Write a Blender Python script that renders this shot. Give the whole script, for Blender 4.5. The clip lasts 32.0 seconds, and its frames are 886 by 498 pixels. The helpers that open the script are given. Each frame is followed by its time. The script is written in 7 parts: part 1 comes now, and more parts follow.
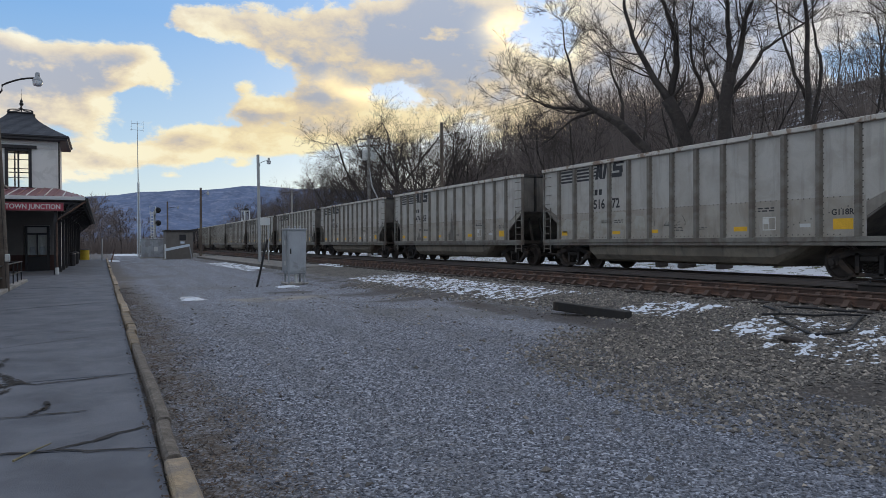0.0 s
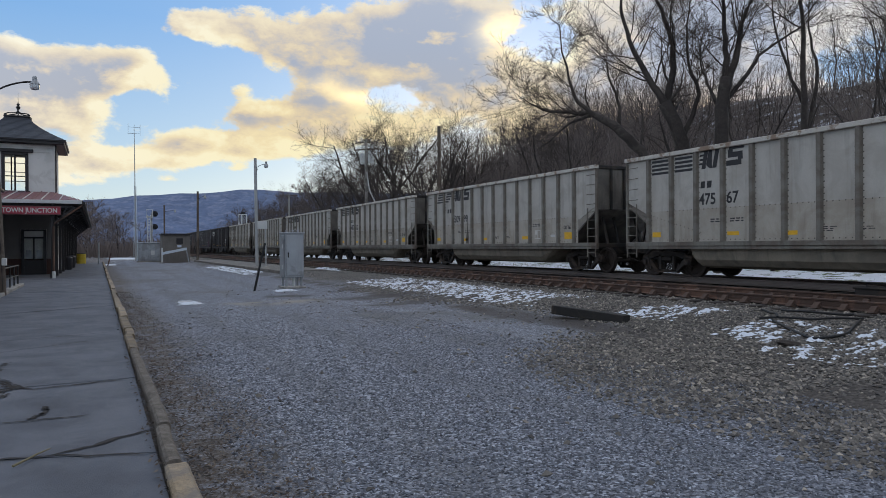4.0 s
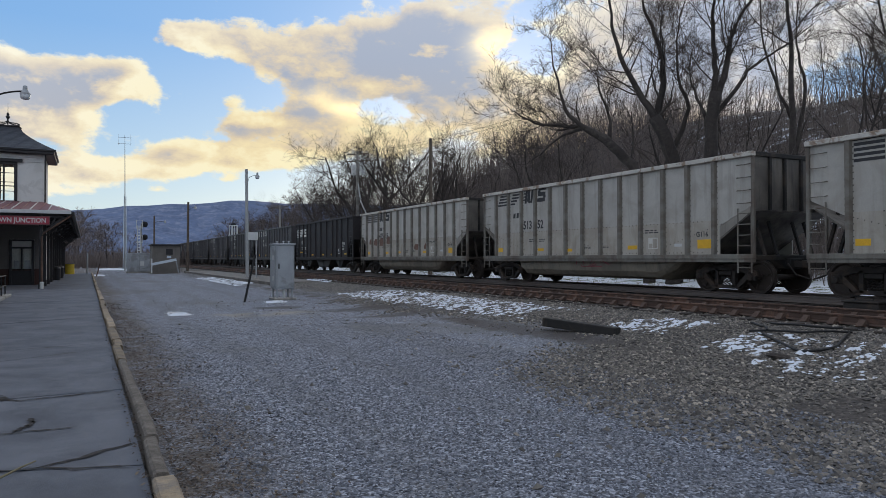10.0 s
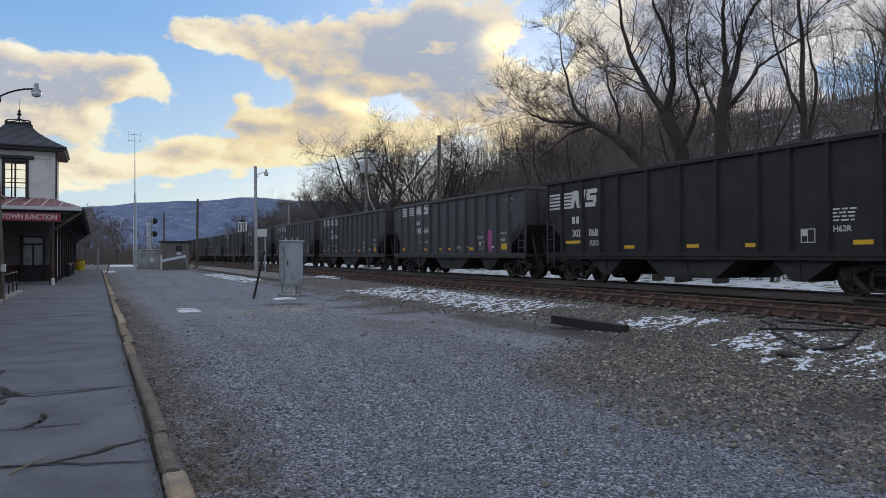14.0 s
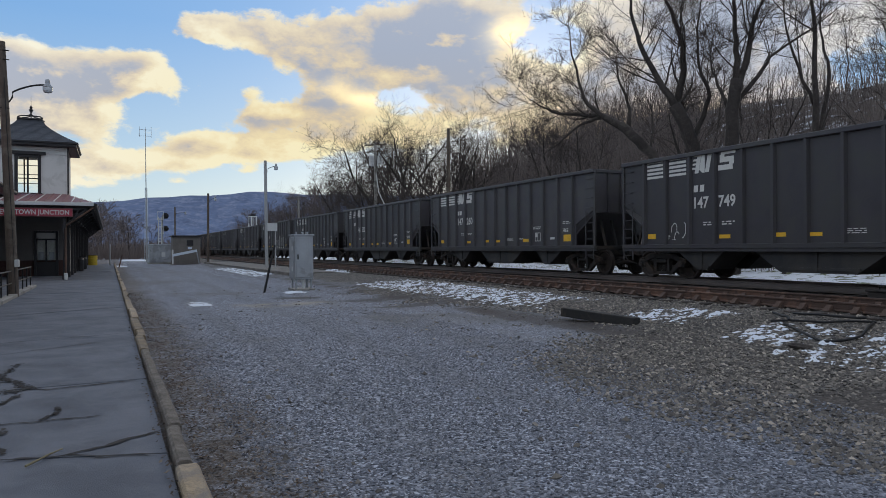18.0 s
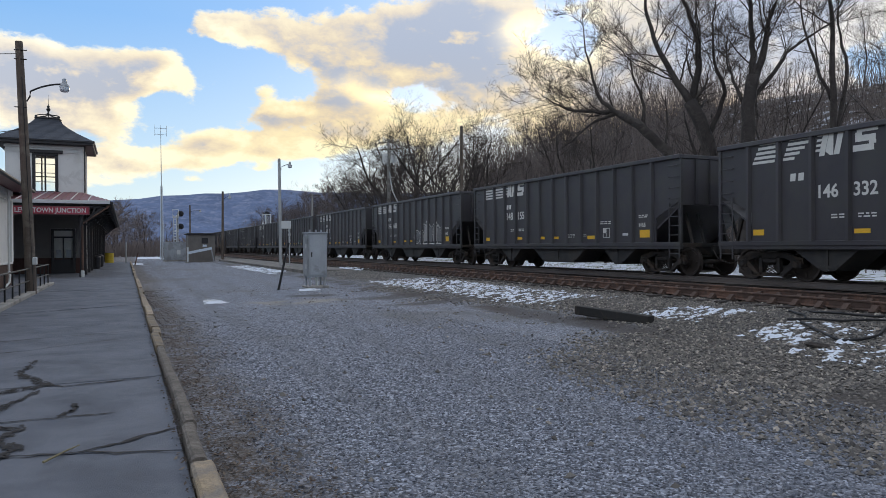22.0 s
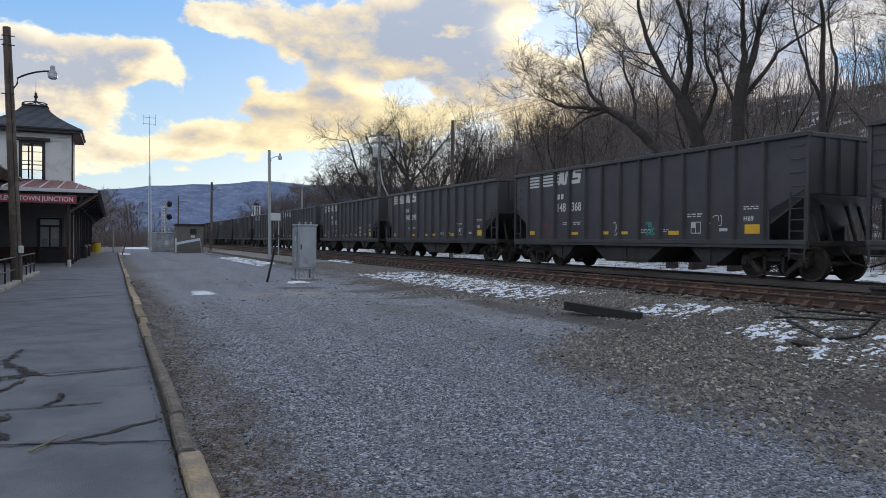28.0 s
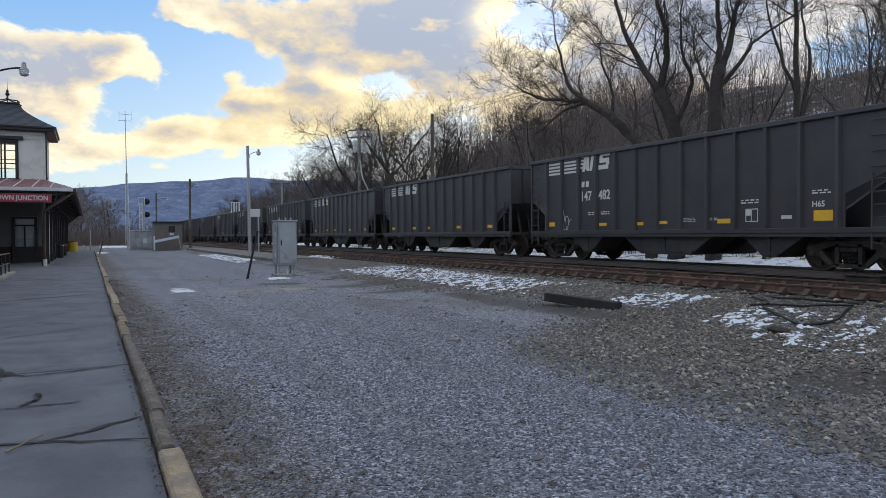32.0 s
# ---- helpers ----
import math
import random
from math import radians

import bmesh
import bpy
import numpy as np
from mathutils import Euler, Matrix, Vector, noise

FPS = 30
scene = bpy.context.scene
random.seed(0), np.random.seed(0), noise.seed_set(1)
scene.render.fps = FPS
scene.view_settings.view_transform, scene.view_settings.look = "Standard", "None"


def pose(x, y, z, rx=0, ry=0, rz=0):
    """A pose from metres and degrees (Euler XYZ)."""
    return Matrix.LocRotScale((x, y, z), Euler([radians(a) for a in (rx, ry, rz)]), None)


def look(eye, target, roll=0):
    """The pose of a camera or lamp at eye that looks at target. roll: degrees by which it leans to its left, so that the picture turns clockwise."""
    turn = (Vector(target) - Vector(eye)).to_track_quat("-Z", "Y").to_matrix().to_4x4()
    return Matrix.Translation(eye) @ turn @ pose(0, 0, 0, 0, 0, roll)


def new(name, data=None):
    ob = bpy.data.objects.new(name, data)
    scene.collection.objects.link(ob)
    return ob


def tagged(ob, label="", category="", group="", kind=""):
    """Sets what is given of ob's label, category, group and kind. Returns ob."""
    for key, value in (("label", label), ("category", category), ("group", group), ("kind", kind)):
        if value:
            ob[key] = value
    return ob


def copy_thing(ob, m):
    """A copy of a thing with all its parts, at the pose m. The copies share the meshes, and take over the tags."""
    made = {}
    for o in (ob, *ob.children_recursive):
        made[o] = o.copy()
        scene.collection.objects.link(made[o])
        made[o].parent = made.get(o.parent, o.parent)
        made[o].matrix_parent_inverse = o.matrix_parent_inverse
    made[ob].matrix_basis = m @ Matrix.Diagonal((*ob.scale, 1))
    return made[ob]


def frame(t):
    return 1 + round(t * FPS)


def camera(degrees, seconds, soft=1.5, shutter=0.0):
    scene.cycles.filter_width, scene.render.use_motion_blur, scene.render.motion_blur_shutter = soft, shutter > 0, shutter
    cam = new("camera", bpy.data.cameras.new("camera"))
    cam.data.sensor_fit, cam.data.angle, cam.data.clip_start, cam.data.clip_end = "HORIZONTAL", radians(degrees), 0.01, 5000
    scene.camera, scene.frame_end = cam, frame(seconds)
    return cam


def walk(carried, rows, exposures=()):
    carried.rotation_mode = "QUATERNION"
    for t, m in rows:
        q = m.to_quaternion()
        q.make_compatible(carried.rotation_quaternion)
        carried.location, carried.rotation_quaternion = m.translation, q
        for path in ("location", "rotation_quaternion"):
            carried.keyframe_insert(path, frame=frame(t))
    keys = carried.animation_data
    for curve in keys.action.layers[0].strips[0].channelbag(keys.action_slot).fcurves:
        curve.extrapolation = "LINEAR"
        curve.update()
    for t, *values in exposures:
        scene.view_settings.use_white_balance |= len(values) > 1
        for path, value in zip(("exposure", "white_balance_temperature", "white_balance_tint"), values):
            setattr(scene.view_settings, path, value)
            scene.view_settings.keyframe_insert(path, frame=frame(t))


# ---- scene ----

# ---- camera: hand-held beside the platform kerb, turning a little ----
# seconds, heading to the right of the track (degrees), pitch, roll, place
cam = camera(65.0, 32.0, soft=0.7)


def view(yaw, pitch, roll, x, y, z):
    return pose(x, y, z, 90 + pitch, 0, -yaw) @ pose(0, 0, 0, 0, 0, roll)


walk(cam, [(t, view(*v)) for t, *v in (
    (0.0, 26.134, -0.518, -0.306, 0.003, -0.000, 1.598),
    (0.5, 26.218, -0.623, -0.314, -0.028, -0.003, 1.593),
    (1.0, 26.296, -0.689, -0.145, -0.033, 0.002, 1.596),
    (1.5, 26.322, -0.645, -0.005, -0.033, 0.013, 1.595),
    (2.0, 26.296, -0.574, 0.046, -0.019, 0.012, 1.608),
    (2.5, 26.218, -0.587, -0.006, -0.016, 0.015, 1.596),
    (3.0, 26.249, -0.628, -0.115, -0.014, 0.019, 1.593),
    (3.5, 26.404, -0.445, -0.310, -0.019, 0.004, 1.606),
    (5.5, 26.228, 0.016, -0.256, -0.026, 0.010, 1.602),
    (6.0, 26.367, 0.074, -0.319, -0.027, 0.012, 1.612),
    (6.5, 26.496, 0.124, -0.386, -0.020, 0.004, 1.611),
    (7.0, 26.703, 0.296, -0.332, -0.018, 0.011, 1.608),
    (7.5, 27.167, 0.559, -0.231, -0.030, 0.006, 1.612),
    (8.0, 27.463, 0.600, -0.128, -0.033, 0.008, 1.611),
    (8.5, 27.354, 0.609, -0.031, -0.018, 0.003, 1.607),
    (9.0, 27.180, 0.621, 0.090, -0.027, 0.014, 1.613),
    (9.5, 27.123, 0.673, -0.016, -0.027, 0.010, 1.611),
    (10.0, 27.116, 0.753, -0.084, -0.024, 0.008, 1.603),
    (10.5, 27.153, 0.757, -0.154, -0.024, 0.006, 1.608),
    (11.0, 27.087, 0.842, -0.001, -0.026, 0.019, 1.603),
    (11.5, 27.070, 1.023, 0.116, -0.035, 0.008, 1.609),
    (12.0, 26.948, 1.096, 0.188, -0.027, -0.001, 1.616),
    (12.5, 26.860, 1.059, 0.219, -0.034, 0.004, 1.610),
    (13.0, 26.769, 0.869, 0.125, -0.034, 0.007, 1.607),
    (13.5, 26.607, 0.678, 0.057, -0.023, 0.002, 1.599),
    (14.0, 26.435, 0.504, 0.014, -0.030, 0.004, 1.609),
    (14.5, 26.262, 0.517, 0.004, -0.023, 0.005, 1.603),
    (16.5, 25.644, 0.220, -0.289, -0.028, 0.005, 1.602),
    (17.0, 25.659, 0.092, -0.268, -0.030, 0.010, 1.612),
    (17.5, 25.655, 0.021, -0.259, -0.030, 0.009, 1.604),
    (18.0, 25.628, -0.052, -0.267, -0.028, 0.003, 1.605),
    (18.5, 25.499, -0.134, -0.263, -0.027, 0.004, 1.607),
    (19.0, 25.365, -0.225, -0.317, -0.028, 0.013, 1.606),
    (19.5, 25.177, -0.314, -0.407, -0.025, 0.012, 1.602),
    (20.0, 25.102, -0.352, -0.496, -0.013, 0.009, 1.606),
    (20.5, 24.988, -0.215, -0.497, -0.023, 0.019, 1.607),
    (21.0, 24.804, -0.090, -0.402, -0.015, 0.019, 1.607),
    (21.5, 24.638, -0.161, -0.341, -0.019, 0.018, 1.598),
    (22.0, 24.538, -0.248, -0.283, -0.025, 0.010, 1.610),
    (22.5, 24.562, -0.306, -0.183, -0.030, 0.014, 1.601),
    (23.0, 24.678, -0.343, -0.137, -0.018, 0.017, 1.602),
    (23.5, 24.869, -0.331, -0.167, -0.022, 0.013, 1.606),
    (24.0, 25.118, -0.354, -0.342, -0.008, 0.003, 1.604),
    (24.5, 25.302, -0.507, -0.501, 0.026, -0.008, 1.604),
    (25.0, 25.038, -0.579, -0.310, 0.076, -0.030, 1.605),
    (25.5, 24.779, -0.528, -0.046, 0.093, -0.021, 1.595),
    (27.5, 24.959, -0.696, 0.301, -0.037, 0.033, 1.603),
    (28.0, 25.412, -0.708, 0.522, -0.039, 0.022, 1.603),
    (28.5, 25.822, -0.718, 0.520, -0.028, 0.015, 1.602),
    (29.0, 26.058, -0.774, 0.419, -0.025, 0.017, 1.605),
    (29.5, 26.294, -0.807, 0.260, -0.031, 0.014, 1.605),
    (30.0, 26.473, -0.859, 0.123, -0.037, 0.005, 1.604),
    (30.5, 26.655, -0.889, -0.038, -0.036, 0.007, 1.609),
    (31.0, 26.818, -0.939, -0.131, -0.040, 0.014, 1.603),
    (31.5, 26.830, -1.021, -0.206, -0.029, 0.008, 1.592),
    (32.0, 26.921, -1.213, -0.323, -0.023, -0.011, 1.592),
)], exposures=[(0.0, -0.10), (12.0, -0.08), (14.0, -0.10), (17.0, -0.14), (18.9, -0.15), (19.9, 0.10), (25.0, 0.13), (28.0, 0.08), (32.0, 0.10)])

# ---- world: evening sky with broken cloud ----
SUN_AZ, SUN_EL = 31.0, 15.0


class Nodes:
    """Short hand for a node tree."""

    def __init__(self, tree):
        self.t = tree
        tree.nodes.clear()

    def n(self, kind, **kw):
        nd = self.t.nodes.new(kind)
        for k, v in kw.items():
            if k in nd.inputs:
                self.put(nd.inputs[k], v)
        return nd

    def put(self, sock, v):
        if hasattr(v, "is_linked"):
            self.t.links.new(v, sock)
        else:
            sock.default_value = v

    def m(self, op, a, b=0.0, c=0.0):
        nd = self.t.nodes.new("ShaderNodeMath")
        nd.operation = op
        for s, v in zip(nd.inputs, (a, b, c)):
            self.put(s, v)
        return nd.outputs[0]

    def noise(self, vec, scale, detail=4.0, rough=0.55, dist=0.0):
        nd = self.t.nodes.new("ShaderNodeTexNoise")
        for k, v in (("Vector", vec), ("Scale", scale), ("Detail", detail), ("Roughness", rough), ("Distortion", dist)):
            self.put(nd.inputs[k], v)
        return nd.outputs["Fac"]

    def ramp(self, fac, stops, mode="LINEAR"):
        nd = self.t.nodes.new("ShaderNodeValToRGB")
        nd.color_ramp.interpolation = mode
        el = nd.color_ramp.elements
        while len(el) < len(stops):
            el.new(0.5)
        for e, (p, c) in zip(el, stops):
            e.position = p
            e.color = (*c, 1) if len(c) == 3 else c
        self.put(nd.inputs[0], fac)
        return nd.outputs[0]

    def mix(self, fac, a, b, mode="MIX"):
        nd = self.t.nodes.new("ShaderNodeMix")
        nd.data_type, nd.blend_type = "RGBA", mode
        for s, v in ((nd.inputs[0], fac), (nd.inputs[6], a), (nd.inputs[7], b)):
            self.put(s, (*v, 1) if isinstance(v, tuple) and len(v) == 3 else v)
        return nd.outputs[2]

    def span(self, v, a, b, c=0.0, d=1.0, smooth=False):
        nd = self.t.nodes.new("ShaderNodeMapRange")
        nd.interpolation_type = "SMOOTHSTEP" if smooth else "LINEAR"
        for s, x in zip(nd.inputs, (v, a, b, c, d)):
            self.put(s, x)
        return nd.outputs[0]


world = bpy.data.worlds.new("evening_sky")
scene.world = world
world.use_nodes = True
W = Nodes(world.node_tree)
sky = W.n("ShaderNodeTexSky")
sky.sky_type, sky.sun_disc = "NISHITA", False
sky.sun_elevation, sky.sun_rotation = radians(SUN_EL), radians(SUN_AZ)
sky.air_density, sky.dust_density, sky.ozone_density = 1.0, 0.6, 2.0
tc = W.n("ShaderNodeTexCoord")
sep = W.n("ShaderNodeSeparateXYZ", Vector=tc.outputs["Generated"])
vx, vy, vz = sep.outputs
az = W.m("MULTIPLY", W.m("ARCTAN2", vx, vy), 57.2958)
el = W.m("MULTIPLY", W.m("ARCSINE", vz), 57.2958)


def blob(az, el, a, e, sa, se, amp):
    p = W.m("POWER", W.m("ABSOLUTE", W.m("DIVIDE", W.m("SUBTRACT", az, a), sa)), 2.0)
    q = W.m("POWER", W.m("ABSOLUTE", W.m("DIVIDE", W.m("SUBTRACT", el, e), se)), 2.0)
    return W.m("MULTIPLY", W.m("EXPONENT", W.m("MULTIPLY", W.m("ADD", p, q), -1.0)), amp)


# the large banks of cloud: heading, elevation, spread, weight
BANKS = ((-2.0, 12.7, 4.6, 1.8, 1.05), (2.8, 13.0, 2.3, 1.5, 0.8), (-7.0, 11.4, 4.0, 2.4, 0.75), (-2.2, 9.8, 3.4, 1.5, 0.75), (-0.8, 8.2, 1.6, 1.0, 0.4), (-3.5, 5.6, 4.5, 1.3, 0.65),
         (6.4, 16.6, 1.9, 1.0, 0.7), (10.7, 16.6, 3.6, 1.4, 0.95), (14.6, 15.3, 2.6, 1.4, 0.85), (22.5, 16.7, 5.6, 2.4, 1.2), (27.5, 17.8, 4.0, 3.0, 0.9), (20.0, 14.0, 4.2, 1.0, 0.75),
         (28.3, 13.4, 3.8, 2.8, 0.9), (16.4, 12.5, 2.6, 1.1, 0.8), (12.2, 10.6, 2.5, 0.9, 0.8), (18.0, 10.2, 3.4, 1.8, 0.8), (10.3, 12.2, 1.0, 0.6, 0.6), (7.9, 8.2, 3.8, 0.9, 1.0),
         (13.6, 7.9, 3.0, 1.0, 0.7), (1.8, 6.5, 3.0, 0.8, 0.65), (5.5, 6.9, 5.0, 0.8, 0.6), (10.2, 6.2, 1.1, 0.35, 0.5), (5.2, 5.2, 1.2, 0.35, 0.45), (23.0, 9.5, 5.0, 2.4, 0.5),
         (11.0, 9.3, 9.0, 3.0, 0.16), (38.0, 12.5, 5.0, 3.6, 0.6), (49.0, 14.0, 11.0, 6.0, 0.95), (43.0, 9.0, 9.0, 2.4, 0.6), (45.0, 18.5, 7.0, 2.6, 0.6), (-25.0, 14.0, 12.0, 6.0, 0.7), (80.0, 18.0, 14.0, 8.0, 0.6))
GAPS = ((2.4, 11.1, 1.5, 0.8, -0.5), (5.6, 10.1, 1.6, 0.8, -0.5), (8.6, 14.2, 2.2, 0.8, -0.6), (12.6, 13.0, 1.1, 0.5, -0.3), (-1.5, 16.7, 5.5, 1.4, -0.9), (22.9, 12.3, 1.2, 0.7, -0.12),
        (35.4, 15.8, 1.6, 1.3, -0.7), (5.6, 14.6, 1.3, 1.3, -0.4), (56.0, 12.0, 3.0, 2.0, -0.3), (14.5, 5.3, 6.0, 0.9, -0.4))


def thickness(az, el, fine=0.0):
    """Depth of the cloud at a heading and an elevation; above and behind the view it goes on, broken."""
    p = W.n("ShaderNodeCombineXYZ", X=W.m("DIVIDE", az, 10.0), Y=W.m("DIVIDE", el, 6.0), Z=3.7).outputs[0]
    d = W.m("MULTIPLY", W.m("SUBTRACT", W.noise(p, 0.62, 2.0, 0.5), 0.5), 0.4)
    for b in BANKS + GAPS:
        d = W.m("ADD", d, blob(az, el, *b))
    d = W.m("ADD", d, W.span(el, 19.0, 32.0, 0.0, 0.42, True))
    d = W.m("ADD", d, W.span(W.m("ABSOLUTE", W.m("SUBTRACT", az, 28.0)), 60.0, 90.0, 0.0, 0.35, True))
    puff = W.m("MULTIPLY", W.m("SUBTRACT", W.noise(p, 2.8, 6.0, 0.60, 0.15), 0.5), 1.5)
    d = W.m("ADD", d, puff)
    if fine:
        d = W.m("ADD", d, W.m("MULTIPLY", W.m("SUBTRACT", W.noise(p, 9.0, 5.0, 0.6, 0.2), 0.5), fine))
    return d


dens = thickness(az, el)
# the sides of the puffs that look towards the low sun are lit, the deep parts stay grey
dx, dy = W.m("SUBTRACT", 31.0, az), W.m("SUBTRACT", 18.5, el)
far_ = W.m("ADD", W.m("SQRT", W.m("ADD", W.m("MULTIPLY", dx, dx), W.m("MULTIPLY", dy, dy))), 3.0)
sunward = thickness(W.m("ADD", az, W.m("MULTIPLY", W.m("DIVIDE", dx, far_), 1.1)), W.m("ADD", el, W.m("ADD", W.m("MULTIPLY", W.m("DIVIDE", dy, far_), 0.9), 0.25)))
cover = W.span(thickness(az, el, 0.35), 0.22, 0.50, 0.0, 1.0, True)
shade = W.m("SUBTRACT", W.span(dens, 0.25, 1.15, 0.16, 1.18), W.m("MULTIPLY", W.m("SUBTRACT", dens, sunward), 1.15))
# thin undersides let the light through
under = W.m("MAXIMUM", W.m("SUBTRACT", dens, thickness(az, W.m("SUBTRACT", el, 1.3))), 0.0)
shade = W.m("SUBTRACT", shade, W.m("MULTIPLY", under, 0.75))
warm = blob(az, el, 18.0, 9.0, 40.0, 17.0, 1.0)
low = blob(az, el, 12.0, 4.0, 30.0, 5.0, 0.35)
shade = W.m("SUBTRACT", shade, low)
grey = W.mix(W.span(el, 8.0, 16.0), (0.48, 0.48, 0.50), (0.40, 0.46, 0.58))
lit_warm = W.mix(W.span(shade, 0.5, 1.0, 0.0, 1.0, True), W.ramp(shade, ((0.0, (1.02, 0.92, 0.60)), (0.25, (0.94, 0.79, 0.48)), (0.6, (0.76, 0.63, 0.44)))), grey)
lit_cool = W.ramp(shade, ((0.0, (1.08, 1.13, 1.22)), (0.95, (0.57, 0.63, 0.76))))
cloud = W.mix(warm, lit_cool, lit_warm)
cloud = W.mix(blob(az, el, 44.0, 8.5, 9.0, 2.6, 0.9), cloud, (1.1, 0.74, 0.30))
veil = W.span(W.m("ADD", dens, W.m("MULTIPLY", shade, -0.6)), -0.2, 0.6, 0.35, 1.0, True)
for g_ in ((31.4, 16.9, 1.6, 1.2, 1.0), (33.6, 17.4, 2.2, 1.2, 0.3), (19.4, 12.1, 1.6, 0.7, 0.6), (17.0, 13.0, 2.0, 0.7, 0.2)):
    cloud = W.mix(W.m("MULTIPLY", blob(az, el, *g_), veil), cloud, (2.0, 1.65, 0.95))
clear = W.n("ShaderNodeBackground", Color=sky.outputs[0], Strength=0.11)
haze = W.n("ShaderNodeBackground", Color=W.mix(W.span(el, 2.0, 17.0), (0.60, 0.77, 0.88), (0.22, 0.50, 0.95)), Strength=1.0)
blue = W.n("ShaderNodeMixShader", Fac=0.7)
W.t.links.new(clear.outputs[0], blue.inputs[1])
W.t.links.new(haze.outputs[0], blue.inputs[2])
lit = W.n("ShaderNodeBackground", Color=cloud, Strength=1.0)
both = W.n("ShaderNodeMixShader", Fac=cover)
W.t.links.new(blue.outputs[0], both.inputs[1])
W.t.links.new(lit.outputs[0], both.inputs[2])
out = W.n("ShaderNodeOutputWorld")
W.t.links.new(both.outputs[0], out.inputs[0])

sun_data = bpy.data.lights.new("sun", "SUN")
sun_data.energy, sun_data.angle, sun_data.color = 0.5, radians(16), (1.0, 0.82, 0.58)
sun = new("sun", sun_data)
a, e = radians(SUN_AZ), radians(SUN_EL)
sun.matrix_world = look((0, 0, 0), (-math.sin(a) * math.cos(e), -math.cos(a) * math.cos(e), -math.sin(e)))

# ---- materials ----
def surface(name, base, rough=0.8, metal=0.0, vary=0.25, scale=3.0, fine=40.0, bump=0.15, second=None, amount=0.5, world_space=False,
            per_object=0.0, streak=0.0, streak_col=(0.03, 0.028, 0.026), spec=0.4, patch=1.2, bump_scale=None, blend=0.1):
    """Colour that varies at two scales, with wear or stains of a second colour, vertical streaks of grime and fine relief."""
    m = bpy.data.materials.new(name)
    m.use_nodes = True
    T = Nodes(m.node_tree)
    co = T.n("ShaderNodeTexCoord")
    p = T.n("ShaderNodeNewGeometry").outputs["Position"] if world_space else co.outputs["Object"]
    n1 = T.noise(p, scale, 4.0, 0.6)
    n2 = T.noise(p, fine, 3.0, 0.6)
    v = T.m("ADD", T.m("MULTIPLY", n1, 0.6), T.m("MULTIPLY", n2, 0.4))
    lo = tuple(c * (1 - vary) for c in base)
    hi = tuple(min(1, c * (1 + vary)) for c in base)
    col = T.mix(T.span(v, 0.3, 0.7), lo, hi)
    if second:
        w = T.span(T.noise(p, patch, 5.0, 0.65, 0.6), 0.67 - blend / 2 - amount * 0.3, 0.67 + blend / 2 - amount * 0.3, 0.0, 1.0, True)
        col = T.mix(w, col, second)
    if streak:
        sq = T.n("ShaderNodeVectorMath")
        sq.operation = "MULTIPLY"
        T.put(sq.inputs[0], p)
        sq.inputs[1].default_value = (5.0, 5.0, 0.45)
        s = T.span(T.noise(sq.outputs[0], 1.0, 4.0, 0.6), 0.52, 0.72, 0.0, streak)
        col = T.mix(s, col, streak_col)
    if per_object:
        r = T.n("ShaderNodeObjectInfo").outputs["Random"]
        hs = T.n("ShaderNodeHueSaturation", Color=col, Value=T.span(r, 0.0, 1.0, 1 - per_object, 1 + per_object))
        col = hs.outputs[0]
    bs = T.n("ShaderNodeBsdfPrincipled")
    T.put(bs.inputs["Base Color"], col if not isinstance(col, tuple) else (*col, 1))
    T.put(bs.inputs["Roughness"], T.span(n2, 0.2, 0.8, max(0.05, rough - 0.12), min(1.0, rough + 0.1)))
    bs.inputs["Metallic"].default_value = metal
    bs.inputs["Specular IOR Level"].default_value = spec
    if bump:
        bp = T.n("ShaderNodeBump", Strength=min(1.0, bump * 2), Distance=0.02, Height=T.noise(p, bump_scale or fine, 4.0, 0.6))
        T.put(bs.inputs["Normal"], bp.outputs[0])
    o = T.n("ShaderNodeOutputMaterial")
    T.t.links.new(bs.outputs[0], o.inputs[0])
    return m


def island_stone(name, cols):
    """Loose pieces, each with a tone of its own."""
    m = bpy.data.materials.new(name)
    m.use_nodes = True
    T = Nodes(m.node_tree)
    g = T.n("ShaderNodeNewGeometry")
    k = len(cols) - 1
    c = T.ramp(g.outputs["Random Per Island"], [(i / k, col) for i, col in enumerate(cols)])
    c = T.mix(T.span(T.noise(g.outputs["Position"], 60.0, 3.0), 0.35, 0.7, 0.0, 0.4), c, tuple(x * 0.6 for x in cols[1]))
    bs = T.n("ShaderNodeBsdfPrincipled")
    T.put(bs.inputs["Base Color"], c)
    bs.inputs["Roughness"].default_value = 0.85
    o = T.n("ShaderNodeOutputMaterial")
    T.t.links.new(bs.outputs[0], o.inputs[0])
    return m


def glass(name, tint=(0.92, 0.94, 0.93)):
    m = bpy.data.materials.new(name)
    m.use_nodes = True
    bs = m.node_tree.nodes["Principled BSDF"]
    bs.inputs["Base Color"].default_value = (*tint, 1)
    bs.inputs["Roughness"].default_value = 0.02
    bs.inputs["IOR"].default_value = 1.2
    bs.inputs["Transmission Weight"].default_value = 1.0
    return m


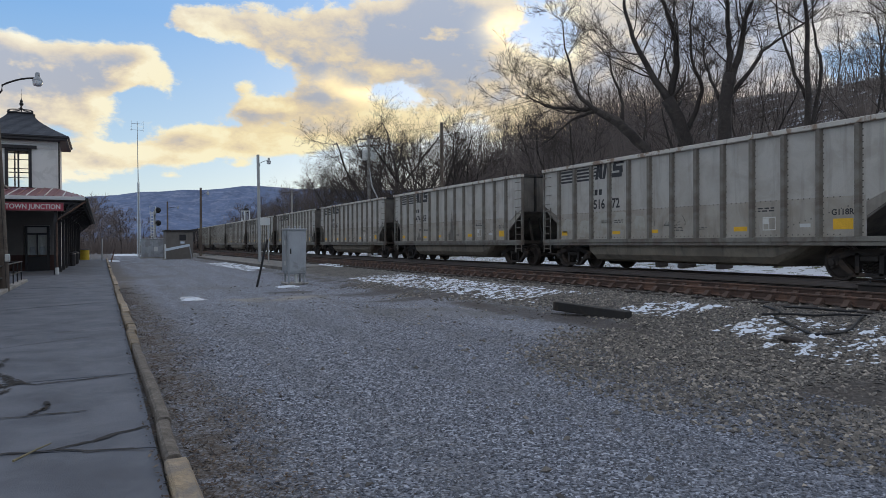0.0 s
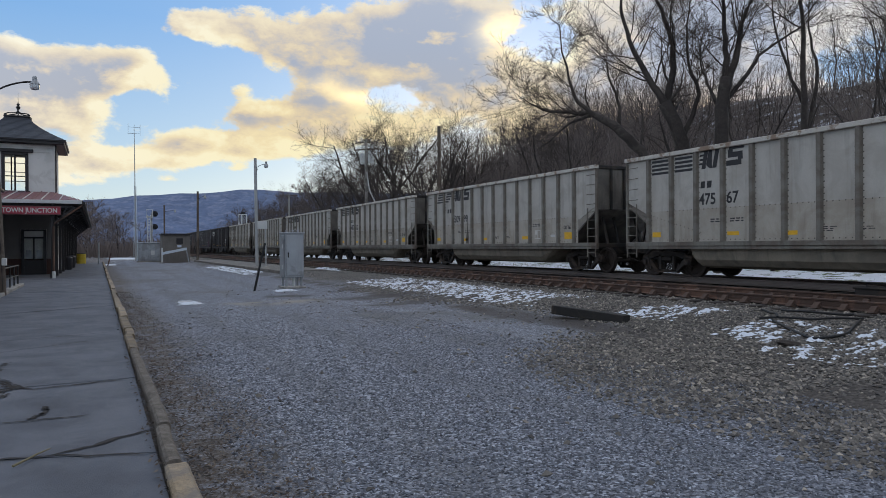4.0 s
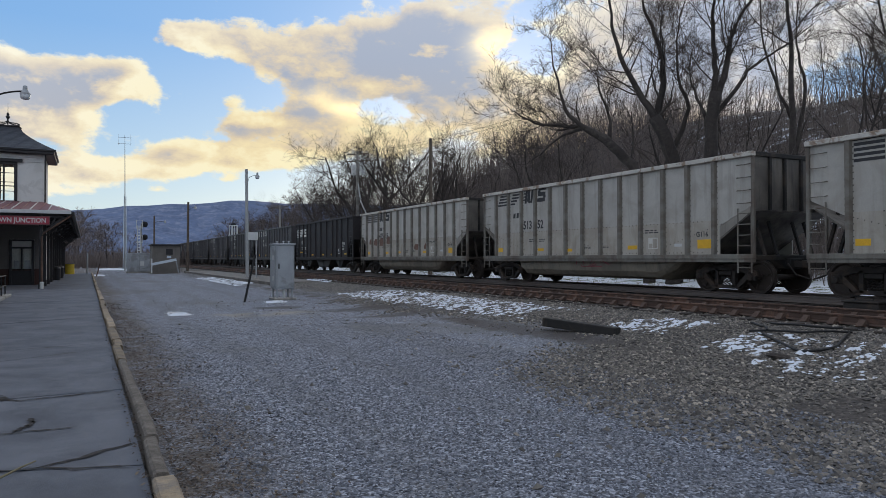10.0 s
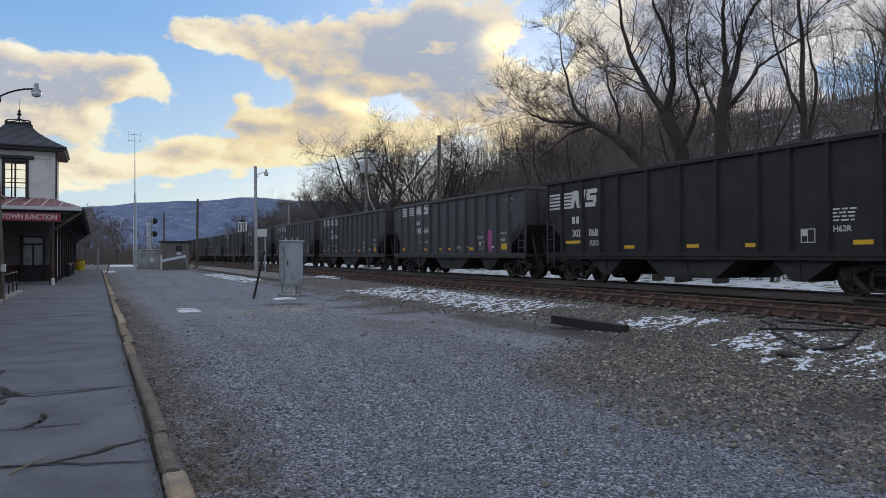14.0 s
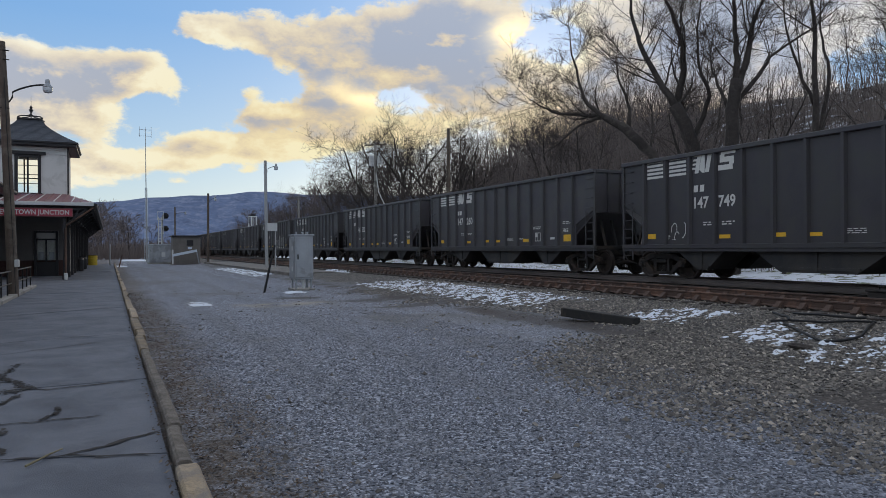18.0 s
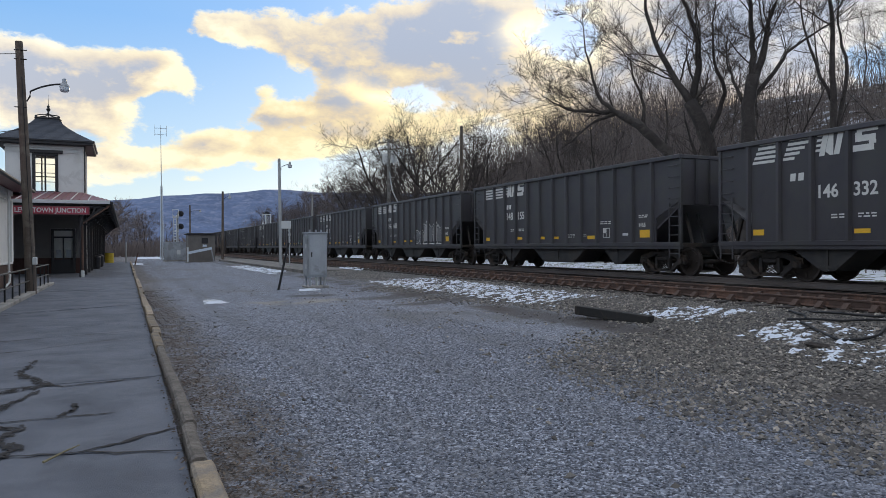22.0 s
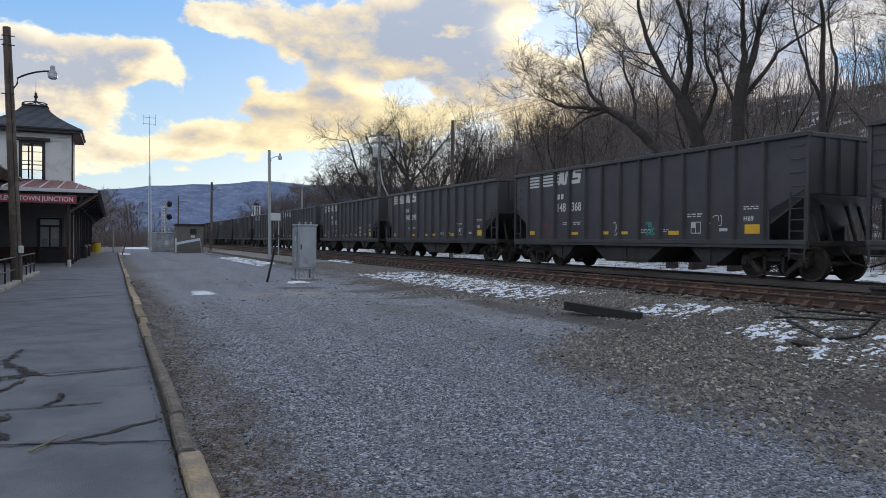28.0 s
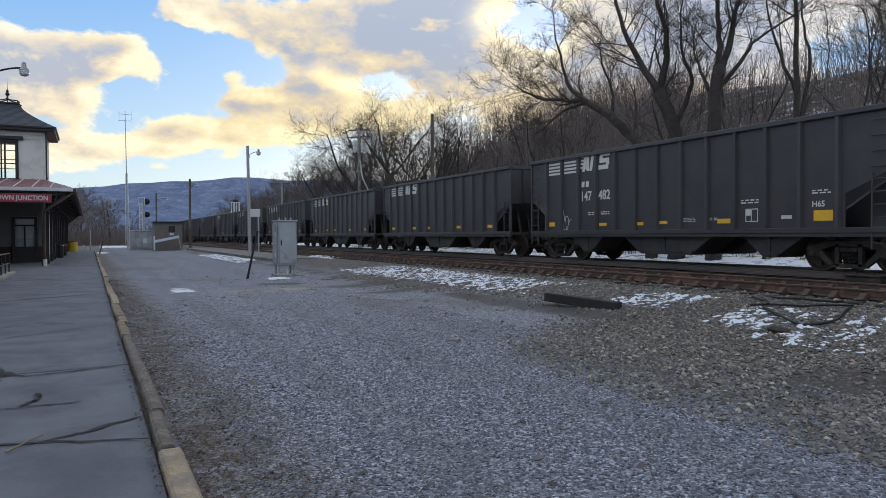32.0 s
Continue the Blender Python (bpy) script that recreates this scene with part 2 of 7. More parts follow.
M = dict(
    asphalt=surface("worn_asphalt", (0.085, 0.093, 0.113), 0.8, 0, 0.4, 1.4, 160.0, 0.3, (0.140, 0.150, 0.176), 0.5, True, patch=1.1, blend=0.4),
    crack=surface("tar_crack", (0.028, 0.025, 0.025), 0.9, 0, 0.4, 5.0, 50.0, 0.3, world_space=True),
    kerb=surface("weathered_timber", (0.32, 0.245, 0.16), 0.9, 0, 0.5, 5.0, 45.0, 0.6, (0.19, 0.165, 0.14), 0.55, per_object=0.3, blend=0.3, patch=3.5),
    driftwood=surface("split_grey_timber", (0.20, 0.175, 0.15), 0.95, 0, 0.45, 12.0, 90.0, 0.8, (0.11, 0.095, 0.08), 0.5, blend=0.4, patch=9.0),
    tie=surface("creosoted_timber", (0.048, 0.04, 0.035), 0.9, 0, 0.4, 5.0, 40.0, 0.4, (0.075, 0.06, 0.05), 0.5, per_object=0.25),
    plate=surface("rusty_plate", (0.095, 0.060, 0.045), 0.85, 0.1, 0.35, 5.0, 60.0, 0.25, (0.04, 0.032, 0.028), 0.6),
    rust=surface("rusty_steel", (0.155, 0.088, 0.062), 0.7, 0.15, 0.4, 4.0, 60.0, 0.3, (0.085, 0.054, 0.042), 0.6),
    bright=surface("polished_rail", (0.20, 0.17, 0.155), 0.42, 0.6, 0.15, 3.0, 50.0, 0.03),
    grey=surface("faded_grey_car_paint", (0.455, 0.435, 0.395), 0.5, 0, 0.1, 0.8, 30.0, 0.05, (0.385, 0.36, 0.32), 0.5, per_object=0.08, streak=0.35, streak_col=(0.17, 0.15, 0.125), blend=0.25),
    grey_low=surface("browned_grey_car_paint", (0.40, 0.37, 0.32), 0.55, 0, 0.12, 0.9, 30.0, 0.05, (0.32, 0.285, 0.235), 0.5, per_object=0.08, streak=0.4, streak_col=(0.15, 0.125, 0.10), blend=0.3),
    greyrib=surface("grimy_grey_rib_paint", (0.20, 0.19, 0.165), 0.7, 0, 0.2, 1.5, 30.0, 0.1, (0.13, 0.105, 0.085), 0.5, streak=0.6, streak_col=(0.08, 0.07, 0.06), blend=0.25),
    black=surface("dull_black_car_paint", (0.053, 0.048, 0.055), 0.48, 0, 0.2, 1.2, 30.0, 0.05, (0.058, 0.056, 0.054), 0.5, per_object=0.2, streak=0.3, streak_col=(0.065, 0.06, 0.055), blend=0.3),
    grime=surface("sooty_steel", (0.020, 0.019, 0.018), 0.8, 0, 0.4, 2.0, 30.0, 0.2, (0.045, 0.035, 0.028), 0.45),
    # paler base carries the light on the chord's top; rust spots are wear
    chord=surface("toplit_grey_chord_paint", (0.50, 0.47, 0.42), 0.6, 0, 0.15, 1.5, 30.0, 0.05, (0.24, 0.17, 0.12), 0.38, blend=0.12, patch=2.6),
    rivet=surface("dark_rivet_heads", (0.10, 0.09, 0.078), 0.7, 0, 0.3, 4.0, 30.0, 0.0),
    hopper=surface("sooty_black_hopper", (0.030, 0.029, 0.030), 0.6, 0, 0.3, 1.5, 30.0, 0.1, (0.05, 0.045, 0.04), 0.45, blend=0.3),
    truck=surface("greasy_cast_steel", (0.035, 0.030, 0.027), 0.7, 0.2, 0.4, 4.0, 40.0, 0.2, (0.07, 0.05, 0.038), 0.4),
    wheel=surface("worn_wheel_steel", (0.075, 0.062, 0.055), 0.55, 0.6, 0.25, 6.0, 40.0, 0.1),
    sooted=surface("sooted_grey_end_sheet", (0.20, 0.18, 0.155), 0.7, 0, 0.25, 0.9, 30.0, 0.08, (0.045, 0.04, 0.037), 0.62, blend=0.5, patch=0.7, streak=0.6),
    belly=surface("grey_tub_paint", (0.28, 0.245, 0.195), 0.65, 0, 0.2, 1.0, 30.0, 0.08, (0.19, 0.165, 0.135), 0.5, streak=0.4, blend=0.3),
    white=surface("white_stencil_paint", (0.62, 0.61, 0.57), 0.7, 0, 0.1, 4.0, 40.0, 0.0),
    stain=surface("oily_stain", (0.15, 0.135, 0.115), 0.6, 0, 0.25, 3.0, 30.0, 0.0, (0.09, 0.08, 0.07), 0.5, blend=0.3),
    ink=surface("black_stencil_paint", (0.035, 0.035, 0.038), 0.7, 0, 0.2, 4.0, 40.0, 0.0),
    yellow=surface("yellow_reflective_film", (0.75, 0.43, 0.03), 0.5, 0, 0.15, 6.0, 40.0, 0.0, (0.45, 0.28, 0.06), 0.2),
    snow=surface("old_snow", (0.62, 0.66, 0.72), 0.75, 0, 0.08, 3.0, 30.0, 0.25, (0.55, 0.55, 0.56), 0.3, True),
    bark=surface("dark_bark", (0.048, 0.040, 0.036), 0.95, 0, 0.4, 3.0, 25.0, 0.5, (0.07, 0.06, 0.053), 0.5, per_object=0.25),
    brush=surface("grey_brown_brush", (0.165, 0.135, 0.122), 0.95, 0, 0.35, 0.5, 8.0, 0.0, world_space=True),
    soot=surface("sooty_black_car_paint", (0.024, 0.021, 0.023), 0.6, 0, 0.2, 1.2, 30.0, 0.05, (0.034, 0.030, 0.030), 0.5, streak=0.2, streak_col=(0.04, 0.036, 0.034), spec=0.3, blend=0.3),
    twig=surface("grey_brown_twigs", (0.072, 0.058, 0.051), 0.95, 0, 0.3, 1.0, 10.0, 0.0, per_object=0.25),
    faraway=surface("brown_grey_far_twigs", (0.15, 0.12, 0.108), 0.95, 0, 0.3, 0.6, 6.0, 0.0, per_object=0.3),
    pole=surface("weathered_pole_wood", (0.105, 0.082, 0.066), 0.9, 0, 0.3, 3.0, 30.0, 0.35, (0.15, 0.125, 0.10), 0.4, streak=0.4),
    pale=surface("pale_galvanised_pole", (0.36, 0.37, 0.37), 0.6, 0.2, 0.12, 3.0, 30.0, 0.05),
    galv=surface("galvanised_sheet", (0.34, 0.36, 0.38), 0.5, 0.35, 0.14, 2.0, 20.0, 0.04, (0.26, 0.27, 0.28), 0.4, streak=0.25, streak_col=(0.2, 0.18, 0.16)),
    stucco=surface("white_stucco", (0.66, 0.65, 0.62), 0.9, 0, 0.08, 1.0, 50.0, 0.2, (0.58, 0.57, 0.54), 0.3),
    # dark grey that paints the canopy's shade over the white stucco
    porch_shade=surface("porch_shade_grey", (0.17, 0.155, 0.145), 0.8, 0, 0.15, 2.0, 30.0, 0.05),
    trim=surface("dark_trim_paint", (0.022, 0.020, 0.022), 0.5, 0, 0.2, 4.0, 40.0, 0.03),
    slate=surface("dark_slate_roof", (0.045, 0.05, 0.062), 0.7, 0, 0.25, 3.0, 20.0, 0.2, per_object=0.15),
    redroof=surface("maroon_metal_roof", (0.17, 0.055, 0.06), 0.45, 0.1, 0.15, 2.0, 30.0, 0.05),
    redsign=surface("red_sign_paint", (0.32, 0.035, 0.06), 0.5, 0, 0.1, 3.0, 30.0, 0.02),
    brick=surface("dark_red_brick", (0.075, 0.038, 0.032), 0.9, 0, 0.25, 8.0, 40.0, 0.3, per_object=0.3),
    concrete=surface("pale_concrete", (0.30, 0.285, 0.26), 0.9, 0, 0.2, 1.0, 40.0, 0.2, (0.2, 0.19, 0.175), 0.4, True),
    strip=surface("dirty_concrete_strip", (0.19, 0.175, 0.155), 0.9, 0, 0.2, 1.0, 40.0, 0.2, (0.12, 0.11, 0.10), 0.5, True, blend=0.25),
    shed=surface("grey_shed_boarding", (0.165, 0.15, 0.135), 0.8, 0, 0.15, 2.0, 30.0, 0.1, streak=0.2),
    iron=surface("black_iron", (0.02, 0.02, 0.021), 0.5, 0.3, 0.2, 5.0, 30.0, 0.05),
    hydrant=surface("yellow_drum_paint", (0.62, 0.43, 0.04), 0.6, 0, 0.1, 5.0, 30.0, 0.05),
    lampglass=surface("clouded_lamp_glass", (0.55, 0.58, 0.6), 0.25, 0, 0.05, 5.0, 30.0, 0.0),
    leaves=island_stone("dead_leaves", ((0.036, 0.027, 0.021), (0.085, 0.06, 0.043), (0.024, 0.02, 0.018), (0.085, 0.052, 0.034), (0.20, 0.16, 0.12))),
    ballast=island_stone("ballast_stone", ((0.04, 0.036, 0.034), (0.18, 0.162, 0.142), (0.065, 0.06, 0.056), (0.27, 0.24, 0.205), (0.055, 0.052, 0.053), (0.48, 0.42, 0.345))),
    grit=island_stone("blue_grey_grit", ((0.045, 0.048, 0.058), (0.17, 0.18, 0.21), (0.09, 0.095, 0.112), (0.26, 0.275, 0.32), (0.06, 0.063, 0.075), (0.30, 0.312, 0.35))),
    # distance haze is mixed into the ridge's pale blue base colour
    mountain=surface("haze_tinted_ridge", (0.125, 0.16, 0.25), 1.0, 0, 0.3, 0.012, 0.08, 0.0, (0.22, 0.25, 0.34), 0.3, True, patch=0.03, blend=0.3, spec=0.0),
    weed=surface("dry_grass_blades", (0.20, 0.17, 0.10), 0.95, 0, 0.3, 2.0, 20.0, 0.0),
    mark=surface("silver_graffiti_paint", (0.30, 0.29, 0.28), 0.5, 0, 0.15, 5.0, 40.0, 0.0),
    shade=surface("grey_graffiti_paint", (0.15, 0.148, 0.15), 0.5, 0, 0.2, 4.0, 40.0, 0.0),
    teal=surface("teal_paint", (0.06, 0.30, 0.26), 0.6, 0, 0.15, 5.0, 40.0, 0.0),
    redmark=surface("red_paint", (0.28, 0.04, 0.06), 0.7, 0, 0.2, 5.0, 40.0, 0.0),
    rustpatch=surface("rust_bloom", (0.17, 0.10, 0.075), 0.85, 0, 0.3, 5.0, 40.0, 0.0, (0.24, 0.17, 0.14), 0.4),
    pink=surface("magenta_spray_paint", (0.42, 0.09, 0.26), 0.6, 0, 0.2, 5.0, 40.0, 0.0),
    primer=surface("pale_touch_up_paint", (0.40, 0.385, 0.34), 0.7, 0, 0.14, 3.0, 40.0, 0.0, (0.30, 0.27, 0.22), 0.5, blend=0.25),
    screen=surface("pale_signboard", (0.55, 0.56, 0.55), 0.6, 0, 0.06, 3.0, 40.0, 0.0),
    boardblue=surface("pale_blue_white_board", (0.55, 0.62, 0.68), 0.5, 0, 0.06, 3.0, 40.0, 0.0),
    evergreen=surface("conifer_needles", (0.035, 0.055, 0.03), 0.9, 0, 0.3, 3.0, 20.0, 0.0),
    pane=glass("window_glass"),
    # shade under the canopy and inside the tower, put into a near-black base
    dark=surface("shade_black_boards", (0.03, 0.028, 0.027), 0.9, 0, 0.2, 2.0, 20.0, 0.0),
)

# ---- mesh tools ----
class Geo:
    """Collects vertices and faces of one mesh."""

    def __init__(self):
        self.v, self.f = [], []

    def add(self, vs, fs):
        o = len(self.v)
        self.v.extend(tuple(p) for p in vs)
        self.f.extend(tuple(i + o for i in q) for q in fs)
        return self

    def box(self, x0, x1, y0, y1, z0, z1, b=0.0, m=None):
        """A box, its edges chamfered by b."""
        xs, ys, zs = sorted((x0, x1)), sorted((y0, y1)), sorted((z0, z1))
        if b <= 0:
            vs = [Vector((x, y, z)) for x in xs for y in ys for z in zs]
            fs = [(0, 1, 3, 2), (4, 6, 7, 5), (0, 4, 5, 1), (2, 3, 7, 6), (0, 2, 6, 4), (1, 5, 7, 3)]
        else:
            b = min(b, (xs[1] - xs[0]) * 0.45, (ys[1] - ys[0]) * 0.45, (zs[1] - zs[0]) * 0.45)
            bm = bmesh.new()
            c = [bm.verts.new((x + sx * b * ex, y + sy * b * ey, z + sz * b * ez))
                 for x, sx in ((xs[0], 1), (xs[1], -1)) for y, sy in ((ys[0], 1), (ys[1], -1)) for z, sz in ((zs[0], 1), (zs[1], -1))
                 for ex, ey, ez in ((0, 1, 1), (1, 0, 1), (1, 1, 0))]
            bmesh.ops.convex_hull(bm, input=c)
            bm.verts.index_update()
            vs, fs = [v.co.copy() for v in bm.verts], [[v.index for v in f.verts] for f in bm.faces]
            bm.free()
        if m is not None:
            vs = [m @ Vector(p) for p in vs]
        return self.add(vs, fs)

    def beam(self, p, q, w, h=None, up=(0, 0, 1)):
        """A bar of section w by h from p to q."""
        p, q, h = Vector(p), Vector(q), h or w
        d = (q - p).normalized()
        s = d.cross(Vector(up))
        if s.length < 1e-3:
            s = d.cross(Vector((0, 1, 0)))
        s.normalize()
        u = s.cross(d)
        vs = [c + s * a * w / 2 + u * b * h / 2 for c in (p, q) for a, b in ((-1, -1), (1, -1), (1, 1), (-1, 1))]
        return self.add(vs, [(0, 3, 2, 1), (4, 5, 6, 7), (0, 1, 5, 4), (1, 2, 6, 5), (2, 3, 7, 6), (3, 0, 4, 7)])

    def tube(self, pts, rad, n=8, cap=True):
        """A round bar along pts; rad is one radius or one for each point."""
        pts = [Vector(p) for p in pts]
        rad = rad if isinstance(rad, (list, tuple)) else [rad] * len(pts)
        vs, fs = [], []
        for i, p in enumerate(pts):
            d = (pts[min(i + 1, len(pts) - 1)] - pts[max(i - 1, 0)]).normalized()
            s = d.cross(Vector((0.31, 0.17, 0.93)) if abs(d.z) < 0.9 else Vector((1, 0, 0))).normalized()
            u = s.cross(d)
            vs += [p + (s * math.cos(k * math.tau / n) + u * math.sin(k * math.tau / n)) * rad[i] for k in range(n)]
        for i in range(len(pts) - 1):
            for k in range(n):
                a, b = i * n + k, i * n + (k + 1) % n
                fs.append((a, a + n, b + n, b))
        if cap:
            fs += [tuple(range(n)), tuple(range(len(vs) - 1, len(vs) - n - 1, -1))]
        return self.add(vs, fs)

    def lathe(self, prof, n=16, m=None):
        """Turns a profile of (radius, height) round z."""
        vs, fs = [], []
        for r, z in prof:
            vs += [Vector((r * math.cos(k * math.tau / n), r * math.sin(k * math.tau / n), z)) for k in range(n)]
        for i in range(len(prof) - 1):
            for k in range(n):
                a, b = i * n + k, i * n + (k + 1) % n
                fs.append((a, b, b + n, a + n))
        fs += [tuple(range(n - 1, -1, -1)), tuple(range(len(vs) - n, len(vs)))]
        if m is not None:
            vs = [m @ v for v in vs]
        return self.add(vs, fs)

    def prism(self, poly, axis, lo, hi):
        """A polygon pushed along an axis from lo to hi; poly holds the other two coordinates in the order x, y, z."""
        def put(a, b, c):
            return {"x": (c, a, b), "y": (a, c, b), "z": (a, b, c)}[axis]
        n = len(poly)
        vs = [put(a, b, lo) for a, b in poly] + [put(a, b, hi) for a, b in poly]
        fs = [tuple(range(n - 1, -1, -1)), tuple(range(n, 2 * n))] + [(i, (i + 1) % n, n + (i + 1) % n, n + i) for i in range(n)]
        return self.add(vs, fs)


def mesh(name, g, mat, smooth=False):
    me = bpy.data.meshes.new(name)
    me.from_pydata(g.v, [], g.f)
    bm = bmesh.new()
    bm.from_mesh(me)
    bmesh.ops.recalc_face_normals(bm, faces=bm.faces)
    bm.to_mesh(me)
    bm.free()
    me.materials.append(mat)
    if smooth:
        me.polygons.foreach_set("use_smooth", [True] * len(me.polygons))
    return me


def quick(name, g, mat, smooth=False):
    """As mesh(), for large meshes whose faces already look outwards."""
    me = bpy.data.meshes.new(name)
    me.from_pydata(g.v, [], g.f)
    me.materials.append(mat)
    if smooth:
        me.polygons.foreach_set("use_smooth", [True] * len(me.polygons))
    return me


def part(name, g, mat, parent, label="", m=None, smooth=False):
    """One mesh object under a thing or a part; g is a Geo or a finished mesh."""
    ob = new(name, g if isinstance(g, bpy.types.Mesh) else mesh(name, g, mat, smooth))
    ob.parent = parent
    if m is not None:
        ob.matrix_basis = m
    return tagged(ob, label)


def thing(name, m=None, label="", category="", group="", kind="", data=None):
    ob = new(name, data)
    if m is not None:
        ob.matrix_basis = m
    return tagged(ob, label, category, group, kind)


def one(name, g, mat, label="", category="", group="", kind="", m=None, smooth=False):
    """A thing of one mesh."""
    return thing(name, m, label, category, group, kind, mesh(name, g, mat, smooth))


def step(v, a, b):
    t = min(1.0, max(0.0, (v - a) / (b - a)))
    return t * t * (3 - 2 * t)


RAILS = (0.555, 0.60)   # tops of rail above the gravel lot
RAIL = RAILS[1]
TRACKS = (13.25, 17.45)  # centre lines of the two tracks
NEAR_SIDE = 15.85


def bend(y):
    """How far the line has swung to the right at y along the valley."""
    d = max(0.0, y - 150.0)
    return d * d / 2000.0


def height(x, y):
    """Height of the ground."""
    x = x - bend(y)
    z = 0.27 * step(x, 6.8, 11.4) - 0.08 * step(x, 19.6, 22.5)
    z += (21.0 - 6.5 * step(y, 65.0, 135.0)) * step(x, 25.0, 76.0) * (0.92 + 0.2 * noise.noise((x * 0.012, y * 0.012, 0.3)))
    z += 0.055 * step(x, 11.5, 12.2) * (1 - step(x, 19.0, 19.8))
    if x > 24:
        z += 0.5 * noise.noise((x * 0.09, y * 0.09, 1.7)) * step(x, 24, 34)
    if 0.7 < x < 12 and -3 < y < 45:
        z += 0.025 * noise.noise((x * 0.5, y * 0.35, 4.1)) * step(x, 0.7, 1.6)
    return z

# ---- ground: one sheet from the lot to the horizon ----
def cuts(stops):
    """Places along a line: (start, end, pace) stretches."""
    out = []
    for a, b, s in stops:
        n = max(1, round((b - a) / s))
        out += [a + (b - a) * i / n for i in range(n)]
    return out + [stops[-1][1]]


gx_ = cuts(((-4000, -600, 850), (-600, -60, 90), (-60, -8, 8), (-8, 0.6, 1.4), (0.6, 12.6, 0.24), (12.6, 24, 0.8), (24, 100, 2.4), (100, 600, 60), (600, 4000, 850)))
gy_ = cuts(((-4000, -600, 850), (-600, -40, 70), (-40, 2, 4), (2, 30, 0.3), (30, 60, 0.8), (60, 180, 4), (180, 700, 20), (700, 4000, 600)))
g = Geo()
for y in gy_:
    for x in gx_:
        far = step(max(abs(x), abs(y)), 700, 1500)
        g.v.append((x, y, height(x, y) * (1 - far)))
nx = len(gx_)
g.f = [(j * nx + i, j * nx + i + 1, (j + 1) * nx + i + 1, (j + 1) * nx + i) for j in range(len(gy_) - 1) for i in range(nx - 1)]


def ground_material():
    """Fine blue-grey gravel on the lot, brown coarse stone by the track, leaf litter on the slope and thin snow in the grass."""
    m = bpy.data.materials.new("lot_and_hillside")
    m.use_nodes = True
    T = Nodes(m.node_tree)
    p = T.n("ShaderNodeNewGeometry").outputs["Position"]
    s = T.n("ShaderNodeSeparateXYZ", Vector=p)
    x, y = s.outputs[0], s.outputs[1]
    wob = T.m("MULTIPLY", T.m("SUBTRACT", T.noise(p, 0.3, 5.0, 0.6), 0.5), 5.0)
    xs = T.m("ADD", x, wob)

    def cells(size, base, hi):
        vo = T.n("ShaderNodeTexVoronoi", Vector=p, Scale=1.0 / size)
        c = T.n("ShaderNodeSeparateColor", Color=vo.outputs["Color"]).outputs[0]
        return T.ramp(c, ((0.0, tuple(k * 0.22 for k in base)), (0.45, base), (0.8, hi), (1.0, tuple(k * 1.6 for k in hi)))), vo.outputs["Distance"]

    fine, d1 = cells(0.021, (0.150, 0.160, 0.188), (0.265, 0.282, 0.325))
    coarse, d2 = cells(0.036, (0.070, 0.063, 0.056), (0.185, 0.166, 0.145))
    where = T.span(T.m("SUBTRACT", T.m("ADD", x, T.m("MULTIPLY", wob, 0.5)), T.span(y, 7.0, 11.5, 0.0, 3.5, True)), 4.2, 6.2, 0.0, 1.0, True)
    stone = T.mix(where, fine, coarse)
    # wheel tracks and worn earth
    dirt = T.span(T.noise(p, 0.22, 6.0, 0.6, 0.5), 0.52, 0.68, 0.0, 0.6, True)
    stone = T.mix(dirt, stone, (0.125, 0.12, 0.115))
    wave = T.m("SINE", T.m("ADD", T.m("MULTIPLY", x, 3.6), T.m("MULTIPLY", wob, 1.2)))
    stone = T.mix(T.m("MULTIPLY", T.span(wave, 0.3, 1.0, 0.0, 0.3), T.m("SUBTRACT", 1.0, where)), stone, (0.12, 0.12, 0.125))
    band = T.m("MULTIPLY", T.span(T.m("ABSOLUTE", T.m("SUBTRACT", T.m("ADD", x, T.m("MULTIPLY", wob, 0.2)), 8.25)), 0.1, 0.6, 1.0, 0.0, True), T.span(T.noise(p, 0.5, 4.0), 0.42, 0.56))
    stone = T.mix(T.m("MULTIPLY", band, 0.85), stone, (0.075, 0.063, 0.055))
    # damp soil showing through the stone
    for sx, sy, rx, ry in ((8.3, 12.2, 0.55, 3.8), (7.0, 4.6, 1.2, 0.55), (8.6, 20.5, 3.0, 0.8), (8.4, 17.8, 2.2, 0.6), (5.6, 22.6, 1.0, 0.7)):
        q = T.m("ADD", T.m("POWER", T.m("DIVIDE", T.m("SUBTRACT", x, sx), rx), 2.0), T.m("POWER", T.m("DIVIDE", T.m("SUBTRACT", y, sy), ry), 2.0))
        q = T.m("ADD", q, T.m("MULTIPLY", T.m("SUBTRACT", T.noise(p, 1.8, 5.0, 0.65), 0.5), 2.2))
        stone = T.mix(T.span(q, 0.3, 1.2, 0.72, 0.0, True), stone, (0.058, 0.050, 0.046))
    pale = T.m("MULTIPLY", T.span(T.m("ABSOLUTE", T.m("SUBTRACT", y, 20.2)), 0.2, 1.3, 1.0, 0.0, True),
               T.span(T.m("ABSOLUTE", T.m("SUBTRACT", x, 4.6)), 0.7, 1.9, 1.0, 0.0, True))
    stone = T.mix(T.m("MULTIPLY", pale, T.span(T.noise(p, 1.3, 4.0), 0.35, 0.65, 0.0, 0.8)), stone, (0.30, 0.27, 0.215))
    edge = T.m("MULTIPLY", T.span(T.m("ADD", x, T.m("MULTIPLY", wob, 0.25)), 0.8, 1.7, 1.0, 0.0, True), T.span(T.noise(p, 2.2, 5.0), 0.3, 0.55))
    stone = T.mix(T.m("MULTIPLY", edge, 0.75), stone, (0.10, 0.078, 0.058))
